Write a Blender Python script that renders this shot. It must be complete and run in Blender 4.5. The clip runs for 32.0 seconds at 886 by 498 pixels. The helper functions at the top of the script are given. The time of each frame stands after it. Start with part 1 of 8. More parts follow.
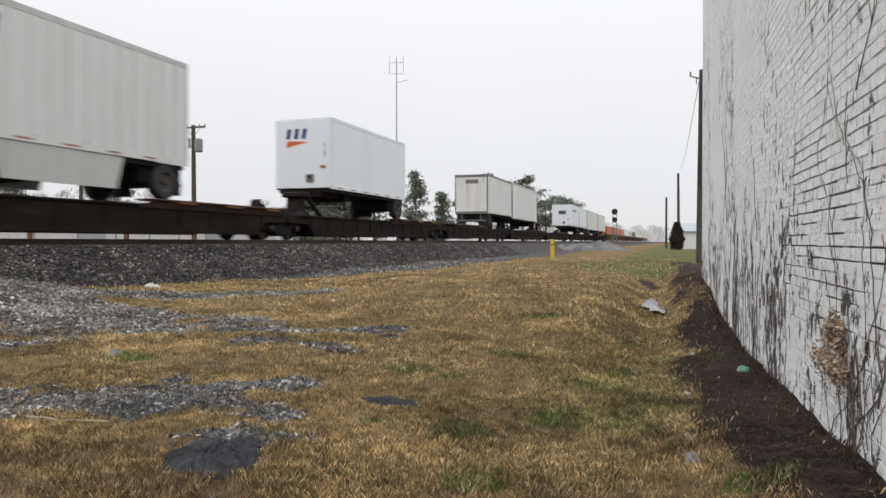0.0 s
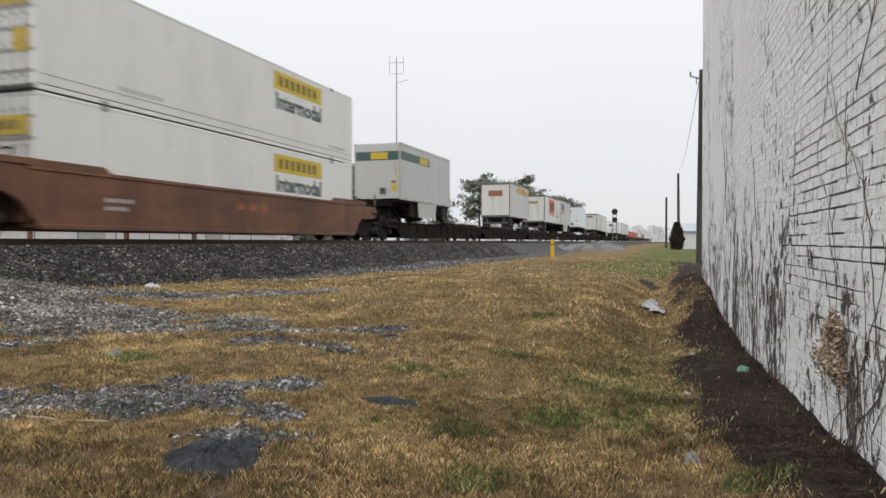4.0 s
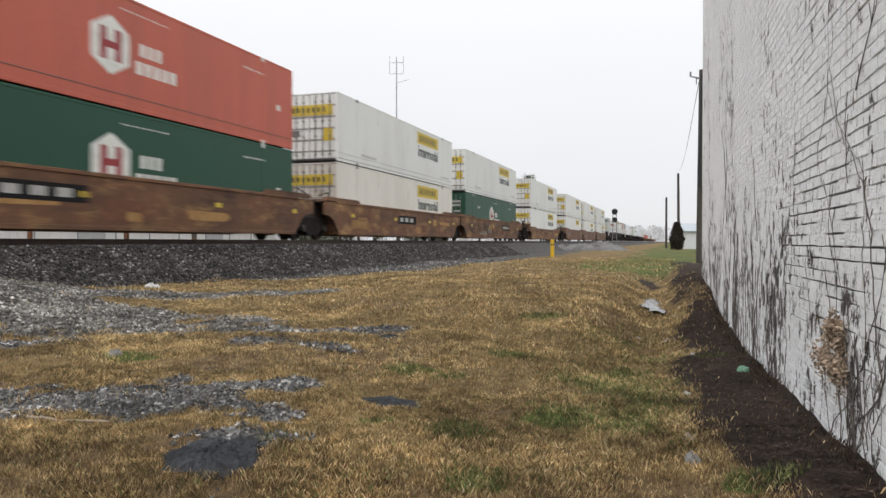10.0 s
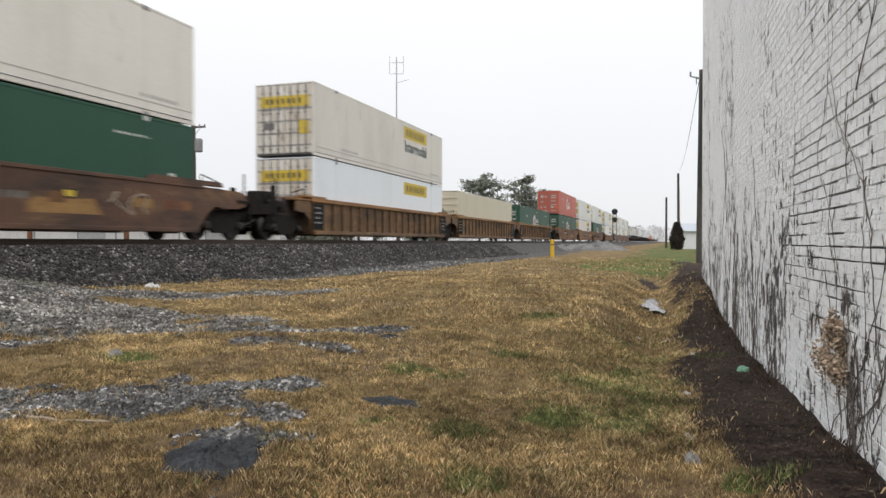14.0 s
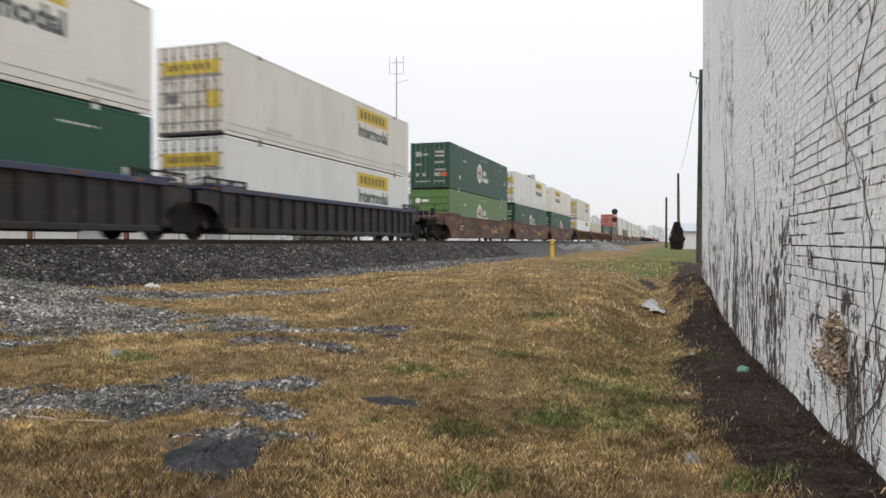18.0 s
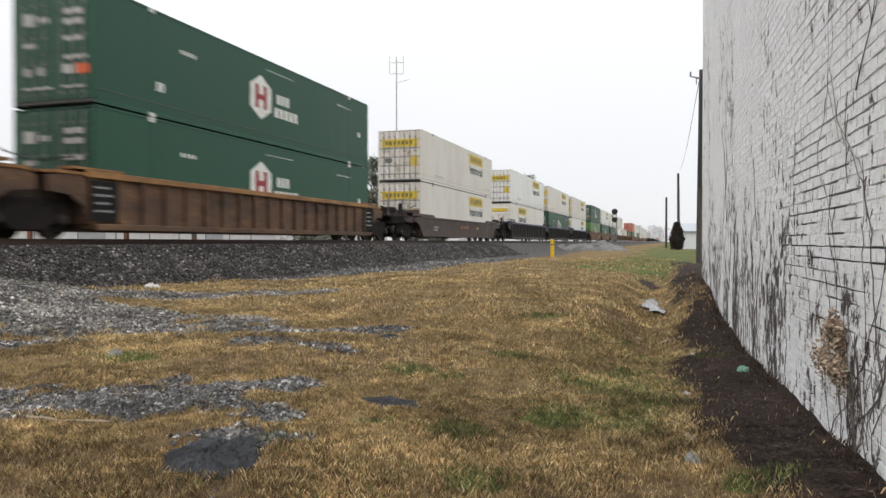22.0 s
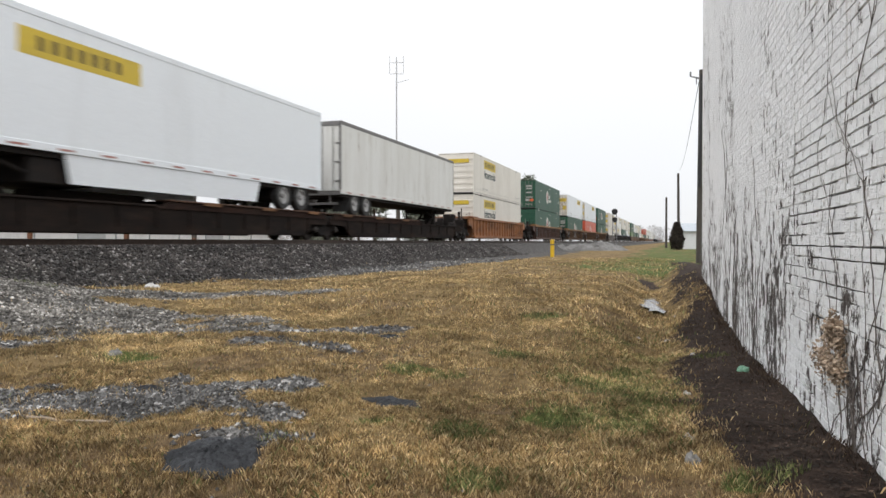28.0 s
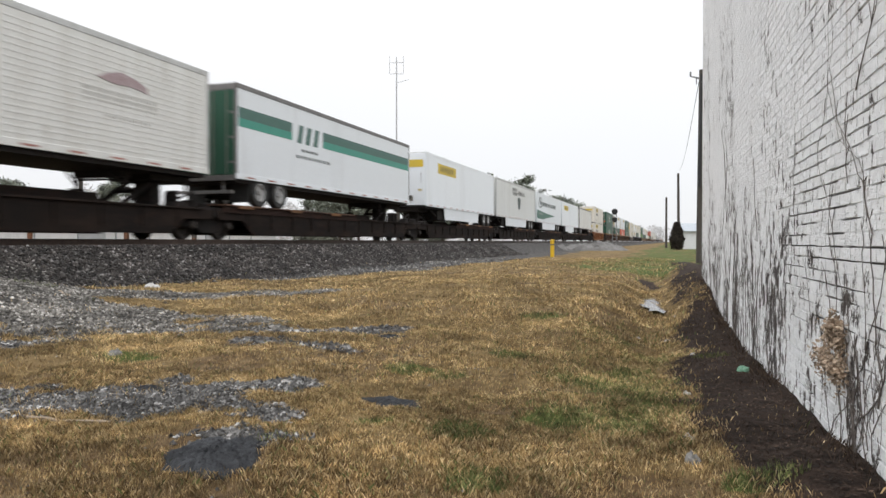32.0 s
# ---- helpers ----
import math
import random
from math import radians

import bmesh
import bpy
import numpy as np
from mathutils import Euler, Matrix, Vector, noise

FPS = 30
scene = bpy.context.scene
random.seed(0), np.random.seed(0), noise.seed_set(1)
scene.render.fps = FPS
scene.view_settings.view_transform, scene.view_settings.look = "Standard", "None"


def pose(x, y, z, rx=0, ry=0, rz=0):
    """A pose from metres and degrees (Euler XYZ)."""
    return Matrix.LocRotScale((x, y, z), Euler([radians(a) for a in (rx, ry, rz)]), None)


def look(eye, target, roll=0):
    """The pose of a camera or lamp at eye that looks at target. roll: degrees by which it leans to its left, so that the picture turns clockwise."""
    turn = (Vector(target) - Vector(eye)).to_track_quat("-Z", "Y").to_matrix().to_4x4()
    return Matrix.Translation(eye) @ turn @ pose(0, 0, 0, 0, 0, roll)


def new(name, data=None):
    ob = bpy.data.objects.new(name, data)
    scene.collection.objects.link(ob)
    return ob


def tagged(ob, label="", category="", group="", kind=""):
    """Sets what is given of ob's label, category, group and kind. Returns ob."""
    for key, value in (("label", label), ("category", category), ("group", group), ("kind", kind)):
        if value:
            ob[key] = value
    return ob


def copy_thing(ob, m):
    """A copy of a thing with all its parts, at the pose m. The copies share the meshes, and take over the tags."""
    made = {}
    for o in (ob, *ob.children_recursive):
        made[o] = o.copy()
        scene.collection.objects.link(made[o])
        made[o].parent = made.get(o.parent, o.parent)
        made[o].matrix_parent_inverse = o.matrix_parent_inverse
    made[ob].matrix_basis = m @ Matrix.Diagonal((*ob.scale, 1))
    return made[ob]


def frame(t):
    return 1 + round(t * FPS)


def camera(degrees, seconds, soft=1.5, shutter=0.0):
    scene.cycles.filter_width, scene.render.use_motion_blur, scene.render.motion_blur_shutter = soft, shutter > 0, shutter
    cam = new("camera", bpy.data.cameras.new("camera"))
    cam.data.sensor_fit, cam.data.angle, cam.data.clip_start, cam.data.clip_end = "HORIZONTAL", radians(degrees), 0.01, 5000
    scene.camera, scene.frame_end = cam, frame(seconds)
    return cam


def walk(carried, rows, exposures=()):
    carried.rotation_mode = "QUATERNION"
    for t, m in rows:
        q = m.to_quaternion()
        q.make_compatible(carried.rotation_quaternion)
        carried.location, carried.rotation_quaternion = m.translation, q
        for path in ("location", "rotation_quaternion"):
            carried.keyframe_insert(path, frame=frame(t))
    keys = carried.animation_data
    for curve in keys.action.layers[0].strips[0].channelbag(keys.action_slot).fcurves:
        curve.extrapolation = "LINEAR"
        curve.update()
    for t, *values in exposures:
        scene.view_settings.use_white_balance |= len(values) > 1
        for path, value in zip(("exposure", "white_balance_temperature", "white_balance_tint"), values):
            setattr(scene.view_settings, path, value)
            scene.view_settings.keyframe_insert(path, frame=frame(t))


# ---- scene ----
# World: y runs along the track away from the camera, x across it, z up; the lawn by the camera is z = 0.
cam = camera(63.9, 32.0, shutter=0.4)
CAM = pose(0, 0, 1.10, 90 - 0.59, 0, 17.97)
walk(cam, [(0, CAM), (32.0, CAM)], exposures=[(0, -0.05), (6.0, -0.09), (13.0, 0.06), (19.0, 0.04), (25.0, 0.14), (32.0, 0.13)])

RAIL = 1.17           # rail top
TX = -14.63           # centre of the track
SPEED = 19.99         # metres a second, away from the camera
DECK = 1.10           # flat car deck above the rail
WALL_Y = 15.9         # far corner of the white building

# ---- light: overcast sky ----
world = bpy.data.worlds.new("overcast_sky")
scene.world = world
world.use_nodes = True
wn, wl = world.node_tree.nodes, world.node_tree.links
wn.clear()
w_out = wn.new("ShaderNodeOutputWorld")
w_bg = wn.new("ShaderNodeBackground")
w_sky = wn.new("ShaderNodeTexSky")
w_sky.sky_type = "NISHITA"
w_sky.sun_disc = False
w_sky.sun_elevation = radians(38)
w_sky.sun_rotation = radians(200)
w_mul = wn.new("ShaderNodeMix"); w_mul.data_type = "RGBA"; w_mul.blend_type = "MULTIPLY"
w_mul.inputs[0].default_value = 1.0
w_mul.inputs[7].default_value = (0.1, 0.1, 0.1, 1)
w_co = wn.new("ShaderNodeTexCoord")
w_sep = wn.new("ShaderNodeSeparateXYZ")
w_ramp = wn.new("ShaderNodeValToRGB")
w_ramp.color_ramp.elements[0].position = 0.0
w_ramp.color_ramp.elements[0].color = (0.82, 0.83, 0.86, 1)
w_ramp.color_ramp.elements[1].position = 1.0
w_ramp.color_ramp.elements[1].color = (2.60, 2.62, 2.66, 1)
for pos, col in ((0.16, (0.93, 0.935, 0.955)), (0.34, (1.04, 1.045, 1.06)), (0.6, (1.75, 1.76, 1.79))):
    e = w_ramp.color_ramp.elements.new(pos)
    e.color = (*col, 1)
w_noise = wn.new("ShaderNodeTexNoise"); w_noise.inputs["Scale"].default_value = 1.6
w_noise.inputs["Detail"].default_value = 3.0
w_cl = wn.new("ShaderNodeMapRange"); w_cl.inputs[3].default_value = 0.95; w_cl.inputs[4].default_value = 1.05
w_m2 = wn.new("ShaderNodeMix"); w_m2.data_type = "RGBA"; w_m2.blend_type = "MULTIPLY"; w_m2.inputs[0].default_value = 1.0
w_mix = wn.new("ShaderNodeMix"); w_mix.data_type = "RGBA"; w_mix.inputs[0].default_value = 0.93
wl.new(w_co.outputs["Generated"], w_sep.inputs[0])
wl.new(w_sep.outputs["Z"], w_ramp.inputs[0])
wl.new(w_co.outputs["Generated"], w_noise.inputs["Vector"])
wl.new(w_noise.outputs[0], w_cl.inputs[0])
wl.new(w_ramp.outputs[0], w_m2.inputs[6])
wl.new(w_cl.outputs[0], w_m2.inputs[7])
wl.new(w_sky.outputs[0], w_mul.inputs[6])
wl.new(w_mul.outputs[2], w_mix.inputs[6])
wl.new(w_m2.outputs[2], w_mix.inputs[7])
wl.new(w_mix.outputs[2], w_bg.inputs[0])
w_bg.inputs[1].default_value = 1.0
wl.new(w_bg.outputs[0], w_out.inputs[0])

sun_data = bpy.data.lights.new("sun", "SUN")
sun_data.energy = 0.7
sun_data.angle = radians(40)
sun_data.color = (1.0, 0.97, 0.93)
sun = new("sun", sun_data)
sun.matrix_basis = look((-14, -28, 40), (0, 0, 0))


# ---- materials ----
def surface(name, base, other=None, third=None, scale=6.0, fine=60.0, rough=0.6, metal=0.0, bump=0.15, stretch=(1, 1, 1),
            amount=0.5, spots=0.0, rand=0.0, spec=0.4, grime=0.0, rusty=(0.22, 0.105, 0.04)):
    """A painted, rusty, earthy or stony surface: two colours mixed by noise, a third in streaks, fine relief."""
    m = bpy.data.materials.new(name)
    m.use_nodes = True
    n, l = m.node_tree.nodes, m.node_tree.links
    b = n["Principled BSDF"]
    other = other or tuple(v * 0.7 for v in base)
    third = third or tuple(v * 0.5 for v in base)
    co = n.new("ShaderNodeTexCoord")
    mp = n.new("ShaderNodeMapping"); mp.inputs["Scale"].default_value = stretch
    l.new(co.outputs["Object"], mp.inputs[0])
    n1 = n.new("ShaderNodeTexNoise"); n1.inputs["Scale"].default_value = scale; n1.inputs["Detail"].default_value = 6; n1.inputs["Roughness"].default_value = 0.65
    n2 = n.new("ShaderNodeTexNoise"); n2.inputs["Scale"].default_value = fine; n2.inputs["Detail"].default_value = 4
    l.new(mp.outputs[0], n1.inputs["Vector"]); l.new(co.outputs["Object"], n2.inputs["Vector"])
    r1 = n.new("ShaderNodeMapRange"); r1.inputs[1].default_value = 0.62 - amount * 0.4; r1.inputs[2].default_value = 0.72; 
    l.new(n1.outputs[0], r1.inputs[0])
    x1 = n.new("ShaderNodeMix"); x1.data_type = "RGBA"
    x1.inputs[6].default_value = (*base, 1); x1.inputs[7].default_value = (*other, 1)
    l.new(r1.outputs[0], x1.inputs[0])
    n3 = n.new("ShaderNodeTexNoise"); n3.inputs["Scale"].default_value = scale * 2.7; n3.inputs["Detail"].default_value = 8; n3.inputs["Roughness"].default_value = 0.75
    l.new(mp.outputs[0], n3.inputs["Vector"])
    r3 = n.new("ShaderNodeMapRange"); r3.inputs[1].default_value = 0.66 - spots * 0.3; r3.inputs[2].default_value = 0.74 - spots * 0.25
    l.new(n3.outputs[0], r3.inputs[0])
    x2 = n.new("ShaderNodeMix"); x2.data_type = "RGBA"; x2.inputs[7].default_value = (*third, 1)
    l.new(r3.outputs[0], x2.inputs[0]); l.new(x1.outputs[2], x2.inputs[6])
    x3 = n.new("ShaderNodeMix"); x3.data_type = "RGBA"; x3.blend_type = "MULTIPLY"; x3.inputs[0].default_value = 1.0
    f = n.new("ShaderNodeMapRange"); f.inputs[1].default_value = 0.25; f.inputs[2].default_value = 0.75; f.inputs[3].default_value = 0.86; f.inputs[4].default_value = 1.12
    l.new(n2.outputs[0], f.inputs[0]); l.new(x2.outputs[2], x3.inputs[6]); l.new(f.outputs[0], x3.inputs[7])
    last = x3
    if grime:      # soot and rust in broad cloudy blotches that run along a car
        gm = n.new("ShaderNodeMapping"); gm.inputs["Scale"].default_value = (1, 0.38, 1.25)
        l.new(co.outputs["Object"], gm.inputs[0])
        for k, (col, sc, lo, hi, most) in enumerate((((*rusty, 1), 1.5, 0.52, 0.66, 0.75), ((0.028, 0.019, 0.015, 1), 1.05, 0.46, 0.66, grime))):
            gn = n.new("ShaderNodeTexNoise"); gn.inputs["Scale"].default_value = sc; gn.inputs["Detail"].default_value = 9; gn.inputs["Roughness"].default_value = 0.72
            of = n.new("ShaderNodeVectorMath"); of.operation = "ADD"; of.inputs[1].default_value = (7.3 * k, 3.1, 1.7 * k)
            l.new(gm.outputs[0], of.inputs[0]); l.new(of.outputs[0], gn.inputs["Vector"])
            gr = n.new("ShaderNodeMapRange"); gr.inputs[1].default_value, gr.inputs[2].default_value, gr.inputs[4].default_value = lo, hi, most
            l.new(gn.outputs[0], gr.inputs[0])
            gx = n.new("ShaderNodeMix"); gx.data_type = "RGBA"; gx.inputs[7].default_value = col
            l.new(gr.outputs[0], gx.inputs[0]); l.new(last.outputs[2], gx.inputs[6])
            last = gx
    if rand:
        oi = n.new("ShaderNodeObjectInfo")
        rr = n.new("ShaderNodeMapRange"); rr.inputs[3].default_value = 1 - rand; rr.inputs[4].default_value = 1 + rand
        l.new(oi.outputs["Random"], rr.inputs[0])
        x4 = n.new("ShaderNodeMix"); x4.data_type = "RGBA"; x4.blend_type = "MULTIPLY"; x4.inputs[0].default_value = 1.0
        l.new(last.outputs[2], x4.inputs[6]); l.new(rr.outputs[0], x4.inputs[7])
        last = x4
    l.new(last.outputs[2], b.inputs["Base Color"])
    rg = n.new("ShaderNodeMapRange"); rg.inputs[3].default_value = max(rough - 0.12, 0.05); rg.inputs[4].default_value = min(rough + 0.15, 1)
    l.new(n1.outputs[0], rg.inputs[0]); l.new(rg.outputs[0], b.inputs["Roughness"])
    b.inputs["Metallic"].default_value = metal
    b.inputs["Specular IOR Level"].default_value = spec
    if bump:
        bp = n.new("ShaderNodeBump"); bp.inputs["Strength"].default_value = bump; bp.inputs["Distance"].default_value = 0.02
        l.new(n2.outputs[0], bp.inputs["Height"]); l.new(bp.outputs[0], b.inputs["Normal"])
    return m


STREAK = (1.2, 1.2, 0.12)     # dirt that runs down a side
M = {}
M["white"] = surface("white_container_paint", (0.67, 0.67, 0.65), (0.60, 0.595, 0.57), (0.42, 0.38, 0.32), 0.8, 40, 0.45, bump=0.04, stretch=(1.2, 1.2, 0.25), amount=0.30, spots=0.06, rand=0.06)
M["cream"] = surface("cream_container_paint", (0.63, 0.60, 0.545), (0.56, 0.525, 0.47), (0.40, 0.34, 0.26), 0.8, 40, 0.5, bump=0.04, stretch=(1.2, 1.2, 0.25), amount=0.35, spots=0.12, rand=0.06)
M["cold_white"] = surface("cold_white_trailer_paint", (0.69, 0.72, 0.75), (0.60, 0.62, 0.64), (0.52, 0.52, 0.51), 0.5, 40, 0.35, bump=0.03, stretch=STREAK, amount=0.2, spots=-0.04, rand=0.04)
M["ribbed"] = surface("grey_white_trailer_sheet", (0.62, 0.63, 0.62), (0.52, 0.52, 0.50), (0.36, 0.33, 0.28), 1.3, 40, 0.42, bump=0.04, stretch=STREAK, amount=0.4, spots=0.1)
M["dull_grey"] = surface("dull_grey_trailer_paint", (0.46, 0.465, 0.455), (0.40, 0.40, 0.385), (0.27, 0.24, 0.20), 1.2, 40, 0.45, bump=0.04, stretch=STREAK, amount=0.4, spots=0.12)
M["skirt_grey"] = surface("dirty_grey_skirt_panel", (0.46, 0.47, 0.45), (0.38, 0.385, 0.36), (0.25, 0.23, 0.2), 1.4, 40, 0.5, bump=0.05, stretch=STREAK, amount=0.4, spots=0.12)
M["old_white"] = surface("stained_trailer_paint", (0.635, 0.635, 0.615), (0.54, 0.53, 0.50), (0.30, 0.26, 0.21), 1.4, 40, 0.5, bump=0.05, stretch=STREAK, amount=0.5, spots=0.25)
M["stained_door"] = surface("rust_stained_white_door", (0.62, 0.60, 0.56), (0.46, 0.40, 0.32), (0.20, 0.13, 0.08), 1.6, 40, 0.55, bump=0.05, stretch=(1.2, 1.2, 0.35), amount=0.6, spots=0.34)
M["green"] = surface("dark_green_container_paint", (0.0150, 0.064, 0.0385), (0.022, 0.074, 0.047), (0.05, 0.075, 0.058), 1.1, 40, 0.5, bump=0.04, stretch=STREAK, amount=0.5, spots=0.0, rand=0.08, spec=0.28)
M["lime"] = surface("mid_green_container_paint", (0.070, 0.150, 0.036), (0.085, 0.165, 0.05), (0.13, 0.16, 0.09), 1.1, 40, 0.45, bump=0.04, stretch=STREAK, amount=0.5, spots=0.05)
M["orange_red"] = surface("orange_red_container_paint", (0.50, 0.085, 0.040), (0.40, 0.075, 0.04), (0.25, 0.07, 0.05), 1.1, 40, 0.45, bump=0.04, stretch=STREAK, amount=0.5, spots=0.1)
M["dull_red"] = surface("faded_red_container_paint", (0.44, 0.095, 0.058), (0.36, 0.09, 0.06), (0.26, 0.09, 0.065), 1.1, 40, 0.5, bump=0.04, stretch=STREAK, amount=0.5, spots=0.1)
M["tan"] = surface("tan_container_paint", (0.52, 0.475, 0.36), (0.49, 0.44, 0.33), (0.45, 0.39, 0.29), 0.6, 40, 0.5, bump=0.04, stretch=STREAK, amount=0.4, spots=0.0)
M["yellow"] = surface("yellow_panel_paint", (0.54, 0.39, 0.035), (0.47, 0.345, 0.05), (0.34, 0.26, 0.08), 2.0, 40, 0.5, bump=0.02, amount=0.4, spots=0.1)
M["grey_ink"] = surface("faded_grey_lettering", (0.055, 0.072, 0.068), (0.10, 0.115, 0.11), (0.25, 0.25, 0.24), 6, 60, 0.6, bump=0.0, amount=0.4)
M["soft_ink"] = surface("soft_grey_lettering", (0.19, 0.19, 0.185), (0.26, 0.26, 0.25), None, 6, 60, 0.6, bump=0.0)
M["tape_red"] = surface("dull_red_reflector_tape", (0.30, 0.11, 0.085), (0.36, 0.22, 0.19), None, 6, 60, 0.5, bump=0.0)
M["dark_ink"] = surface("dark_lettering", (0.05, 0.05, 0.05), (0.10, 0.10, 0.09), None, 6, 60, 0.6, bump=0.0)
M["olive_ink"] = surface("olive_lettering", (0.10, 0.075, 0.02), (0.17, 0.13, 0.03), None, 6, 60, 0.6, bump=0.0)
# ribs on pale doors: their shadow put into the colour, with rust specks
M["door_rib_shade"] = surface("shadowed_door_rib_paint", (0.30, 0.29, 0.27), (0.20, 0.18, 0.16), (0.12, 0.08, 0.06), 3, 60, 0.6, bump=0.0, spots=0.2)
M["pale_line"] = surface("pale_grey_seams", (0.40, 0.39, 0.37), (0.30, 0.29, 0.27), None, 3, 60, 0.6, bump=0.0)
M["white_ink"] = surface("white_lettering", (0.66, 0.66, 0.62), (0.52, 0.52, 0.48), None, 4, 60, 0.55, bump=0.0)
M["red_ink"] = surface("dark_red_lettering", (0.28, 0.03, 0.035), (0.20, 0.03, 0.03), None, 4, 60, 0.55, bump=0.0)
M["blue_ink"] = surface("navy_lettering", (0.025, 0.045, 0.15), (0.04, 0.06, 0.16), None, 4, 60, 0.5, bump=0.0)
M["orange_ink"] = surface("orange_sign_paint", (0.66, 0.11, 0.02), (0.55, 0.10, 0.03), None, 3, 60, 0.5, bump=0.0)
M["strip_orange"] = surface("weathered_orange_strip", (0.44, 0.17, 0.05), (0.36, 0.15, 0.06), None, 3, 60, 0.5, bump=0.0)
M["teal"] = surface("teal_stripe_paint", (0.03, 0.23, 0.17), (0.05, 0.26, 0.20), None, 3, 60, 0.45, bump=0.0)
M["slate"] = surface("slate_stripe_paint", (0.045, 0.088, 0.085), (0.06, 0.105, 0.10), None, 3, 60, 0.45, bump=0.0)
M["slate_green"] = surface("grey_green_stripe_paint", (0.045, 0.115, 0.095), (0.065, 0.135, 0.115), None, 3, 60, 0.5, bump=0.0)
M["seam"] = surface("rubber_seal_and_seams", (0.10, 0.10, 0.10), (0.16, 0.15, 0.14), None, 5, 60, 0.7, bump=0.05)
M["rod"] = surface("galvanised_rods", (0.19, 0.185, 0.17), (0.12, 0.11, 0.09), (0.16, 0.09, 0.05), 5, 60, 0.5, 0.4, bump=0.05, spots=0.3)
M["alu"] = surface("aluminium_rails", (0.45, 0.45, 0.44), (0.33, 0.32, 0.30), None, 4, 60, 0.4, 0.6, bump=0.03)
M["grey_trim"] = surface("dark_grey_trailer_trim", (0.13, 0.125, 0.125), (0.18, 0.17, 0.16), None, 4, 60, 0.5, 0.2, bump=0.03)
M["rust_brown"] = surface("red_brown_car_paint", (0.165, 0.070, 0.036), (0.095, 0.040, 0.024), (0.21, 0.10, 0.045), 0.8, 40, 0.6, bump=0.08, stretch=STREAK, amount=0.6, spots=0.12, rand=0.1, grime=0.55, rusty=(0.19, 0.085, 0.036))
M["rust_tan"] = surface("tan_rusty_car_paint", (0.175, 0.082, 0.038), (0.105, 0.046, 0.027), (0.27, 0.155, 0.06), 0.9, 40, 0.75, bump=0.1, stretch=(1.2, 1.2, 0.9), amount=0.75, spots=0.28, rand=0.12, grime=0.7, rusty=(0.36, 0.215, 0.085))
M["rib_dark"] = surface("dark_brown_ribbed_car_paint", (0.112, 0.060, 0.032), (0.072, 0.038, 0.023), (0.04, 0.024, 0.017), 1.2, 40, 0.7, bump=0.1, stretch=STREAK, amount=0.7, spots=0.3, rand=0.1, grime=0.9, rusty=(0.2, 0.11, 0.045))
M["rib_tan"] = surface("brown_tan_ribbed_car_paint", (0.160, 0.090, 0.039), (0.10, 0.053, 0.026), (0.05, 0.029, 0.019), 1.2, 40, 0.65, bump=0.1, stretch=STREAK, amount=0.7, spots=0.3, rand=0.1, grime=0.8, rusty=(0.24, 0.13, 0.05))
M["tan_chord"] = surface("worn_orange_tan_chord_paint", (0.29, 0.145, 0.048), (0.20, 0.09, 0.035), (0.10, 0.05, 0.025), 1.5, 40, 0.65, bump=0.08, stretch=(1, 0.5, 1), amount=0.6, spots=0.3, grime=0.8, rusty=(0.34, 0.18, 0.06))
M["stencil_grey"] = surface("dull_grey_stencil", (0.15, 0.145, 0.135), (0.09, 0.085, 0.08), None, 6, 60, 0.7, bump=0.0)
M["black_ink"] = surface("black_stencil_panel", (0.012, 0.012, 0.013), (0.022, 0.021, 0.02), None, 6, 60, 0.8, bump=0.0, spec=0.1)
M["faded_ink"] = surface("faded_red_grey_picture", (0.36, 0.29, 0.30), (0.26, 0.17, 0.18), (0.5, 0.47, 0.46), 5, 60, 0.7, bump=0.0, amount=0.8, spots=0.4)
M["rib_orange"] = surface("orange_brown_ribbed_car_paint", (0.27, 0.105, 0.035), (0.19, 0.075, 0.03), (0.08, 0.035, 0.02), 1.2, 40, 0.65, bump=0.1, stretch=STREAK, amount=0.6, spots=0.25, grime=0.7, rusty=(0.3, 0.13, 0.045))
M["rib_red"] = surface("red_brown_ribbed_car_paint", (0.074, 0.036, 0.025), (0.052, 0.026, 0.020), (0.030, 0.018, 0.014), 1.2, 40, 0.65, bump=0.1, stretch=STREAK, amount=0.6, spots=0.25, grime=0.85, rusty=(0.15, 0.07, 0.04))
M["graf_brown"] = surface("old_brown_car_paint", (0.125, 0.060, 0.034), (0.072, 0.042, 0.029), (0.20, 0.12, 0.07), 0.9, 40, 0.7, bump=0.1, stretch=(1, 1, 0.4), amount=0.7, spots=0.2, rand=0.1, grime=0.85, rusty=(0.23, 0.135, 0.06))
M["black_car"] = surface("black_brown_car_paint", (0.017, 0.0150, 0.0145), (0.012, 0.0108, 0.0104), (0.042, 0.028, 0.021), 1.2, 40, 0.6, bump=0.08, stretch=STREAK, amount=0.5, spots=0.2, grime=0.6, rusty=(0.06, 0.036, 0.026))
M["blue_chord"] = surface("blue_grey_top_chord_paint", (0.045, 0.056, 0.115), (0.038, 0.044, 0.080), (0.08, 0.06, 0.05), 2.0, 40, 0.6, bump=0.05, amount=0.5, spots=0.3, grime=0.6, rusty=(0.1, 0.075, 0.06))
M["dark_brown_car"] = surface("dark_brown_car_paint", (0.060, 0.040, 0.033), (0.045, 0.033, 0.03), (0.11, 0.06, 0.04), 1.0, 40, 0.65, bump=0.08, stretch=STREAK, amount=0.6, spots=0.25, grime=0.7, rusty=(0.12, 0.06, 0.035))
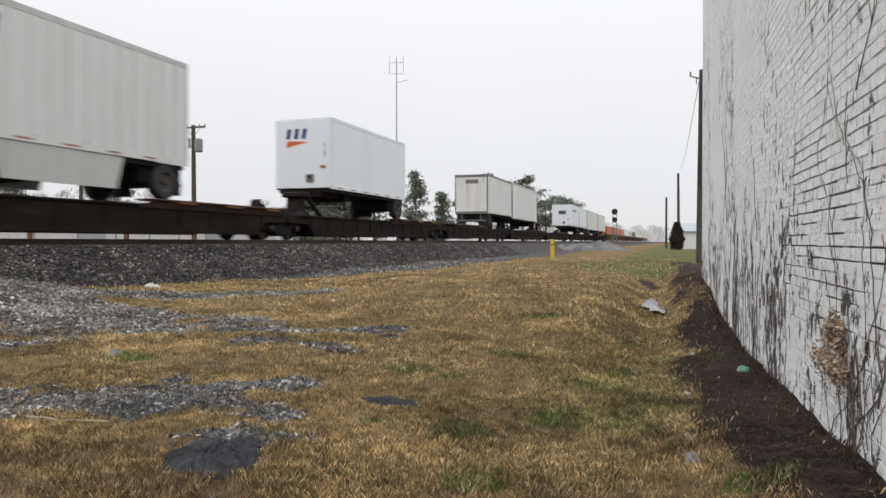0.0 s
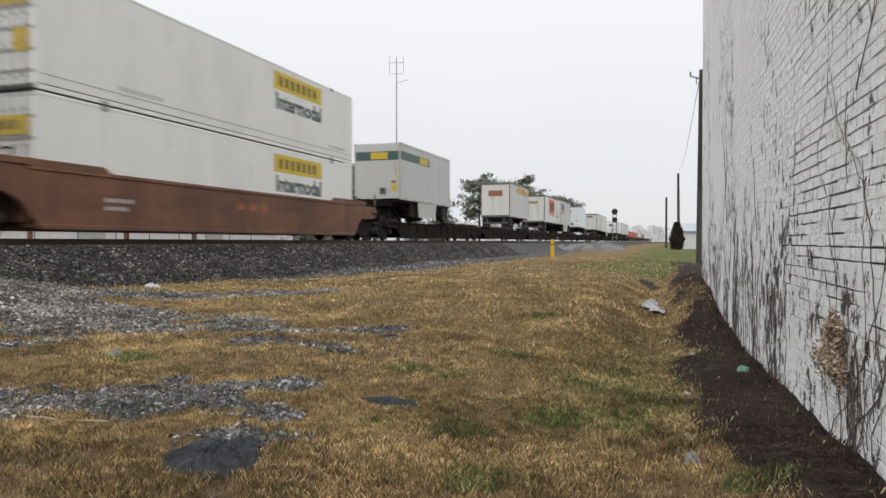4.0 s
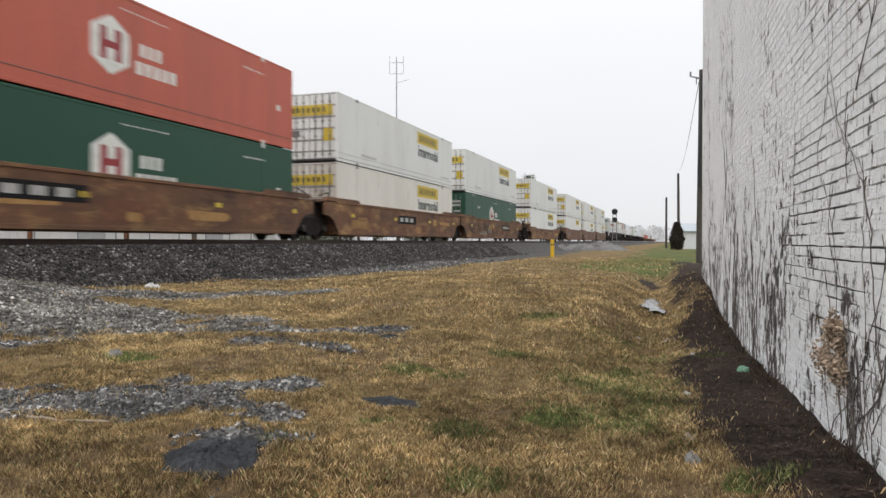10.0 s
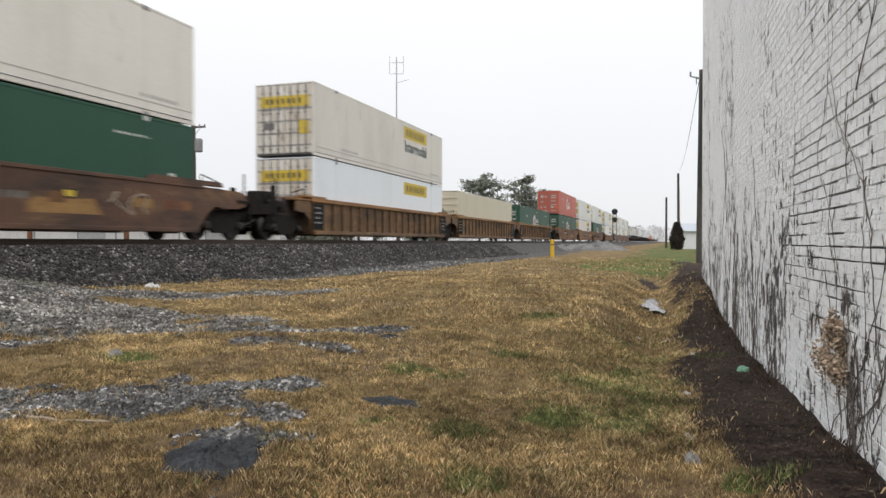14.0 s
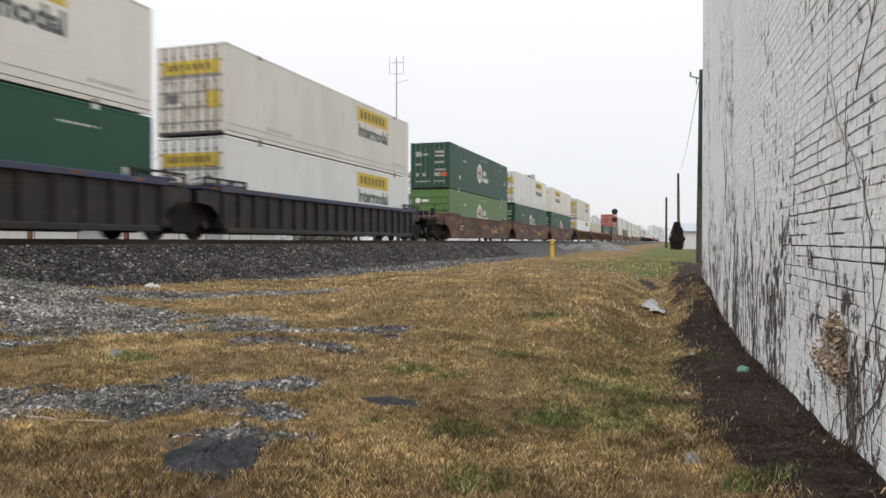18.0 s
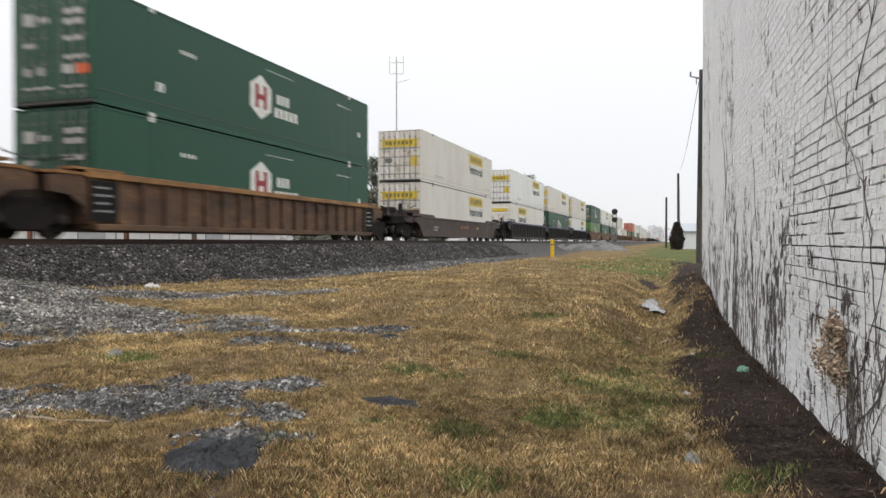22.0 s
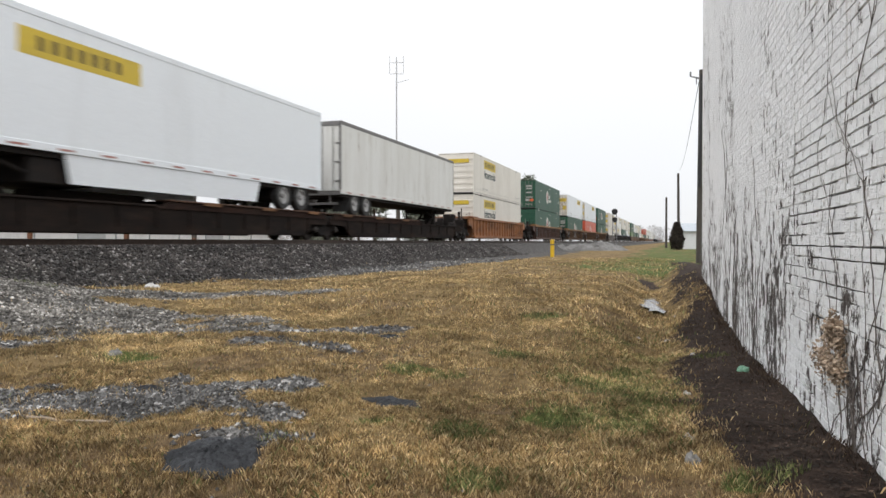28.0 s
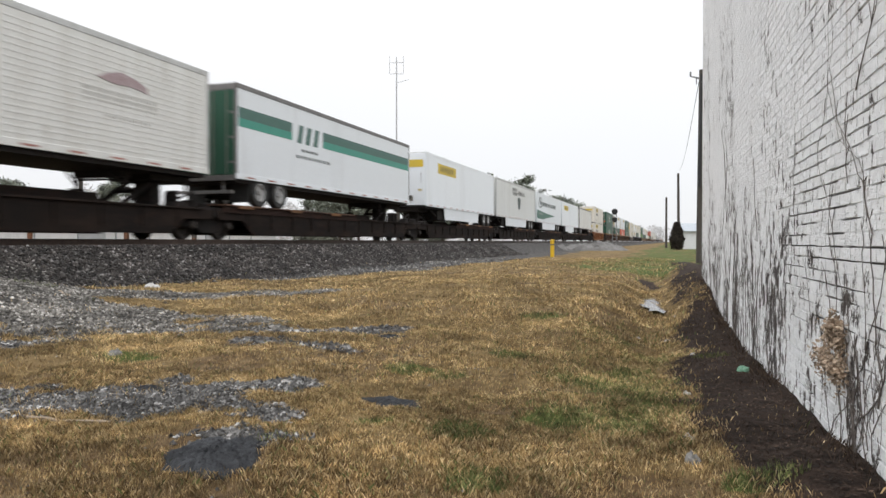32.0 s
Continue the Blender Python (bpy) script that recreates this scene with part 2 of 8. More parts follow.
M["patch_ochre"] = surface("weathered_ochre_touch_up", (0.33, 0.19, 0.065), (0.24, 0.12, 0.045), (0.14, 0.06, 0.03), 2.5, 40, 0.75, bump=0.05, amount=0.6, spots=0.3, rand=0.2)
M["patch_brown"] = surface("red_brown_rust_patch", (0.14, 0.055, 0.028), (0.09, 0.04, 0.022), (0.24, 0.12, 0.05), 2.5, 40, 0.8, bump=0.05, amount=0.6, spots=0.3, rand=0.2)
M["patch_soot"] = surface("sooty_brown_patch", (0.060, 0.036, 0.025), (0.10, 0.055, 0.034), (0.035, 0.024, 0.02), 2.5, 40, 0.8, bump=0.05, amount=0.6, spots=0.3, rand=0.2)
M["patch_grey"] = surface("pale_grey_sprayed_patch", (0.24, 0.20, 0.16), (0.30, 0.24, 0.17), (0.12, 0.08, 0.05), 3.0, 40, 0.75, bump=0.05, amount=0.6, spots=0.3, rand=0.2)
M["flat_dark"] = surface("sooty_flat_car_paint", (0.0105, 0.0085, 0.0078), (0.016, 0.0115, 0.0095), (0.030, 0.0175, 0.0125), 1.2, 40, 0.9, bump=0.1, amount=0.6, spots=0.2, spec=0.1, grime=0.85, rusty=(0.026, 0.0145, 0.0105))
M["flat_edge"] = surface("rusty_brown_deck_edge", (0.085, 0.038, 0.020), (0.05, 0.026, 0.017), (0.03, 0.019, 0.015), 2.0, 40, 0.8, bump=0.1, stretch=(1, 0.4, 1), amount=0.8, spots=0.4, grime=0.6, rusty=(0.17, 0.08, 0.03))
M["flat_side"] = surface("dark_rust_red_flat_side", (0.028, 0.0155, 0.0125), (0.018, 0.012, 0.0105), (0.055, 0.026, 0.016), 1.4, 40, 0.9, bump=0.1, stretch=(1, 0.6, 1), amount=0.7, spots=0.3, spec=0.1, grime=0.85, rusty=(0.055, 0.026, 0.016))
M["edge_bright"] = surface("worn_orange_plate_paint", (0.17, 0.078, 0.028), (0.10, 0.048, 0.024), (0.06, 0.035, 0.022), 3.0, 40, 0.8, bump=0.1, amount=0.7, spots=0.4, rand=0.3)
M["dull_rim"] = surface("dirty_dark_wheel_rim", (0.055, 0.050, 0.047), (0.09, 0.08, 0.07), None, 8, 60, 0.7, 0.2, bump=0.05)
M["faded_red"] = surface("faded_red_brown_sign_paint", (0.27, 0.085, 0.045), (0.34, 0.15, 0.09), (0.45, 0.38, 0.32), 5, 60, 0.6, bump=0.0, amount=0.6, spots=0.15)
M["faded_yellow"] = surface("faded_ochre_sign_paint", (0.40, 0.33, 0.14), (0.48, 0.43, 0.28), (0.5, 0.48, 0.40), 5, 60, 0.6, bump=0.0, amount=0.6, spots=0.15)
M["deep_green"] = surface("deep_green_wedge_paint", (0.020, 0.105, 0.070), (0.03, 0.13, 0.09), (0.09, 0.16, 0.13), 3, 60, 0.45, bump=0.0, amount=0.5)
M["truck_iron"] = surface("greasy_truck_iron", (0.015, 0.0135, 0.013), (0.028, 0.021, 0.018), (0.055, 0.034, 0.023), 5, 60, 0.85, 0.0, bump=0.15, spots=0.15, spec=0.15)
M["wheel_iron"] = surface("wheel_steel", (0.028, 0.024, 0.021), (0.05, 0.037, 0.029), None, 6, 60, 0.55, 0.5, bump=0.1)
M["tyre"] = surface("tyre_rubber", (0.022, 0.022, 0.022), (0.035, 0.034, 0.032), None, 8, 60, 0.8, bump=0.1)
M["rim"] = surface("pale_wheel_rim", (0.42, 0.42, 0.42), (0.30, 0.29, 0.28), None, 8, 60, 0.45, 0.5, bump=0.05)
M["rail_steel"] = surface("rail_steel", (0.075, 0.050, 0.038), (0.05, 0.036, 0.03), None, 8, 60, 0.5, 0.5, bump=0.1)
M["tie_wood"] = surface("creosoted_tie_wood", (0.055, 0.042, 0.034), (0.09, 0.07, 0.055), (0.03, 0.024, 0.02), 6, 60, 0.85, bump=0.3, stretch=(0.2, 1, 1), spots=0.2)
M["pole_wood"] = surface("weathered_pole_wood", (0.060, 0.052, 0.046), (0.085, 0.075, 0.066), (0.04, 0.034, 0.03), 8, 60, 0.9, bump=0.3, stretch=(1, 1, 0.08))
M["steel"] = surface("dull_grey_steel", (0.20, 0.205, 0.21), (0.28, 0.28, 0.28), None, 6, 60, 0.5, 0.5, bump=0.05)
M["mast_grey"] = surface("pale_galvanised_mast", (0.40, 0.405, 0.41), (0.34, 0.34, 0.35), None, 6, 60, 0.5, 0.3, bump=0.05)
M["post_yellow"] = surface("yellow_marker_post_paint", (0.62, 0.40, 0.015), (0.52, 0.33, 0.03), None, 8, 60, 0.5, bump=0.05)
M["signal_black"] = surface("black_signal_paint", (0.015, 0.015, 0.016), (0.025, 0.025, 0.026), None, 8, 60, 0.6, bump=0.02)


# ---- mesh helpers ----
def part(name, bm, material, parent=None, label="", smooth=False):
    me = bpy.data.meshes.new(name)
    bm.to_mesh(me)
    bm.free()
    me.materials.append(M[material] if isinstance(material, str) else material)
    if smooth:
        for p in me.polygons:
            p.use_smooth = True
    ob = new(name, me)
    if parent is not None:
        ob.parent = parent
    if label:
        ob["label"] = label
    return ob


def share(name, src, parent, m):
    """One more piece on the same mesh."""
    ob = new(name, src.data)
    ob.parent = parent
    ob.matrix_basis = m
    return ob


def bx(bm, x0, x1, y0, y1, z0, z1):
    v = [bm.verts.new((x, y, z)) for z in (z0, z1) for y in (y0, y1) for x in (x0, x1)]
    for f in ((0, 2, 3, 1), (4, 5, 7, 6), (0, 1, 5, 4), (2, 6, 7, 3), (0, 4, 6, 2), (1, 3, 7, 5)):
        bm.faces.new([v[i] for i in f])
    return bm


def box_bm(x0, x1, y0, y1, z0, z1, bevel=0.0):
    bm = bx(bmesh.new(), x0, x1, y0, y1, z0, z1)
    if bevel:
        bmesh.ops.bevel(bm, geom=list(bm.edges), offset=bevel, segments=1, affect="EDGES")
    return bm


def rod(bm, a, b, r0, r1=None, seg=8):
    """A round bar from a to b."""
    r1 = r0 if r1 is None else r1
    a, b = Vector(a), Vector(b)
    d = (b - a).normalized()
    u = d.orthogonal().normalized()
    w = d.cross(u)
    ring = []
    for p, r in ((a, r0), (b, r1)):
        ring.append([bm.verts.new(p + (u * math.cos(k * 2 * math.pi / seg) + w * math.sin(k * 2 * math.pi / seg)) * r) for k in range(seg)])
    for k in range(seg):
        bm.faces.new((ring[0][k], ring[0][(k + 1) % seg], ring[1][(k + 1) % seg], ring[1][k]))
    bm.faces.new(ring[0][::-1])
    bm.faces.new(ring[1])
    return bm


def plate(bm, pts, x0, x1):
    """A plate with the outline pts (y, z), from x0 to x1."""
    a = [bm.verts.new((x0, y, z)) for y, z in pts]
    b = [bm.verts.new((x1, y, z)) for y, z in pts]
    n = len(pts)
    bm.faces.new(a[::-1])
    bm.faces.new(b)
    for k in range(n):
        bm.faces.new((a[k], a[(k + 1) % n], b[(k + 1) % n], b[k]))
    bmesh.ops.recalc_face_normals(bm, faces=list(bm.faces))
    return bm


def lathe(bm, profile, axis_x, seg=20, cy=0.0, cz=0.0, caps=True):
    """Turns (x, r) round an axis along x at (cy, cz)."""
    rings = []
    for x, r in profile:
        rings.append([bm.verts.new((axis_x + x, cy + r * math.cos(k * 2 * math.pi / seg), cz + r * math.sin(k * 2 * math.pi / seg))) for k in range(seg)])
    for p, q in zip(rings, rings[1:]):
        for k in range(seg):
            bm.faces.new((p[k], p[(k + 1) % seg], q[(k + 1) % seg], q[k]))
    if caps:
        bm.faces.new(rings[0][::-1])
        bm.faces.new(rings[-1])
        bmesh.ops.recalc_face_normals(bm, faces=list(bm.faces))
    return bm


def empty(name):
    ob = new(name)
    ob.empty_display_size = 0.2
    return ob


def lettering(name, text, size, material, parent, m, bold=0.0):
    """Words as a flat mesh; local x runs with the reading."""
    cu = bpy.data.curves.new(name, "FONT")
    cu.body, cu.size, cu.extrude, cu.offset = text, size, 0.002, bold
    cu.resolution_u = 3
    tmp = bpy.data.objects.new(name, cu)
    me = bpy.data.meshes.new_from_object(tmp)
    bpy.data.objects.remove(tmp)
    bpy.data.curves.remove(cu)
    me.materials.clear()
    me.materials.append(M[material])
    ob = new(name, me)
    ob.parent = parent
    ob.matrix_basis = m
    return ob


SIDE = Matrix(((0, 0, 1, 0), (1, 0, 0, 0), (0, 1, 0, 0), (0, 0, 0, 1)))   # x -> y, y -> z, z -> x


def on_side(x, y, z):
    """The pose of writing on a side that faces +x, starting at (y, z)."""
    return Matrix.Translation((x, y, z)) @ SIDE


def bars(bm, x, y0, y1, z0, z1, n, fill=0.7):
    """Plain bars in place of lettering on a side that faces +x."""
    w = (y1 - y0) / n
    for k in range(n):
        bx(bm, x, x + 0.003, y0 + k * w, y0 + (k + fill) * w, z0, z1)
    return bm


MOVERS = []   # thing, its place along the train at 0 s, height over the rail


def on_train(ob, s, z=0.0, x=0.0):
    s += 0.4
    ob.matrix_basis = pose(TX + x, s, RAIL + z)
    MOVERS.append((ob, s, z, x))
    return ob


# ---- containers ----
CL, CW, CH = 8.075, 1.295, 2.93


def container(name, paint, end="doors", panel=0, mark="", label=""):
    c = empty(name)
    part("side_wall", box_bm(CW - 0.03, CW - 0.008, -CL + 0.1, CL - 0.1, 0.16, CH - 0.07), paint, c)
    part("side_wall", box_bm(-CW + 0.008, -CW + 0.03, -CL + 0.1, CL - 0.1, 0.16, CH - 0.07), paint, c)
    part("roof", box_bm(-CW + 0.03, CW - 0.03, -CL + 0.05, CL - 0.05, CH - 0.05, CH - 0.012), paint, c)
    part("floor", box_bm(-CW + 0.03, CW - 0.03, -CL + 0.05, CL - 0.05, 0.1, 0.16), "seam", c)
    for sx in (-1, 1):
        x0, x1 = sorted((sx * CW, sx * (CW - 0.06)))
        part("bottom_rail", box_bm(x0, x1, -CL, CL, 0.045, 0.16, 0.012), paint, c)
        part("top_rail", box_bm(x0, x1, -CL, CL, CH - 0.08, CH, 0.012), paint, c)
        for y in (-CL, CL - 0.1):
            part("corner_post", box_bm(x0, x1, y, y + 0.1, 0.16, CH - 0.08, 0.008), paint, c)
    pale = paint in ("white", "cream", "cold_white")
    for y in (-6.1, 6.1):      # posts at the lifting points, with castings above and below
        part("lift_post", box_bm(CW - 0.008, CW - 0.002, y - 0.06, y + 0.06, 0.16, CH - 0.08), paint, c)
        for z in (0.0, CH - 0.13):
            part("lift_casting", box_bm(CW - 0.02, CW + 0.012, y - 0.09, y + 0.09, z, z + 0.13, 0.01), "grey_trim" if pale else "white_ink", c)
    for z in (0.40,):     # pressed lines low on the side
        part("side_rib", box_bm(CW - 0.009, CW + 0.002, -CL + 0.1, CL - 0.1, z, z + 0.016), "pale_line" if pale else "seam", c)
    if pale:
        part("seal_strip", box_bm(CW - 0.009, CW + 0.001, -CL + 0.1, CL - 0.1, 0.165, 0.185), "seam", c)
    if end == "doors":
        for sx in (-1, 1):
            x0, x1 = sorted((sx * 0.012, sx * (CW - 0.07)))
            d = part("door", box_bm(x0, x1, -CL + 0.02, -CL + 0.06, 0.17, CH - 0.09, 0.006), "stained_door" if paint in ("cream", "cold_white") else paint, c)
            bm = bmesh.new()
            for k in range(5):
                z = 0.42 + k * 0.48
                bx(bm, x0 + 0.03, x1 - 0.03, -CL + 0.008, -CL + 0.02, z, z + 0.08)
            part("door_ribs", bm, "door_rib_shade" if paint in ("white", "cream", "cold_white") else paint, d)
            for k in (0.28, 0.62, 0.95):
                bm = rod(bmesh.new(), (sx * k, -CL - 0.012, 0.14), (sx * k, -CL - 0.012, CH - 0.08), 0.02, seg=6)
                for z in (0.3, 1.05, 1.7, 2.5):
                    bx(bm, sx * k - 0.05, sx * k + 0.05, -CL - 0.02, -CL + 0.02, z, z + 0.06)
                part("lock_rod", bm, "rod", d)
        bm = bmesh.new()
        bx(bm, -0.012, 0.012, -CL + 0.012, -CL + 0.05, 0.17, CH - 0.09)
        part("door_seal", bm, "seam", c)
    else:
        part("end_wall", box_bm(-CW + 0.06, CW - 0.06, -CL + 0.03, -CL + 0.06, 0.16, CH - 0.08), paint, c)
        for k in range(6):
            bm = box_bm(-CW + 0.1, CW - 0.1, -CL + 0.0, -CL + 0.03, 0.3 + k * 0.42, 0.46 + k * 0.42, 0.012)
            part("end_rib", bm, paint, c)
    part("front_wall", box_bm(-CW + 0.06, CW - 0.06, CL - 0.06, CL - 0.03, 0.16, CH - 0.08), paint, c)
    if mark == "yellow":
        o = -6.85 if end == "ribs" else 0.0
        p = part("side_panel", box_bm(CW - 0.008, CW - 0.004, 1.7 + o, 5.25 + o, 2.06, 2.70), "yellow", c, "yellow name panel")
        part("panel_lettering", bars(bmesh.new(), CW - 0.004, 2.05 + o, 4.95 + o, 2.20, 2.56, 7, 0.55), "olive_ink", p)["kind"] = "stuff"
        if panel:
            lettering("side_lettering", "Intermodal", 0.77, "grey_ink", c, on_side(CW - 0.008, 1.82 + o, 1.40), 0.03)
        bm = bars(bmesh.new(), CW - 0.008, 5.9, 7.4, 0.5, 0.6, 6, 0.7)
        part("number_marking", bm, "pale_line", c)["kind"] = "stuff"
        part("number_marking", bars(bmesh.new(), CW - 0.008, -5.6, -3.9, 0.48, 0.6, 7, 0.6), "pale_line", c)["kind"] = "stuff"
        if end == "doors":
            p = part("end_panel", box_bm(-1.08, 1.08, -CL - 0.004, -CL + 0.006, 1.98, 2.42), "yellow", c, "yellow end panel")
            bm = bmesh.new()
            for k in range(7):
                bx(bm, -0.84 + k * 0.24, -0.70 + k * 0.24, -CL - 0.007, -CL - 0.004, 2.10, 2.31)
            part("end_lettering", bm, "olive_ink", p)["kind"] = "stuff"
            part("notice_panel", box_bm(0.66, 1.08, -CL - 0.003, -CL + 0.006, 0.9, 1.42), "yellow", c)
            part("notice_panel", box_bm(-0.9, -0.45, -CL - 0.003, -CL + 0.006, 1.1, 1.36), "grey_trim", c)
        else:
            p = part("end_panel", box_bm(-0.95, 0.95, -CL - 0.014, -CL - 0.002, 2.22, 2.5), "yellow", c, "yellow end panel")
    if mark == "badge":
        bm = plate(bmesh.new(), [(-0.78, 2.32), (-1.42, 1.95), (-1.42, 1.18), (-0.78, 0.82), (-0.14, 1.18), (-0.14, 1.95)], CW - 0.008, CW - 0.004)
        p = part("badge", bm, "white_ink", c, "white hexagonal badge")
        bm = bmesh.new()
        bx(bm, CW - 0.004, CW - 0.001, -1.14, -0.92, 1.18, 1.98)
        bx(bm, CW - 0.004, CW - 0.001, -0.64, -0.42, 1.18, 1.98)
        bx(bm, CW - 0.004, CW - 0.001, -0.92, -0.64, 1.48, 1.66)
        part("badge_mark", bm, "red_ink", p)
        bm = bars(bmesh.new(), CW - 0.008, 0.25, 1.15, 1.52, 1.86, 3, 0.66)
        bars(bm, CW - 0.008, 0.1, 1.75, 1.04, 1.38, 5, 0.7)
        part("badge_lettering", bm, "white_ink", c)["kind"] = "stuff"
        bm = bars(bmesh.new(), CW - 0.008, -0.4, 1.4, 2.56, 2.60, 9, 0.45)
        bars(bm, CW - 0.008, 5.0, 6.3, 2.34, 2.40, 7, 0.5)
        bars(bm, CW - 0.008, -4.9, -4.2, 2.0, 2.12, 4, 0.6)
        bars(bm, CW - 0.008, -5.9, -5.6, 0.75, 1.0, 2, 0.8)
        bars(bm, CW - 0.008, 7.0, 7.25, 1.3, 1.5, 2, 0.8)
        part("number_marking", bm, "white_ink", c)["kind"] = "stuff"
        if end == "doors":
            bm = bmesh.new()
            for x, z, w, h in ((-0.95, 2.05, 0.4, 0.3), (-0.45, 2.1, 0.3, 0.14), (0.35, 2.25, 0.6, 0.14), (0.35, 2.0, 0.6, 0.14), (-0.95, 1.5, 0.4, 0.12), (0.35, 1.6, 0.55, 0.12), (-0.95, 0.8, 0.2, 0.2), (-0.5, 0.8, 0.25, 0.2), (0.3, 0.8, 0.4, 0.22), (0.35, 1.15, 0.7, 0.1), (-0.95, 0.45, 0.9, 0.06), (0.3, 0.45, 0.7, 0.06)):
                bx(bm, x, x + w, -CL - 0.004, -CL + 0.004, z, z + h)
            part("door_marking", bm, "pale_line", c)["kind"] = "stuff"
            part("notice_panel", box_bm(0.75, 1.1, -CL - 0.006, -CL + 0.004, 0.78, 1.02), "orange_ink", c)
        else:
            bm = rod(bmesh.new(), (-0.8, -CL - 0.01, 2.2), (-0.8, -CL + 0.0, 2.2), 0.17, seg=16)
            bx(bm, -0.55, -0.1, -CL - 0.01, -CL + 0.0, 2.12, 2.26)
            part("end_mark", bm, "white_ink", c)
    tagged(c, label, "container", "containers on the train")
    return c


# ---- trucks and rail cars ----
WHEEL_SRC, FRAME_SRC, AXLE_SRC = [], [], []


def truck(parent, y):
    t = part("truck", box_bm(-0.95, 0.95, -0.22, 0.22, 0.45, 0.72, 0.03), "truck_iron", parent)
    t.matrix_basis = pose(0, y, 0)
    if not FRAME_SRC:
        bm = plate(bmesh.new(), [(-1.2, 0.36), (-1.2, 0.56), (-0.75, 0.62), (-0.45, 0.74), (0.45, 0.74), (0.75, 0.62), (1.2, 0.56), (1.2, 0.36), (0.62, 0.36), (0.42, 0.20), (-0.42, 0.20), (-0.62, 0.36)], 0.93, 1.06)
        f = part("side_frame", bm, "truck_iron", t)
        FRAME_SRC.append(f)
        f2 = share("side_frame", f, t, pose(0, 0, 0, 0, 0, 180))
    else:
        for a in (0, 180):
            f = share("side_frame", FRAME_SRC[0], t, pose(0, 0, 0, 0, 0, a))
    for dy in (-0.88, 0.88):
        if not AXLE_SRC:
            AXLE_SRC.append(part("bearing", lathe(bmesh.new(), [(0, 0.14), (0.08, 0.14), (0.11, 0.09)], 1.06, 12, 0, 0.43), "wheel_iron", t))
            AXLE_SRC[0].matrix_basis = pose(0, dy, 0)
        else:
            share("bearing", AXLE_SRC[0], t, pose(0, dy, 0))
        for sx in (0, 180):
            if not WHEEL_SRC:
                bm = lathe(bmesh.new(), [(-0.07, 0.10), (-0.07, 0.455), (-0.04, 0.46), (-0.03, 0.425), (0.065, 0.415), (0.065, 0.34), (0.01, 0.30), (0.01, 0.14), (0.075, 0.13)], 0.755, 24)
                WHEEL_SRC.append(part("wheel", bm, "wheel_iron", t))
                WHEEL_SRC[0].matrix_basis = pose(0, dy, 0.42, 0, 0, sx)
            else:
                share("wheel", WHEEL_SRC[0], t, pose(0, dy, 0.42, 0, 0, sx))
    return t


def coupler(parent, sy, y0=10.5, y1=11.9):
    bm = bx(bmesh.new(), -0.12, 0.12, min(sy * y0, sy * y1), max(sy * y0, sy * y1), 0.72, 0.98)
    bx(bm, -0.2, 0.2, min(sy * (y1 - 0.25), sy * y1), max(sy * (y1 - 0.25), sy * y1), 0.66, 1.04)
    part("coupler", bm, "truck_iron", parent)
    bm = bmesh.new()
    rod(bm, (0.45, sy * y0, 0.8), (0.5, sy * (y1 - 0.1), 0.45), 0.03)
    part("air_hose", bm, "tyre", parent)


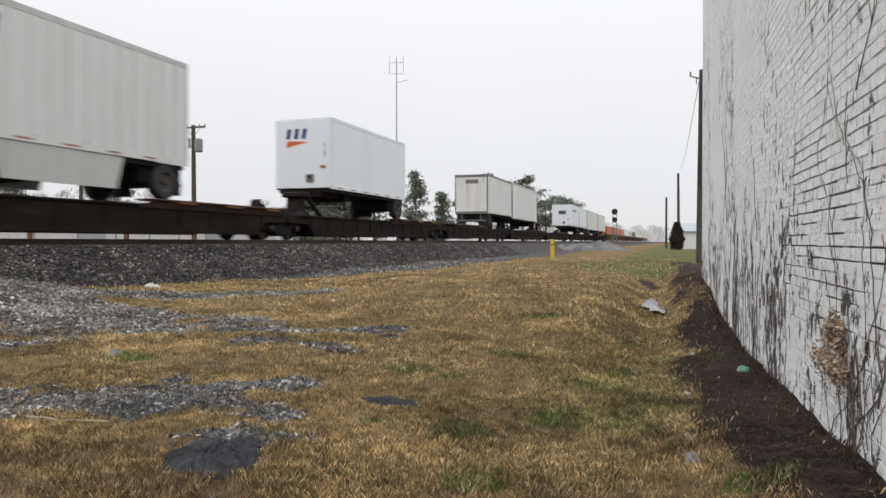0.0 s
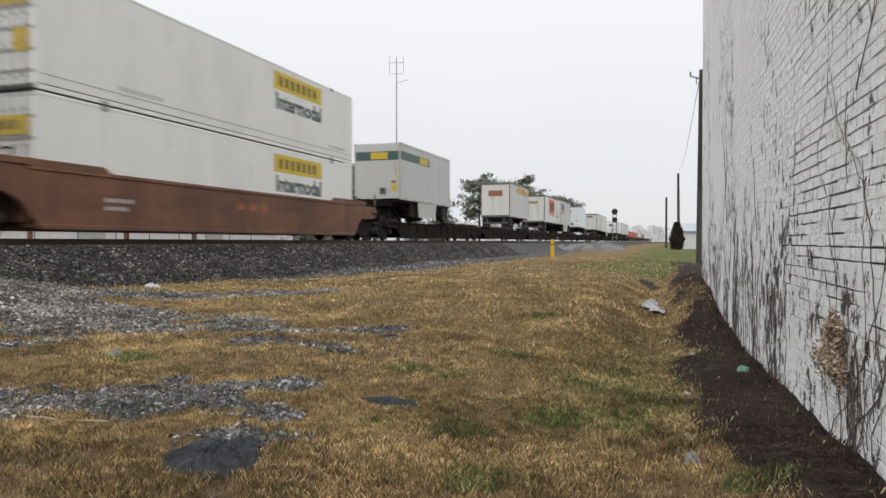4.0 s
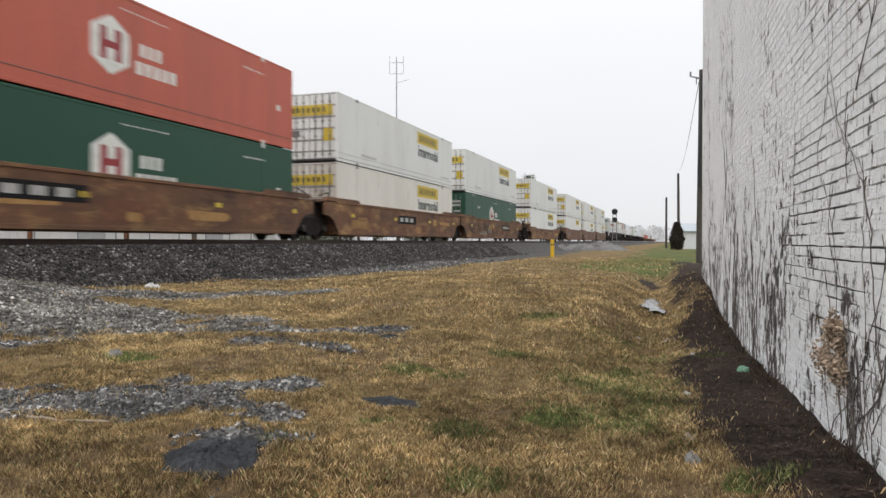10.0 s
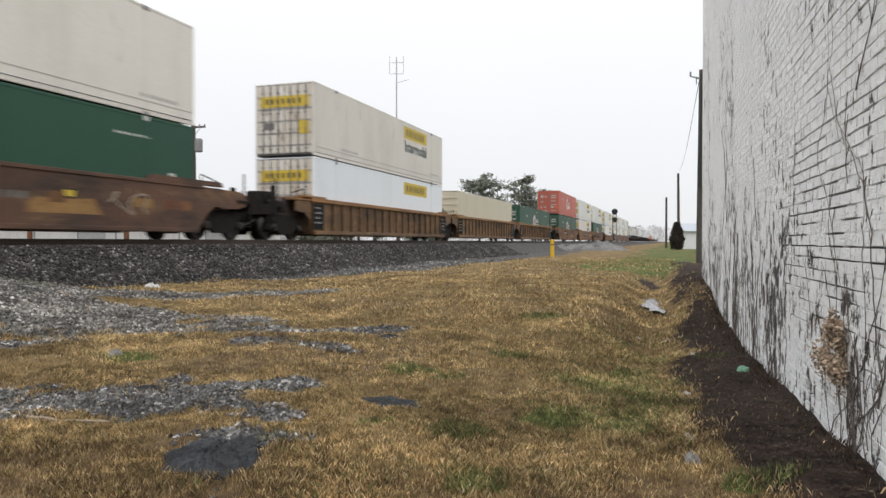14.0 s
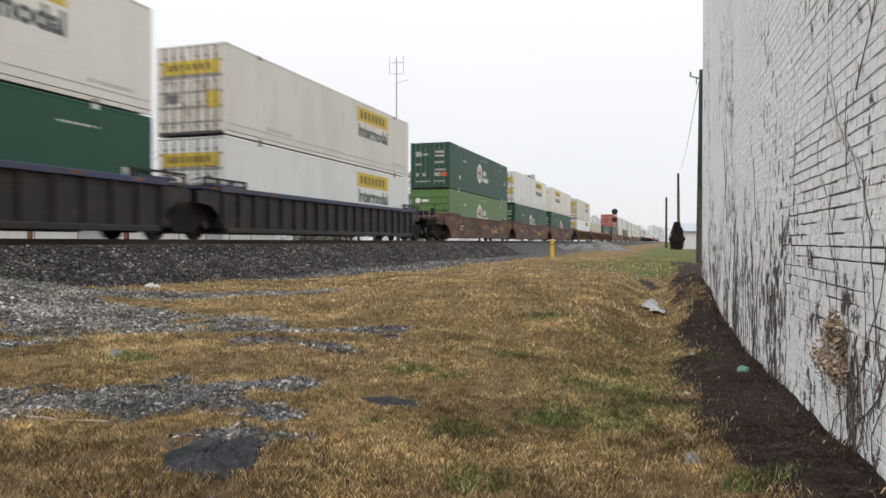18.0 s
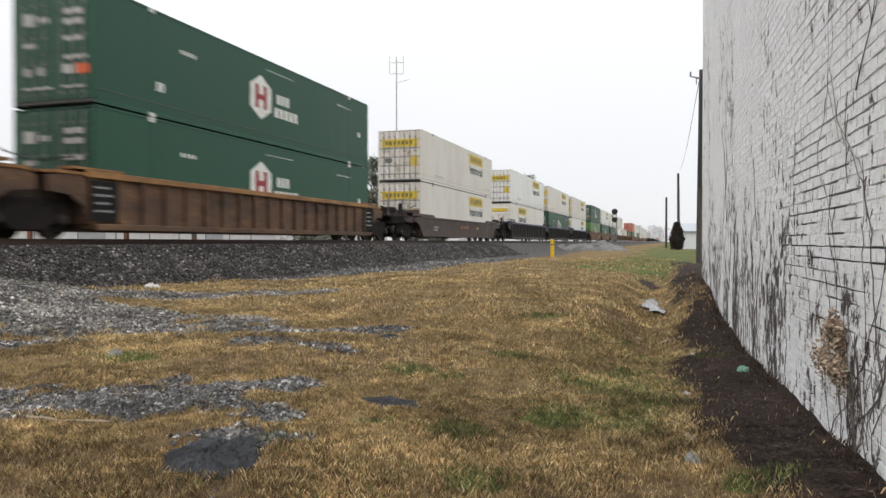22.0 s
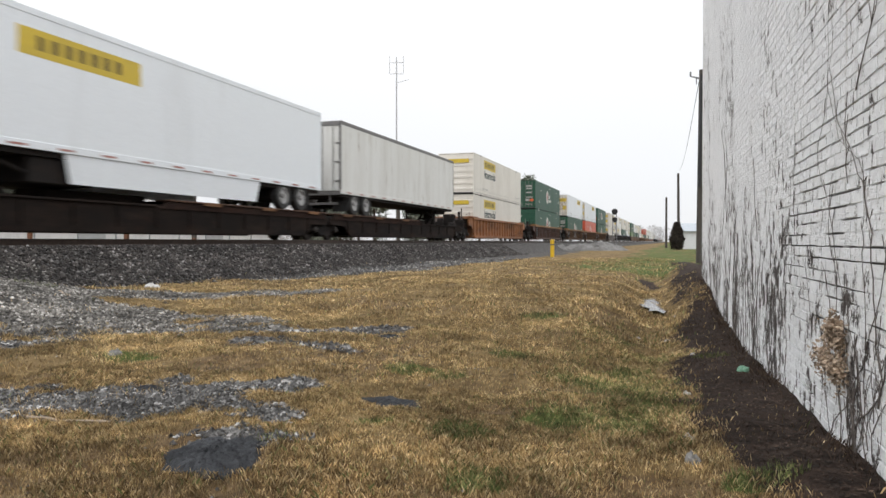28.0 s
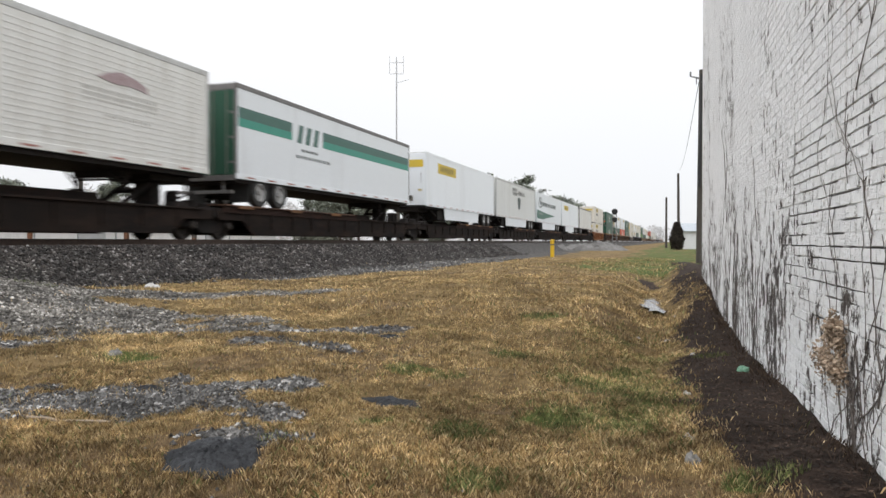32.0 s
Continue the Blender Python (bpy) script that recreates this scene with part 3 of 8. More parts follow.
def well_car(style, paint, front, rear, label, chord=None, base=None, top=1.55, plate_y=0.35, tag=False):
    """One unit of a well car. front, rear: 'coupler', 'truck' (shared truck carried here) or 'open'."""
    c = empty("well_car")
    chord = chord or paint
    ends = ((1, front), (-1, rear))
    for sx in (-1, 1):
        if style == "smooth":
            pts = [(-9.45, 1.02), (-8.95, 0.98), (-8.6, 0.80), (-8.1, 0.24), (8.1, 0.24), (8.6, 0.80), (8.95, 0.98), (9.45, 1.02), (9.45, top - 0.12), (9.2, top), (-9.2, top), (-9.45, top - 0.12)]
            w = part("side_sill", plate(bmesh.new(), pts, *sorted((sx * 1.33, sx * 1.40))), paint, c)
            part("top_chord", box_bm(*sorted((sx * 1.30, sx * 1.43)), -8.4, 8.4, top - 0.05, top + 0.05, 0.012), chord, w)
            part("bottom_chord", box_bm(*sorted((sx * 1.28, sx * 1.42)), -8.1, 8.1, 0.20, 0.32, 0.012), paint, w)
            for y0, y1 in ((-9.3, -6.0), (6.0, 9.3)):
                part("end_cap", plate(bmesh.new(), [(y0, top + 0.05), (y1, top + 0.05), (y1 - 0.1 if y1 > 0 else y1 - 0.25, top + 0.19), (y0 + 0.25 if y1 > 0 else y0 + 0.1, top + 0.19)], *sorted((sx * 1.24, sx * 1.43))), paint, w)
            if sx > 0:
                tan = paint == "rust_tan"
                zt = top / 1.55
                if plate_y is not None:
                    pl = part("name_plate", box_bm(1.40, 1.404, plate_y - 1.3, plate_y + 1.3, 0.84 * zt, 1.26 * zt), "black_ink" if tan else paint, w)
                    part("plate_letters", bars(bmesh.new(), 1.404, plate_y - 1.05, plate_y + 1.05, 0.95 * zt, 1.16 * zt, 3 if plate_y < 1 else 8, 0.62), "pale_line" if tan else "rib_orange", pl)["kind"] = "stuff"
                part("data_marking", bars(bars(bmesh.new(), 1.40, -6.2, -5.2, 0.9 * zt, 1.0 * zt, 5, 0.7), 1.40, -6.2, -5.4, 0.7 * zt, 0.8 * zt, 4, 0.7), "pale_line" if not tan else "patch_ochre", w)["kind"] = "stuff"
                if paint != "rust_brown":
                    for y in (-6.9, -1.9, 3.3, 7.9) if tan else (3.3,):
                        part("reflector_patch", box_bm(1.40, 1.404, y, y + 0.3, 0.98 * zt, 1.12 * zt), "yellow", w)
                if tan or paint == "graf_brown":
                    rnd = random.Random(int(1000 + 10 * (plate_y or 7)))
                    for k in range(6):
                        y, ln = rnd.uniform(-8.6, 7.6), rnd.uniform(0.5, 2.2)
                        z, hh = rnd.uniform(0.36, 0.9) * zt, rnd.uniform(0.2, 0.55) * zt
                        hh, ln = hh * 0.9, ln * 0.9
                        pts = [(y + ln * (a + rnd.uniform(-0.07, 0.07)), min(z + hh * (b + rnd.uniform(-0.1, 0.1)), top - 0.1)) for a, b in ((0, 0), (0.4, 0.05), (1, 0), (1.03, 0.5), (0.97, 1), (0.55, 0.95), (0, 1), (-0.03, 0.5))]
                        part("paint_patch", plate(bmesh.new(), pts, 1.40, 1.4012 + 0.0001 * k), (("patch_ochre", "patch_brown", "patch_grey" if tag else "patch_ochre") if tan else ("patch_soot", "patch_brown", "patch_ochre"))[k % 3], w)
                if tag:
                    gl = bmesh.new()
                    for k0, y0 in enumerate((-7.6, -5.2, -2.9, -0.7)):
                        for k in range(20):
                            a0, a1 = k * 0.6 + k0, (k + 1) * 0.6 + k0
                            rod(gl, (1.406, y0 + k * 0.1 + 0.25 * math.sin(a0 * 1.7), 0.9 + 0.36 * math.sin(a0)), (1.406, y0 + (k + 1) * 0.1 + 0.25 * math.sin(a1 * 1.7), 0.9 + 0.36 * math.sin(a1)), 0.028, seg=4)
                    part("graffiti_line", gl, "dark_ink", w, "black sprayed graffiti loops")
                if paint == "graf_brown":
                    for y in (2.9, 7.4):
                        part("reflector_patch", box_bm(1.40, 1.405, y, y + 0.42, 0.82, 1.08), "edge_bright", w)
                    part("data_marking", bars(bmesh.new(), 1.402, -0.2, 2.4, 0.86, 1.02, 11, 0.6), "stencil_grey", w)["kind"] = "stuff"
                    for k0, y0, mt in ((0, 4.6, "patch_grey"), (1, -4.4, "patch_grey"), (2, -7.2, "patch_ochre")):
                        gl = bmesh.new()
                        for k in range(15):
                            a0, a1 = k * 0.7 + k0, (k + 1) * 0.7 + k0
                            rod(gl, (1.404, y0 + k * 0.10 + 0.2 * math.sin(a0 * 1.7), 0.9 + 0.28 * math.sin(a0)), (1.404, y0 + (k + 1) * 0.10 + 0.2 * math.sin(a1 * 1.7), 0.9 + 0.28 * math.sin(a1)), 0.03, seg=4)
                        part("graffiti_line", gl, mt, w, "pale sprayed graffiti loops")
            for y in (-5.1, -1.7, 1.7, 5.1):
                part("weld_seam", box_bm(*sorted((sx * 1.40, sx * 1.406)), y, y + 0.04, 0.34, top - 0.07), paint, w)
        else:
            pts = [(-8.5, 0.62), (-8.2, 0.24), (8.2, 0.24), (8.5, 0.62), (8.5, 1.5), (-8.5, 1.5)]
            w = part("side_sill", plate(bmesh.new(), pts, *sorted((sx * 1.30, sx * 1.34))), base or paint, c)
            part("top_chord", box_bm(*sorted((sx * 1.28, sx * 1.46)), -8.5, 8.5, 1.46, 1.62, 0.015), chord, w)
            part("bottom_chord", box_bm(*sorted((sx * 1.28, sx * 1.44)), -8.2, 8.2, 0.20, 0.36, 0.015), base or paint, w)
            for k in range(20):
                y = -8.3 + k * 16.6 / 19
                part("rib", box_bm(*sorted((sx * 1.34, sx * 1.43)), y - 0.05, y + 0.05, 0.36, 1.46), base or paint, w)
            for y in (-8.36, 7.5) if chord == "tan_chord" else ():
                sp = part("stencil_panel", box_bm(*sorted((sx * 1.432, sx * 1.437)), y, y + 0.86, 0.42, 1.40), "black_ink", w)
                if sx > 0:
                    bm = bmesh.new()
                    for k in range(4):
                        bars(bm, 1.437, y + 0.12, y + 0.72 - 0.1 * (k % 2), 0.64 + k * 0.19, 0.70 + k * 0.19, 5, 0.5)
                    part("stencil_text", bm, "pale_line", sp)["kind"] = "stuff"
            if sx > 0 and paint == "rib_dark" and rear == "coupler":
                for k in range(3):
                    y = -3.1 + k * 1.05
                    bm = bmesh.new()
                    bx(bm, 1.431, 1.434, y, y + 0.2, 0.55, 1.4)
                    bx(bm, 1.431, 1.434, y + 0.2, y + 0.75, 0.55, 0.72)
                    bx(bm, 1.431, 1.434, y + 0.2, y + 0.75, (1.23, 1.0, 1.23)[k], (1.4, 1.15, 1.4)[k])
                    bx(bm, 1.431, 1.434, y + 0.58, y + 0.78, 0.72, 1.0)
                    part("graffiti", bm, "stencil_grey", w, "dull grey sprayed graffiti shape")
            for sy in (-1, 1):
                part("end_wing", plate(bmesh.new(), [(sy * 8.45, 0.72), (sy * 8.9, 1.02), (sy * 9.55, 1.08), (sy * 9.55, 1.40), (sy * 9.3, 1.47), (sy * 8.45, 1.50)], *sorted((sx * 1.29, sx * 1.37))), paint, w)
                part("wing_cap", box_bm(*sorted((sx * 1.28, sx * 1.40)), *sorted((sy * 8.5, sy * 9.4)), 1.50, 1.57), chord, w)
                if chord == "blue_chord":
                    gd = box_bm(*sorted((sx * 1.36, sx * 1.44)), *sorted((sy * 7.1, sy * 9.3)), 1.80, 1.86)
                    for y in (7.15, 7.9, 8.6, 9.25):
                        bx(gd, *sorted((sx * 1.37, sx * 1.43)), *sorted((sy * (y - 0.05), sy * (y + 0.05))), 1.57, 1.80)
                    part("end_guard", gd, "black_car", w, "black guard rail on the chord")
                    for y in (8.7, 7.2, 5.2):
                        part("chord_patch", box_bm(*sorted((sx * 1.461, sx * 1.464)), *sorted((sy * y, sy * (y + 0.3))), 1.50, 1.60), "edge_bright", w)
            for y0, y1 in ((-8.9, -7.3), (7.3, 8.9)):
                part("end_step", box_bm(*sorted((sx * 1.0, sx * 1.45)), y0, y1, 1.63, 1.69), chord, w)
    part("well_floor", box_bm(-1.3, 1.3, -8.3, 8.3, 0.24, 0.34), paint, c)
    for sy, kind in ends:
        b = part("end_platform", plate(bmesh.new(), [(sy * 8.3, 0.5), (sy * 8.3, 1.62), (sy * 9.9, 1.55), (sy * 10.25, 1.25), (sy * 10.25, 0.82), (sy * 9.2, 0.74)], -0.95, 0.95), "dark_brown_car", c)
        part("platform_deck", box_bm(-1.2, 1.2, *sorted((sy * 8.5, sy * 9.6)), 1.50, 1.56), chord if style == "ribs" else "dark_brown_car", c)
        part("handrail", rod(rod(bmesh.new(), (1.15, sy * 8.6, 1.56), (1.15, sy * 8.6, 1.95), 0.02, seg=6), (1.15, sy * 8.6, 1.95), (1.15, sy * 9.5, 1.75), 0.02, seg=6), "truck_iron", c)
        part("bulkhead", box_bm(-1.26, 1.26, *sorted((sy * 8.22, sy * 8.4)), 0.34, 1.7, 0.02), paint, c)
        if kind != "open":
            truck(c, sy * 9.75)
            # dark box added to close the bright gap round the truck
            part("truck_bolster", box_bm(-1.04, 1.04, *sorted((sy * 8.75, sy * 10.75)), 0.56, 0.92, 0.06), "truck_iron", c)
        if kind == "coupler":
            coupler(c, sy)
            if style == "smooth":
                part("end_sheet", plate(bmesh.new(), [(sy * 9.3, 0.95), (sy * 10.3, 0.98), (sy * 10.75, 1.1), (sy * 10.75, 1.42), (sy * 10.4, top - 0.02), (sy * 9.3, top)], -1.3, 1.3), paint, c)
            part("brake_stand", box_bm(0.88, 1.04, *sorted((sy * 10.4, sy * 10.55)), 1.25, 1.95 if sy < 0 else 1.7, 0.03), "truck_iron", c)
            bm = bmesh.new()
            bx(bm, -1.35, 1.35, *sorted((sy * 10.2, sy * 10.9)), 1.18, 1.26)
            bx(bm, -1.35, 1.35, *sorted((sy * 10.85, sy * 10.9)), 0.9, 1.2)
            part("end_walkway", bm, "truck_iron", c)
            part("brake_box", box_bm(-0.2, 0.5, *sorted((sy * 9.75, sy * 10.45)), 1.2, 1.78 if sy < 0 else 1.5, 0.05), "truck_iron", c)
            part("valve_case", box_bm(0.62, 1.1, *sorted((sy * 9.85, sy * 10.3)), 1.0, 1.42, 0.05), "truck_iron", c)
            part("marker_pole", rod(bmesh.new(), (1.2, sy * 10.75, 1.2), (1.2, sy * 10.75, 2.15), 0.032, seg=6), "rod" if sy > 0 else "truck_iron", c)
            for sx in (-1, 1):
                bm = bmesh.new()
                for x in (1.0, 1.36):
                    rod(bm, (sx * x, sy * 10.88, 0.35), (sx * x, sy * 10.88, 1.62), 0.02, seg=6)
                for k in range(4):
                    z = 0.42 + 0.31 * k
                    rod(bm, (sx * 1.0, sy * 10.88, z), (sx * 1.36, sy * 10.88, z), 0.018, seg=6)
                part("ladder", bm, "truck_iron", c)
        elif kind == "truck":
            part("articulation_joint", box_bm(-0.5, 0.5, *sorted((sy * 9.3, sy * 10.3)), 0.74, 1.2, 0.05), "truck_iron", c)
    if rear == "coupler":
        part("brake_wheel", lathe(bmesh.new(), [(0, 0.2), (0.04, 0.2), (0.04, 0.16), (0, 0.16), (0, 0.2)], 0.52, 16, -10.1, 1.5, caps=False), "truck_iron", c)
    tagged(c, label, "rail car", "well cars of the train")
    return c


def flat_car(label, g, hitch_y, front, rear, half=8.6, span=(0, 8), spine=False):
    """One platform of a trailer-carrying car: a raised wheel deck on one half, a low dark half with the hitch towards g * y."""
    c = empty("flat_car")
    lo = 0.90
    step, up = span
    for sx in (-1, 1):
        pts = [(-half, 0.62), (-half + 1.3, 0.60), (-half + 1.9, 0.16), (half - 1.9, 0.16), (half - 1.3, 0.60), (half, 0.62), (half, lo - 0.02), (-half, lo - 0.02)]
        w = part("side_sill", plate(bmesh.new(), pts, *sorted((sx * 1.20, sx * 1.27))), "flat_dark", c)
        pts = [(up, lo - 0.06), (step + g * 0.5, lo - 0.06), (step, DECK - 0.05), (up, DECK - 0.05)]
        part("raised_side", plate(bmesh.new(), pts, *sorted((sx * 1.25, sx * 1.31))), "flat_side", c)
        e = part("deck_edge", box_bm(*sorted((sx * 0.72, sx * 1.37)), *sorted((step, up)), DECK - 0.05, DECK, 0.01), "flat_edge", c)
        for k in range(3):
            y = up + (step - up) * (0.12 + 0.34 * k)
            part("tie_down_plate", box_bm(*sorted((sx * 1.37, sx * 1.385)), y - 0.42, y + 0.42, DECK - 0.11, DECK - 0.01), "edge_bright", e)
        part("low_edge", box_bm(*sorted((sx * 0.8, sx * 1.33)), *sorted((step + g * 0.5, g * (half - 0.5))), lo - 0.024, lo + 0.03, 0.008), "flat_dark", c)
        for k in range(11):
            y = -half + 1.6 + k * (2 * half - 3.2) / 10
            part("outrigger", plate(bmesh.new(), [(y - 0.05, 0.34), (y + 0.05, 0.34), (y + 0.05, 0.84), (y - 0.05, 0.84)], *sorted((sx * 1.27, sx * 1.315))), "flat_dark", w)
        for sy in (-1, 1):
            part("end_sill", plate(bmesh.new(), [(sy * (half - 0.6), 0.66), (sy * (half + 0.1), 0.70), (sy * (half + 0.1), 0.98), (sy * (half - 0.6), 0.96)], *sorted((sx * 1.0, sx * 1.24))), "truck_iron", c)
    part("center_sill", box_bm(-0.45, 0.45, -half - 0.3, half + 0.3, 0.5, lo, 0.02), "flat_dark", c)
    part("belly", box_bm(-1.1, 1.1, -half + 2.2, half - 2.2, 0.22, 0.34), "flat_dark", c)
    for k in range(9):
        y = -half + 1 + k * (2 * half - 2) / 8
        top = DECK - 0.03 if min(span) + 0.5 < y < max(span) - 0.5 else lo
        part("deck_plank", box_bm(-0.72, 0.72, y - 0.75, y + 0.75, top - 0.06, top), "flat_dark", c)
    # the stand that carries a trailer's nose
    if spine:
        # dark beam added to fill the shadowed space below the skirt
        part("spine_beam", box_bm(-0.5, 0.5, *sorted((step, hitch_y - g * 2.3)), lo, 1.2, 0.03), "flat_dark", c)
    h = part("hitch_stand", box_bm(-0.34, 0.34, hitch_y - 0.2, hitch_y + 0.2, lo, 1.72, 0.05), "truck_iron", c)
    part("hitch_head", box_bm(-0.48, 0.48, hitch_y - 0.36, hitch_y + 0.36, 1.72, 1.95, 0.05), "truck_iron", h)
    bm = bmesh.new()
    for x in (-0.4, 0.4):
        rod(bm, (x, hitch_y, 1.84), (x, hitch_y - g * 1.5, lo + 0.02), 0.085, seg=6)
    rod(bm, (-0.4, hitch_y - g * 0.8, 1.35), (0.4, hitch_y - g * 0.8, 1.35), 0.06, seg=6)
    part("hitch_strut", bm, "truck_iron", h)
    # lock boxes, levers and a folded stand over the joint
    for y, x, hh, ww in ((g * (half - 0.45), 0.75, 0.30, 0.2), (g * (half - 1.3), 1.02, 0.20, 0.32), (-g * (half - 0.35), 0.6, 0.26, 0.2), (g * (half - 0.9), -0.6, 0.50, 0.16), (g * (half - 0.05), -0.2, 0.62, 0.12)):
        part("lock_box", plate(bmesh.new(), [(y - ww, lo), (y + ww * 1.2, lo), (y + ww * 0.7, lo + hh * 0.55), (y + ww * 0.4, lo + hh), (y - ww * 0.5, lo + hh * 0.9)], x - 0.2, x + 0.2), "truck_iron", c)
    bm = rod(bmesh.new(), (1.1, g * (half - 0.7), lo), (1.1, g * (half - 0.7), 1.42), 0.03, seg=6)
    rod(bm, (1.1, g * (half - 0.7), 1.4), (1.1, g * (half - 1.5), 1.12), 0.035, seg=6)
    part("lever", bm, "truck_iron", c)
    for sy, kind in ((1, front), (-1, rear)):
        if kind != "open":
            truck(c, sy * (half + 0.15))
            # added dark block, fills the space above the truck
            part("truck_bolster", box_bm(-1.02, 1.02, *sorted((sy * (half - 0.75), sy * (half + 1.05))), 0.56, 0.86, 0.06), "truck_iron", c)
        part("end_plate", box_bm(-1.2, 1.2, *sorted((sy * (half - 0.5), sy * (half + 0.1))), lo - 0.02, lo + 0.03), "flat_dark", c)
        if kind == "coupler":
            coupler(c, sy, half + 0.3, half + 1.6)
    tagged(c, label, "rail car", "trailer flat cars of the train")
    return c


# ---- truck trailers ----
def road_wheel(parent, x, y, r=0.5, rim="rim"):
    s = 1 if x > 0 else -1
    t = part("wheel", lathe(bmesh.new(), [(-0.28, r * 0.62), (-0.28, r * 0.94), (-0.24, r), (-0.04, r), (0, r * 0.94), (0, r * 0.62), (-0.28, r * 0.62)], 0, 20, caps=False), "tyre", parent)
    t.matrix_basis = pose(x, y, r, 0, 0, 0 if s > 0 else 180)
    part("rim", lathe(bmesh.new(), [(-0.2, r * 0.62), (-0.02, r * 0.62), (-0.02, r * 0.52), (-0.10, r * 0.45), (-0.10, r * 0.2), (0.02, r * 0.18), (0.02, r * 0.02)], 0, 16), rim, t)
    return t


def trailer(paint, length, axles, nose_rear, label, ribs=0, skirt=False, trim="alu", rollup=False, hrib=False, tall=2.95, refrigerated=False, door_paint=None):
    """A road trailer standing on its deck; its nose points to -y where nose_rear. z = 0 is the deck."""
    c = empty("truck_trailer")
    h, w = length / 2, 1.295
    z0, z1 = (0.86, 3.95) if length > 10 else (1.0, 1.0 + tall)
    rail_paint = paint if trim == "alu" and paint == "cold_white" else trim
    body = part("box_body", box_bm(-w + 0.012, w - 0.012, -h + 0.03, h - 0.03, z0 + 0.16, z1 - 0.09), paint, c)
    part("roof", box_bm(-w + 0.05, w - 0.05, -h + 0.05, h - 0.05, z1 - 0.09, z1 - 0.02), "alu", c)
    for sx in (-1, 1):
        part("top_rail", box_bm(*sorted((sx * (w - 0.04), sx * w)), -h, h, z1 - 0.16, z1, 0.01), rail_paint, c)
        part("bottom_rail", box_bm(*sorted((sx * (w - 0.04), sx * (w + 0.004))), -h, h, z0, z0 + 0.18, 0.01), paint, c)
        for y in (-h, h - 0.08):
            part("corner_post", box_bm(*sorted((sx * (w - 0.08), sx * (w + 0.002))), y, y + 0.08, z0, z1, 0.01), rail_paint, c)
        if ribs:
            src = None
            for k in range(ribs):
                y = -h + 0.25 + (k + 0.5) * (length - 0.5) / ribs
                m = pose(sx * (w - 0.012), y, 0, 0, 0, 0 if sx > 0 else 180)
                if src is None:
                    src = part("side_post", plate(bmesh.new(), [(-0.06, z0 + 0.18), (0.06, z0 + 0.18), (0.06, z1 - 0.16), (-0.06, z1 - 0.16)], 0, 0.04), paint, c)
                    src.matrix_basis = m
                else:
                    share("side_post", src, c, m)
        if hrib:
            src = None
            for k in range(18):
                z = z0 + 0.28 + k * (tall - 0.5) / 17
                if src is None:
                    src = part("corrugation", box_bm(-0.004, 0.0030, -h + 0.1, h - 0.1, 0, 0.05, 0.003), paint, c)
                    src.matrix_basis = pose(sx * (w - 0.008), 0, z)
                else:
                    share("corrugation", src, c, pose(sx * (w - 0.008), 0, z))
        bm = bmesh.new()
        n = int(length / 1.3)
        for k in range(n):
            y = -h + 0.6 + k * 1.3
            bx(bm, *sorted((sx * (w + 0.004), sx * (w + 0.008))), y, y + 0.45, z0 + 0.05, z0 + 0.10)
        part("reflector_tape", bm, "tape_red", c)["kind"] = "stuff"
    part("underframe", box_bm(-w + 0.1, w - 0.1, -h + 0.1, h - 0.1, z0 - 0.12, z0), "truck_iron", c)
    d = 1 if nose_rear else -1           # rear of the trailer lies to d * y
    first = h - (0.9 if axles == 1 else 1.5)
    for k in range(axles):
        y = d * (first - k * 1.25)
        for x in (-w + 0.05, w - 0.05):
            road_wheel(c, x, y, rim="rim" if length > 10 else "dull_rim")
        part("axle", rod(bmesh.new(), (-0.9, y, 0.5), (0.9, y, 0.5), 0.07), "truck_iron", c)
    for x in (-0.85, 0.85):
        part("mud_flap", box_bm(x - 0.36, x + 0.36, *sorted((d * (first + 0.62), d * (first + 0.65))), 0.14, z0 - 0.05), "tyre", c)
    part("spring_box", box_bm(-1.05, 1.05, *sorted((d * (first + 0.2), d * (first - 0.35 - (axles - 1) * 1.25))), 0.36, z0 - 0.1, 0.03), "truck_iron", c)
    ya, yb = sorted((d * (first + 0.6), d * (first - 0.6 - (axles - 1) * 1.25)))
    part("bogie_frame", box_bm(-0.55, 0.55, ya, yb, 0.6, 0.9, 0.02), "truck_iron", c)
    bm = bmesh.new()
    for x in (-0.75, 0.75):
        rod(bm, (x, d * (h - 0.1), 0.9), (x, d * (h - 0.1), 0.45), 0.04)
    bx(bm, -1.1, 1.1, *sorted((d * (h - 0.15), d * (h - 0.05))), 0.40, 0.50)
    part("rear_bumper", bm, "grey_trim", c)
    lg = -d * (h - 2.9 if length > 10 else h - 2.2)
    for x in (-0.8, 0.8):
        bm = rod(bmesh.new(), (x, lg, 0.25), (x, lg, 0.95), 0.06, seg=6)
        bx(bm, x - 0.14, x + 0.14, lg - 0.14, lg + 0.14, 0.22, 0.27)
        part("landing_leg", bm, "truck_iron", c)
    bm = bmesh.new()
    rod(bm, (-0.8, lg, 0.5), (0.8, lg, 0.5), 0.03, seg=6)
    rod(bm, (-0.8, lg, 0.3), (-0.5, lg + d * 0.9, 0.9), 0.03, seg=6)
    rod(bm, (0.8, lg, 0.3), (0.5, lg + d * 0.9, 0.9), 0.03, seg=6)
    part("landing_brace", bm, "truck_iron", c)
    yk = -d * (h - 1.0)
    part("king_pin_plate", box_bm(-0.75, 0.75, yk - 0.85, yk + 0.85, z0 - 0.3, z0 - 0.1, 0.02), "truck_iron", c)
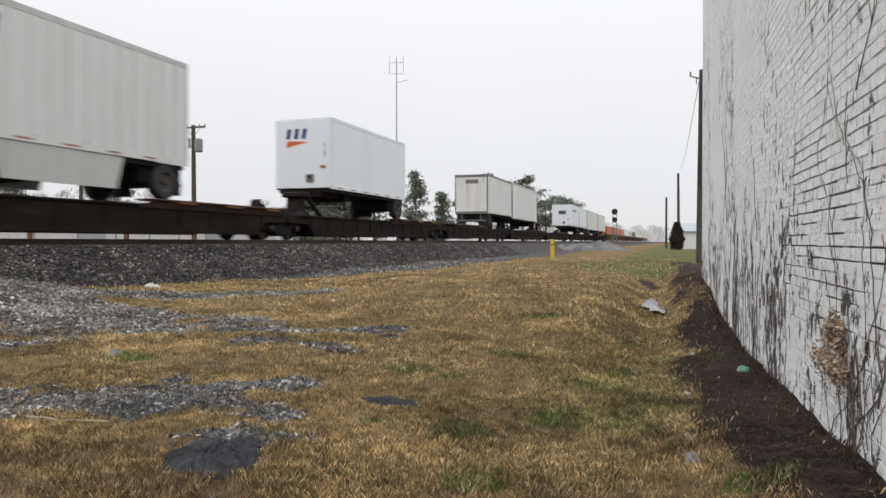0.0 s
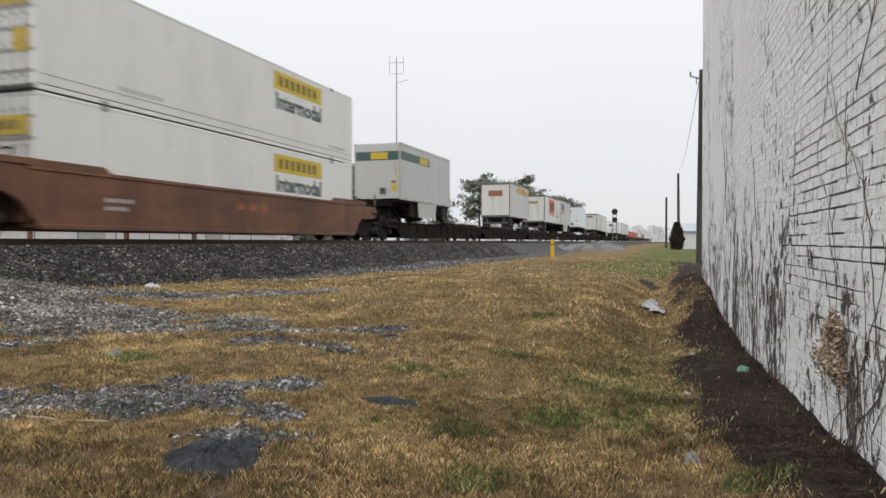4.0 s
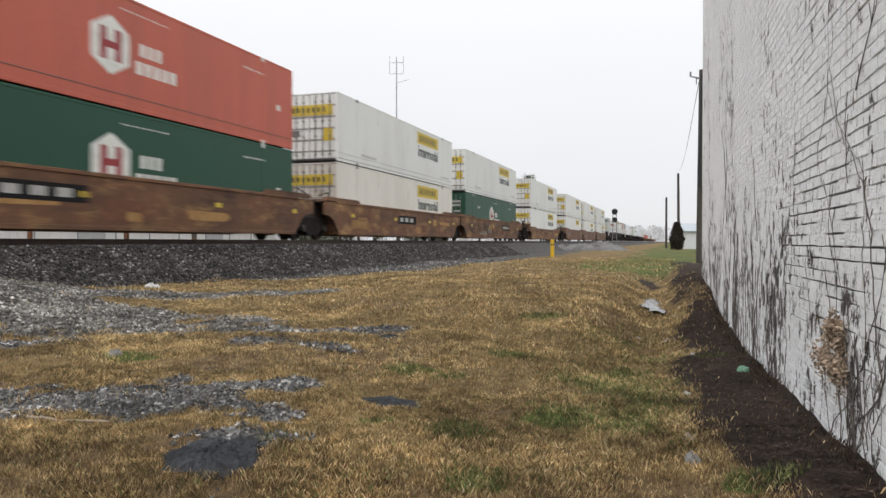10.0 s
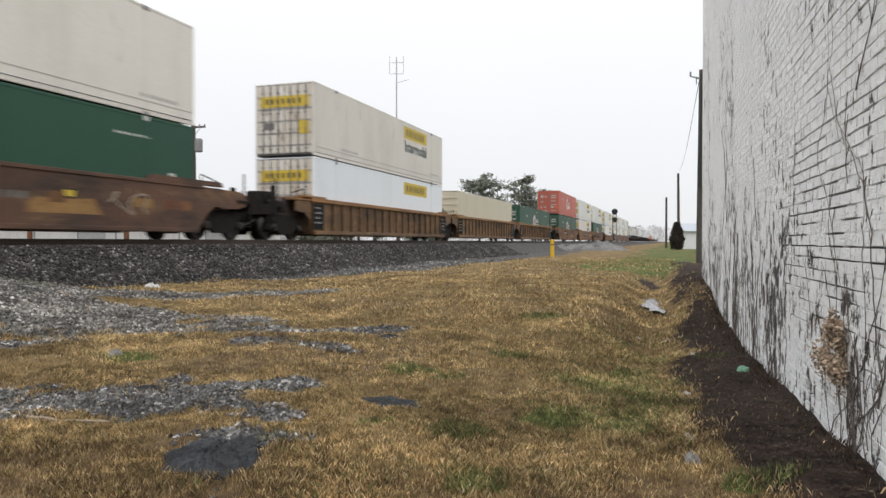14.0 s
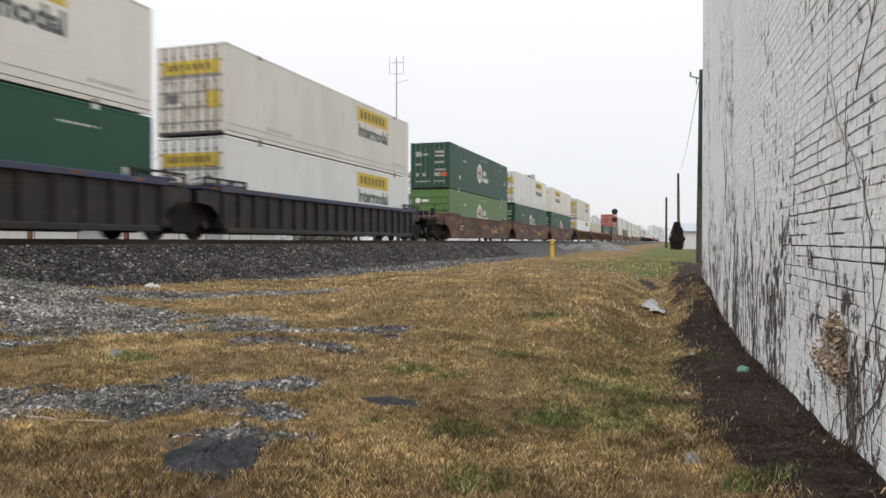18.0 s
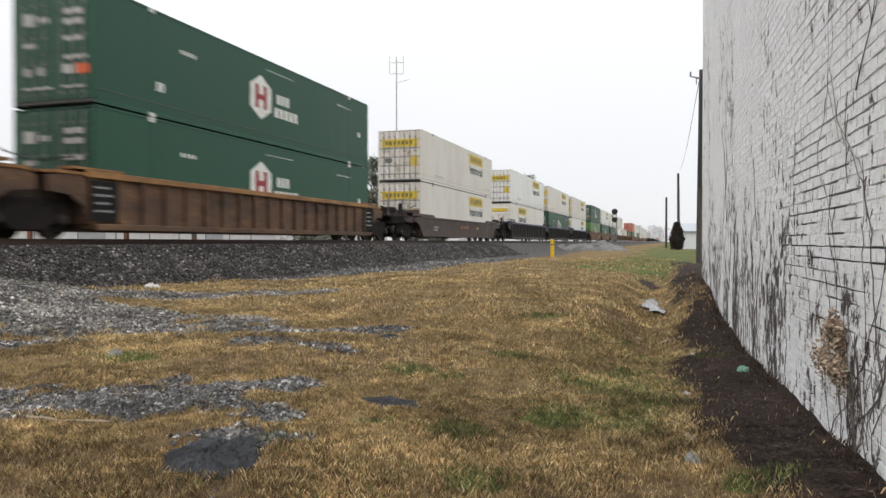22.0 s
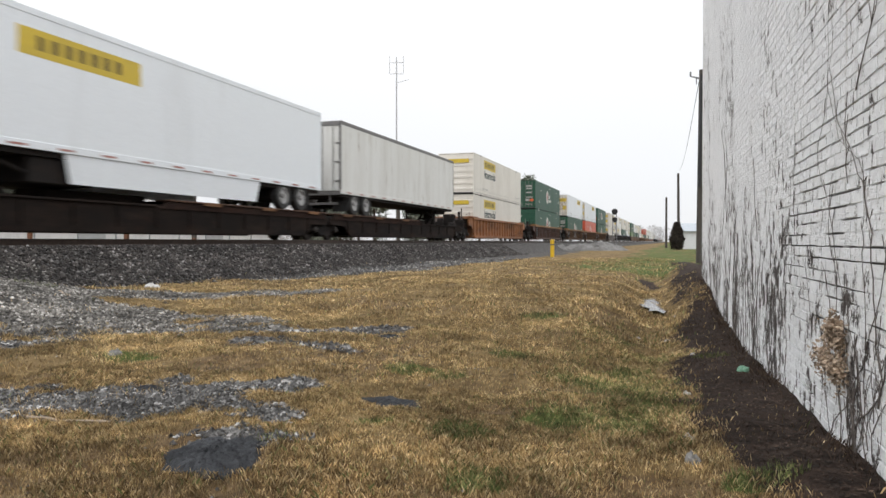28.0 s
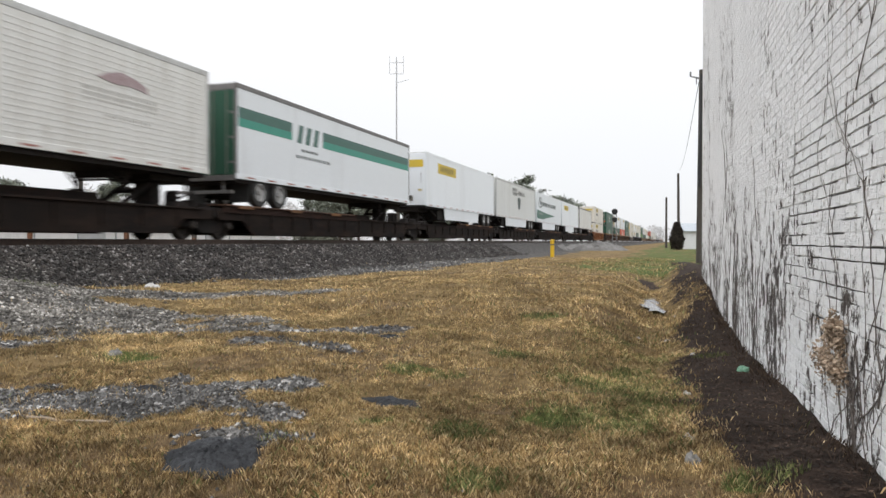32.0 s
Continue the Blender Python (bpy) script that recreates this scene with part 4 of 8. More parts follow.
    part("leg_crossplate", box_bm(-0.85, 0.85, lg - 0.12, lg + 0.12, 0.55, z0 - 0.1), "truck_iron", c)
    if skirt:      # bracing, and a dark bulk added to fill between landing legs and skirt
        part("tool_box", box_bm(-1.12, 1.12, *sorted((lg - d * 0.35, lg + d * 1.5)), 0.14, z0 - 0.12, 0.03), "truck_iron", c)
        bm = bmesh.new()
        for x in (-1.0, 1.0):
            rod(bm, (x, lg + d * 0.2, 0.2), (x, lg - d * 1.5, z0 - 0.15), 0.05, seg=6)
        part("leg_brace", bm, "truck_iron", c)
    if length < 10:
        part("axle_hanger", box_bm(-1.0, 1.0, *sorted((d * (first - 0.75), d * (first + 0.5))), 0.42, z0 - 0.12, 0.03), "truck_iron", c)
    if refrigerated or hrib:
        part("fuel_tank", lathe(bmesh.new(), [(-0.8, 0.2), (-0.75, 0.26), (0.75, 0.26), (0.8, 0.2)], 0, 16), "alu", c).matrix_basis = pose(0.9, -lg * 0.15, z0 - 0.42, 0, 0, 90)
    if skirt:
        y0, y1 = sorted((d * (first - 1.6 - (axles - 1) * 1.25), lg + d * 0.5))
        for sx in (-1, 1):
            part("side_skirt", plate(bmesh.new(), [(y0 + 0.15, 0.17), (y1 - 0.25, 0.17), (y1, z0), (y0, z0)], *sorted((sx * (w - 0.06), sx * (w - 0.03)))), "cold_white" if length > 10 else "skirt_grey", c)
    # the end towards -y
    y = -h
    if nose_rear:
        part("nose_panel", box_bm(-w + 0.08, w - 0.08, y - 0.02, y + 0.03, z0 + 0.05, z1 - 0.06, 0.015), paint, c)
        if refrigerated:
            r = part("cooling_unit", box_bm(-0.98, 0.98, y - 0.48, y - 0.02, z0 + 0.75, z1 - 0.55, 0.12), paint, c)
            part("grille", box_bm(-0.94, 0.94, y - 0.45, y - 0.02, z1 - 0.545, z1 - 0.14, 0.06), "grey_trim", r, "dark grey fan grille")
            part("service_box", box_bm(-0.8, 0.8, y - 0.42, y - 0.02, z0 + 0.36, z0 + 0.74, 0.04), "truck_iron", r)
            part("air_inlet", box_bm(0.3, 0.62, y - 0.488, y - 0.482, z0 + 1.0, z0 + 1.2), "grey_trim", r)
        else:
            hb = part("hose_box", box_bm(0.15, 0.5, y - 0.06, y - 0.02, z0 + 0.3, z0 + 0.62), "rod", c)
            part("hose_socket", rod(bmesh.new(), (0.33, y - 0.11, z0 + 0.5), (0.33, y - 0.05, z0 + 0.5), 0.08, seg=10), "tyre", hb)
            part("marker_strip", box_bm(0.98, 1.0, y - 0.035, y - 0.02, z0 + 1.3, z0 + 1.9), "grey_trim", c)
            part("data_plate", box_bm(0.8, 1.05, y - 0.03, y - 0.02, z0 + 0.85, z0 + 0.98), "faded_red" if length < 10 else "faded_yellow", c)
    else:
        part("door_frame", box_bm(-w + 0.02, w - 0.02, y - 0.008, y + 0.03, z1 - 0.22, z1 - 0.02), trim, c)
        part("door_sill", box_bm(-w + 0.02, w - 0.02, y - 0.02, y + 0.03, z0 - 0.05, z0 + 0.12), trim, c)
        if rollup:
            for k in range(6):
                zz = z0 + 0.13 + k * 0.435
                part("door_slat", box_bm(-w + 0.1, w - 0.1, y + 0.0, y + 0.025, zz, zz + 0.42, 0.006), "old_white", c)
        else:
            for sx in (-1, 1):
                x0, x1 = sorted((sx * 0.01, sx * (w - 0.09)))
                dr = part("door", box_bm(x0, x1, y, y + 0.03, z0 + 0.13, z1 - 0.23, 0.006), door_paint or paint, c)
                for k in (0.45, 0.95):
                    part("lock_rod", rod(bmesh.new(), (sx * k, y - 0.02, z0 + 0.1), (sx * k, y - 0.02, z1 - 0.2), 0.018, seg=6), "rod", dr)
                for z in (z0 + 0.5, z0 + 1.3, z0 + 2.1):
                    part("hinge", box_bm(*sorted((sx * (w - 0.25), sx * (w - 0.02))), y - 0.015, y, z, z + 0.07), "grey_trim", dr)
    tagged(c, label, "trailer", "truck trailers on the train")
    return c


# ---- the lie of the land ----
WALL_TURN = 1.19      # degrees by which the wall turns in towards the track
WALL_X0 = 0.90


def wall_x(y):
    return WALL_X0 - math.tan(radians(WALL_TURN)) * y


def sstep(a, b, v):
    t = np.clip((v - a) / (b - a), 0, 1)
    return t * t * (3 - 2 * t)


def lattice(x, y, seed=0):
    """Smooth noise between -1 and 1 on a one-metre lattice."""
    xi, yi = np.floor(x), np.floor(y)
    fx, fy = x - xi, y - yi
    fx, fy = fx * fx * (3 - 2 * fx), fy * fy * (3 - 2 * fy)

    def corner(a, b):
        q = np.sin(a * 127.1 + b * 311.7 + seed * 74.7) * 43758.5453
        return (q - np.floor(q)) * 2 - 1
    low = corner(xi, yi) * (1 - fx) + corner(xi + 1, yi) * fx
    high = corner(xi, yi + 1) * (1 - fx) + corner(xi + 1, yi + 1) * fx
    return low * (1 - fy) + high * fy


def fractal(x, y, octaves=4, seed=0, gain=0.55):
    """Noise of several sizes, about -1 to 1."""
    total, amp, size, top = 0.0, 1.0, 1.0, 0.0
    for k in range(octaves):
        total = total + amp * lattice(x * size + 3.7 * k, y * size - 5.1 * k, seed + k)
        top += amp
        amp, size = amp * gain, size * 2.03
    return total / top * 1.5


def bumps(x, y):
    """Soft unevenness of a lawn, with small hummocks."""
    soft = 0.035 * np.sin(x * 1.1 + 0.6 * np.sin(y * 0.7)) * np.cos(y * 0.83 + 1.0) + 0.02 * np.sin(x * 2.7 + y * 1.9) + 0.012 * np.sin(x * 5.3 - y * 3.1 + 1.3)
    return soft + 0.016 * fractal(x * 3.2, y * 3.2, 3, 11)


def land(x, y):
    x, y = np.asarray(x, float), np.asarray(y, float)
    z = 0.02 + 0.16 * sstep(6, 24, y) + bumps(x, y) * (1 - sstep(30, 60, y))
    z = z + 0.14 * np.exp(-((x + 4.0) / 3.0) ** 2) * sstep(9, 14, y) * (1 - sstep(26, 40, y))
    wx = WALL_X0 - math.tan(radians(WALL_TURN)) * y
    d = wx - x                                   # distance out from the wall
    ditch = np.exp(-((d - 1.0) / 0.55) ** 2) * sstep(4.0, 9.0, y) * (1 - sstep(20, 34, y))
    z = z - 0.30 * ditch
    near = np.exp(-(np.maximum(d, 0) / 0.6) ** 2)
    z = z + near * (0.11 * (1 - sstep(2.9, 6.6, y)) - 0.04 * sstep(5.0, 6.6, y) * (1 - sstep(8, 11, y)) + 0.26 * sstep(10, 16, y) * (1 - sstep(20, 30, y)))
    ramp = np.exp(-((x + 10.5) / 2.6) ** 2 - ((y - 6.5) / 4.0) ** 2)
    z = z + 0.62 * ramp
    a = np.abs(x - TX)
    bal = np.interp(a, [0, 1.9, 2.35, 3.9, 4.6], [1.0, 0.98, 0.92, 0.18, 0.0])
    return np.where(a < 4.6, np.maximum(z, bal + 0.03 * np.sin(y * 2.3 + x * 3.0) * (a > 2.0)), z)


def blob(x, y, cx, cy, rx, ry, turn=0.0):
    c, s2 = math.cos(radians(turn)), math.sin(radians(turn))
    u = (x - cx) * c + (y - cy) * s2
    v = -(x - cx) * s2 + (y - cy) * c
    return 1 - np.sqrt((u / rx) ** 2 + (v / ry) ** 2)


def wob(x, y):
    return 0.22 * np.sin(x * 3.1 + 1.7 * np.sin(y * 2.3)) + 0.18 * np.sin(y * 4.3 + 1.1 * np.sin(x * 3.7)) + 0.14 * np.sin(x * 9.1 + 2.0 * np.sin(y * 7.7)) + 0.12 * np.sin(x * 17.3 + y * 13.1 + 1.5 * np.sin(x * 11.0 - y * 9.0))


def strip(x, y, x0, y0, x1, y1, r0, r1):
    """Metres inside a band from one point to another whose half width goes from r0 to r1."""
    dx, dy = x1 - x0, y1 - y0
    t = np.clip(((x - x0) * dx + (y - y0) * dy) / (dx * dx + dy * dy), 0, 1)
    return r0 + (r1 - r0) * t - np.hypot(x - x0 - dx * t, y - y0 - dy * t)


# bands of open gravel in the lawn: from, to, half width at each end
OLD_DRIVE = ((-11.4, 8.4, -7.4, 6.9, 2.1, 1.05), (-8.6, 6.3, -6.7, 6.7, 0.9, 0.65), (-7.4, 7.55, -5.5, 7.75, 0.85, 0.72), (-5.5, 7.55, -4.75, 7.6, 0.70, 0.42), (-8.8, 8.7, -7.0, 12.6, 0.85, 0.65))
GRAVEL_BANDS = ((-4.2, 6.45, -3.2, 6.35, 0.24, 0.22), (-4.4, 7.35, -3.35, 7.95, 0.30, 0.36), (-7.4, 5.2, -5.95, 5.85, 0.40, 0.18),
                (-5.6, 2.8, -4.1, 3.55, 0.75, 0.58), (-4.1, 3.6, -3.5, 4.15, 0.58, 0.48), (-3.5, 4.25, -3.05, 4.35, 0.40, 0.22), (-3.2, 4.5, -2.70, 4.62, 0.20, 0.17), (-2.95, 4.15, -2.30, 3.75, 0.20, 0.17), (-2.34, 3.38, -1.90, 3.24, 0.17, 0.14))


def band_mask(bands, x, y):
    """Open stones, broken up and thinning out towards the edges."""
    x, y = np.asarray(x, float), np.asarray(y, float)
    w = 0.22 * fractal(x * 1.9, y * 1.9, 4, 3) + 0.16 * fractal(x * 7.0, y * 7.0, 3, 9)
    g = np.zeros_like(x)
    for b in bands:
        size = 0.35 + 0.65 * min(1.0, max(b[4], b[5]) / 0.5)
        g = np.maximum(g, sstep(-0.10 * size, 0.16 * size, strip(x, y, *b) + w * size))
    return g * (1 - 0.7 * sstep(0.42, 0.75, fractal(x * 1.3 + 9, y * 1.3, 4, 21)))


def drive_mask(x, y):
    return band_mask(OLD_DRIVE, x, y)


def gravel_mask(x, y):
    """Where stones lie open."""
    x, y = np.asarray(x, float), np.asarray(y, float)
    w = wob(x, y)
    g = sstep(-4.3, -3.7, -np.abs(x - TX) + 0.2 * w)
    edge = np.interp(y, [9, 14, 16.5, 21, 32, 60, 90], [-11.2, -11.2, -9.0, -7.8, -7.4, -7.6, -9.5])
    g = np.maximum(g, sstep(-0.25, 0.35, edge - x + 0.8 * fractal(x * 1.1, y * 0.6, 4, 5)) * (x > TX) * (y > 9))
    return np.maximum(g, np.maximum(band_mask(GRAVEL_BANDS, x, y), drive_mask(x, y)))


def dirt_mask(x, y):
    x, y = np.asarray(x, float), np.asarray(y, float)
    wx = WALL_X0 - math.tan(radians(WALL_TURN)) * y
    d = wx - x
    width = np.interp(y, [2.4, 3.2, 3.5, 4.0, 4.6, 6.0, 8.0, 12.0, 20.0], [0.36, 0.44, 0.50, 0.64, 0.76, 0.66, 0.60, 0.50, 0.42])
    n = 0.22 * fractal(x * 2.0, y * 1.2, 4, 31) + 0.10 * fractal(x * 7.0, y * 5.0, 3, 33)
    dark = sstep(-0.26, 0.16, width - d + n) * (1 - 0.45 * sstep(9, 14, y) * sstep(-0.2, 0.5, fractal(x * 2.5, y * 1.5, 4, 37)))
    far = sstep(0.25, 0.7, 1 - np.hypot((d - 1.05) / 0.5, (y - 19.5) / 2.6) + 0.6 * fractal(x * 2.5, y, 3, 35))     # bare ditch bed
    return np.maximum(dark, far) * (1 - sstep(26, 42, y)) * (d > -0.6)


def green_mask(x, y):
    x, y = np.asarray(x, float), np.asarray(y, float)
    wx = WALL_X0 - math.tan(radians(WALL_TURN)) * y
    d = wx - x
    w = fractal(x * 1.4 + 3, y * 1.1, 4, 41)
    g = np.exp(-((d - 1.15) / 0.50) ** 2) * sstep(3.6, 4.6, y) * (1 - sstep(8.5, 12, y))
    g = np.clip(g * (0.62 + 1.1 * w), 0, 1)
    g = np.maximum(g, 0.8 * sstep(17, 24, y) * sstep(-4.2, -2.2, x + 0.8 * w) * np.clip(0.8 + 0.5 * w, 0, 1))
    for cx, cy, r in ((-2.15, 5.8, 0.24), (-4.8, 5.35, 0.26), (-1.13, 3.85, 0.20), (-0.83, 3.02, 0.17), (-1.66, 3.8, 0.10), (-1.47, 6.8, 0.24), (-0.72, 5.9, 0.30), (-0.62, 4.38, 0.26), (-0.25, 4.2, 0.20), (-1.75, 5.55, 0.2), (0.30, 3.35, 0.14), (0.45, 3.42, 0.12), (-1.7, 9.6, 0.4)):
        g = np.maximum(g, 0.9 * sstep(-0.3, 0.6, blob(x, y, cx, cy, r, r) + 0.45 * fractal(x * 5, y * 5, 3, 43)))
    return g


def brown_mask(x, y):
    """Dead thatch, darker than the straw."""
    x, y = np.asarray(x, float), np.asarray(y, float)
    g = sstep(0.0, 0.65, fractal(x * 0.75 + 2, y * 0.75, 5, 51) + 0.35 * np.exp(-((x + 2.6) / 2.2) ** 2 - ((y - 2.6) / 1.1) ** 2))
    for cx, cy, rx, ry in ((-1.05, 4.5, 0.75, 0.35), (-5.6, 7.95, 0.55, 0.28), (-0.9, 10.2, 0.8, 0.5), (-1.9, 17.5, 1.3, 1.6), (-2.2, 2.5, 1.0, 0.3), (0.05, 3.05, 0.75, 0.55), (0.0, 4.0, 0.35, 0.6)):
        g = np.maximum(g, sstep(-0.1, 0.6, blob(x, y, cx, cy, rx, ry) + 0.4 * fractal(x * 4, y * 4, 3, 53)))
    return g * (1 - 0.4 * sstep(5, 9, y))


def graded(lo, hi, c0, c1, step, grow):
    """Grid lines: even from c0 to c1, then ever wider apart."""
    mid = list(np.arange(c0, c1 + step * 0.5, step))
    left, right = [], []
    v, st = c0, step
    while v > lo:
        st *= grow
        v -= st
        left.append(v)
    v, st = c1, step
    while v < hi:
        st *= grow
        v += st
        right.append(v)
    return np.array(left[::-1] + mid + right)


def ground_material():
    m = bpy.data.materials.new("lawn_gravel_and_soil")
    m.use_nodes = True
    n, l = m.node_tree.nodes, m.node_tree.links
    b = n["Principled BSDF"]
    co = n.new("ShaderNodeTexCoord")

    def noise_tex(scale, detail=6, rough=0.65):
        t = n.new("ShaderNodeTexNoise")
        t.inputs["Scale"].default_value, t.inputs["Detail"].default_value, t.inputs["Roughness"].default_value = scale, detail, rough
        l.new(co.outputs["Object"], t.inputs["Vector"])
        return t

    def ramp(src, *stops):
        r = n.new("ShaderNodeValToRGB")
        r.color_ramp.elements[0].position, r.color_ramp.elements[0].color = stops[0][0], (*stops[0][1], 1)
        r.color_ramp.elements[1].position, r.color_ramp.elements[1].color = stops[-1][0], (*stops[-1][1], 1)
        for p, c in stops[1:-1]:
            k = r.color_ramp.elements.new(p)
            k.color = (*c, 1)
        l.new(src, r.inputs[0])
        return r

    def mask(name, wobble, amount):
        a = n.new("ShaderNodeAttribute"); a.attribute_name = name
        s1 = n.new("ShaderNodeMath"); s1.operation = "MULTIPLY_ADD"; s1.inputs[1].default_value = amount
        l.new(wobble.outputs[0], s1.inputs[0]); l.new(a.outputs["Fac"], s1.inputs[2])
        r = n.new("ShaderNodeMapRange"); r.inputs[1].default_value = 0.42 + amount * 0.5; r.inputs[2].default_value = 0.62 + amount * 0.5
        l.new(s1.outputs[0], r.inputs[0])
        return r

    big, mid, fine = noise_tex(0.9), noise_tex(7.0), noise_tex(70.0, 4)
    straw = ramp(mid.outputs[0], (0.25, (0.055, 0.036, 0.017)), (0.45, (0.135, 0.095, 0.044)), (0.75, (0.27, 0.20, 0.105)))
    patch = ramp(big.outputs[0], (0.35, (0.60, 0.54, 0.48)), (0.65, (1.15, 1.12, 1.04)))
    x0 = n.new("ShaderNodeMix"); x0.data_type = "RGBA"; x0.blend_type = "MULTIPLY"; x0.inputs[0].default_value = 1
    l.new(straw.outputs[0], x0.inputs[6]); l.new(patch.outputs[0], x0.inputs[7])
    brown = ramp(mid.outputs[0], (0.3, (0.055, 0.035, 0.019)), (0.5, (0.115, 0.076, 0.039)), (0.72, (0.20, 0.14, 0.073)))
    grass = ramp(mid.outputs[0], (0.3, (0.040, 0.055, 0.014)), (0.7, (0.085, 0.105, 0.026)))
    soil = ramp(mid.outputs[0], (0.3, (0.010, 0.0066, 0.0050)), (0.5, (0.024, 0.0155, 0.0115)), (0.7, (0.052, 0.034, 0.025)))
    vor = n.new("ShaderNodeTexVoronoi"); vor.inputs["Scale"].default_value = 24.0
    l.new(co.outputs["Object"], vor.inputs["Vector"])
    sep = n.new("ShaderNodeSeparateColor"); l.new(vor.outputs["Color"], sep.inputs[0])
    stone = ramp(sep.outputs[0], (0.0, (0.024, 0.022, 0.021)), (0.5, (0.055, 0.051, 0.049)), (1.0, (0.13, 0.125, 0.12)))
    last = x0.outputs[2]
    for name, col, amount in (("brown", brown, 0.5), ("green", grass, 0.5), ("dirt", soil, 0.4), ("gravel", stone, 0.5)):
        k = mask(name, mid if name != "gravel" else noise_tex(14.0), amount)
        x = n.new("ShaderNodeMix"); x.data_type = "RGBA"
        l.new(k.outputs[0], x.inputs[0]); l.new(last, x.inputs[6]); l.new(col.outputs[0], x.inputs[7])
        last = x.outputs[2]
    f = n.new("ShaderNodeMapRange"); f.inputs[1].default_value, f.inputs[2].default_value, f.inputs[3].default_value, f.inputs[4].default_value = 0.3, 0.7, 0.7, 1.25
    l.new(fine.outputs[0], f.inputs[0])
    x = n.new("ShaderNodeMix"); x.data_type = "RGBA"; x.blend_type = "MULTIPLY"; x.inputs[0].default_value = 1
    l.new(last, x.inputs[6]); l.new(f.outputs[0], x.inputs[7])
    l.new(x.outputs[2], b.inputs["Base Color"])
    b.inputs["Roughness"].default_value = 0.95
    b.inputs["Specular IOR Level"].default_value = 0.15
    bp = n.new("ShaderNodeBump"); bp.inputs["Strength"].default_value = 0.6; bp.inputs["Distance"].default_value = 0.03
    l.new(fine.outputs[0], bp.inputs["Height"]); l.new(bp.outputs[0], b.inputs["Normal"])
    return m


def grid_mesh(name, xs, ys, zf):
    X, Y = np.meshgrid(xs, ys)
    Z = zf(X, Y)
    me = bpy.data.meshes.new(name)
    nx, ny = len(xs), len(ys)
    i = np.arange(nx * ny).reshape(ny, nx)
    quads = np.stack([i[:-1, :-1], i[:-1, 1:], i[1:, 1:], i[1:, :-1]], -1).reshape(-1, 4)
    me.vertices.add(nx * ny)
    me.vertices.foreach_set("co", np.stack([X, Y, Z], -1).ravel())
    me.loops.add(quads.size)
    me.loops.foreach_set("vertex_index", quads.ravel())
    me.polygons.add(len(quads))
    me.polygons.foreach_set("loop_start", np.arange(0, quads.size, 4))
    me.polygons.foreach_set("loop_total", np.full(len(quads), 4))
    me.update(calc_edges=True)
    me.polygons.foreach_set("use_smooth", np.ones(len(quads), bool))
    return me, X.ravel(), Y.ravel()


g_xs = graded(-1800, 1800, -12.0, 1.4, 0.06, 1.10)
g_ys = graded(-400, 4200, 1.6, 13.0, 0.06, 1.035)
g_me, gX, gY = grid_mesh("ground", g_xs, g_ys, land)
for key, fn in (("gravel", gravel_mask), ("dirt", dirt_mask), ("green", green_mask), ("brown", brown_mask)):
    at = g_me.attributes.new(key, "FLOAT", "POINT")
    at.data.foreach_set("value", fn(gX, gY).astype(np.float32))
g_me.materials.append(ground_material())
tagged(new("ground", g_me), "dry tan lawn with gravel patches and bare soil", "ground", kind="structure")


def height(x, y):
    return float(land(x, y))


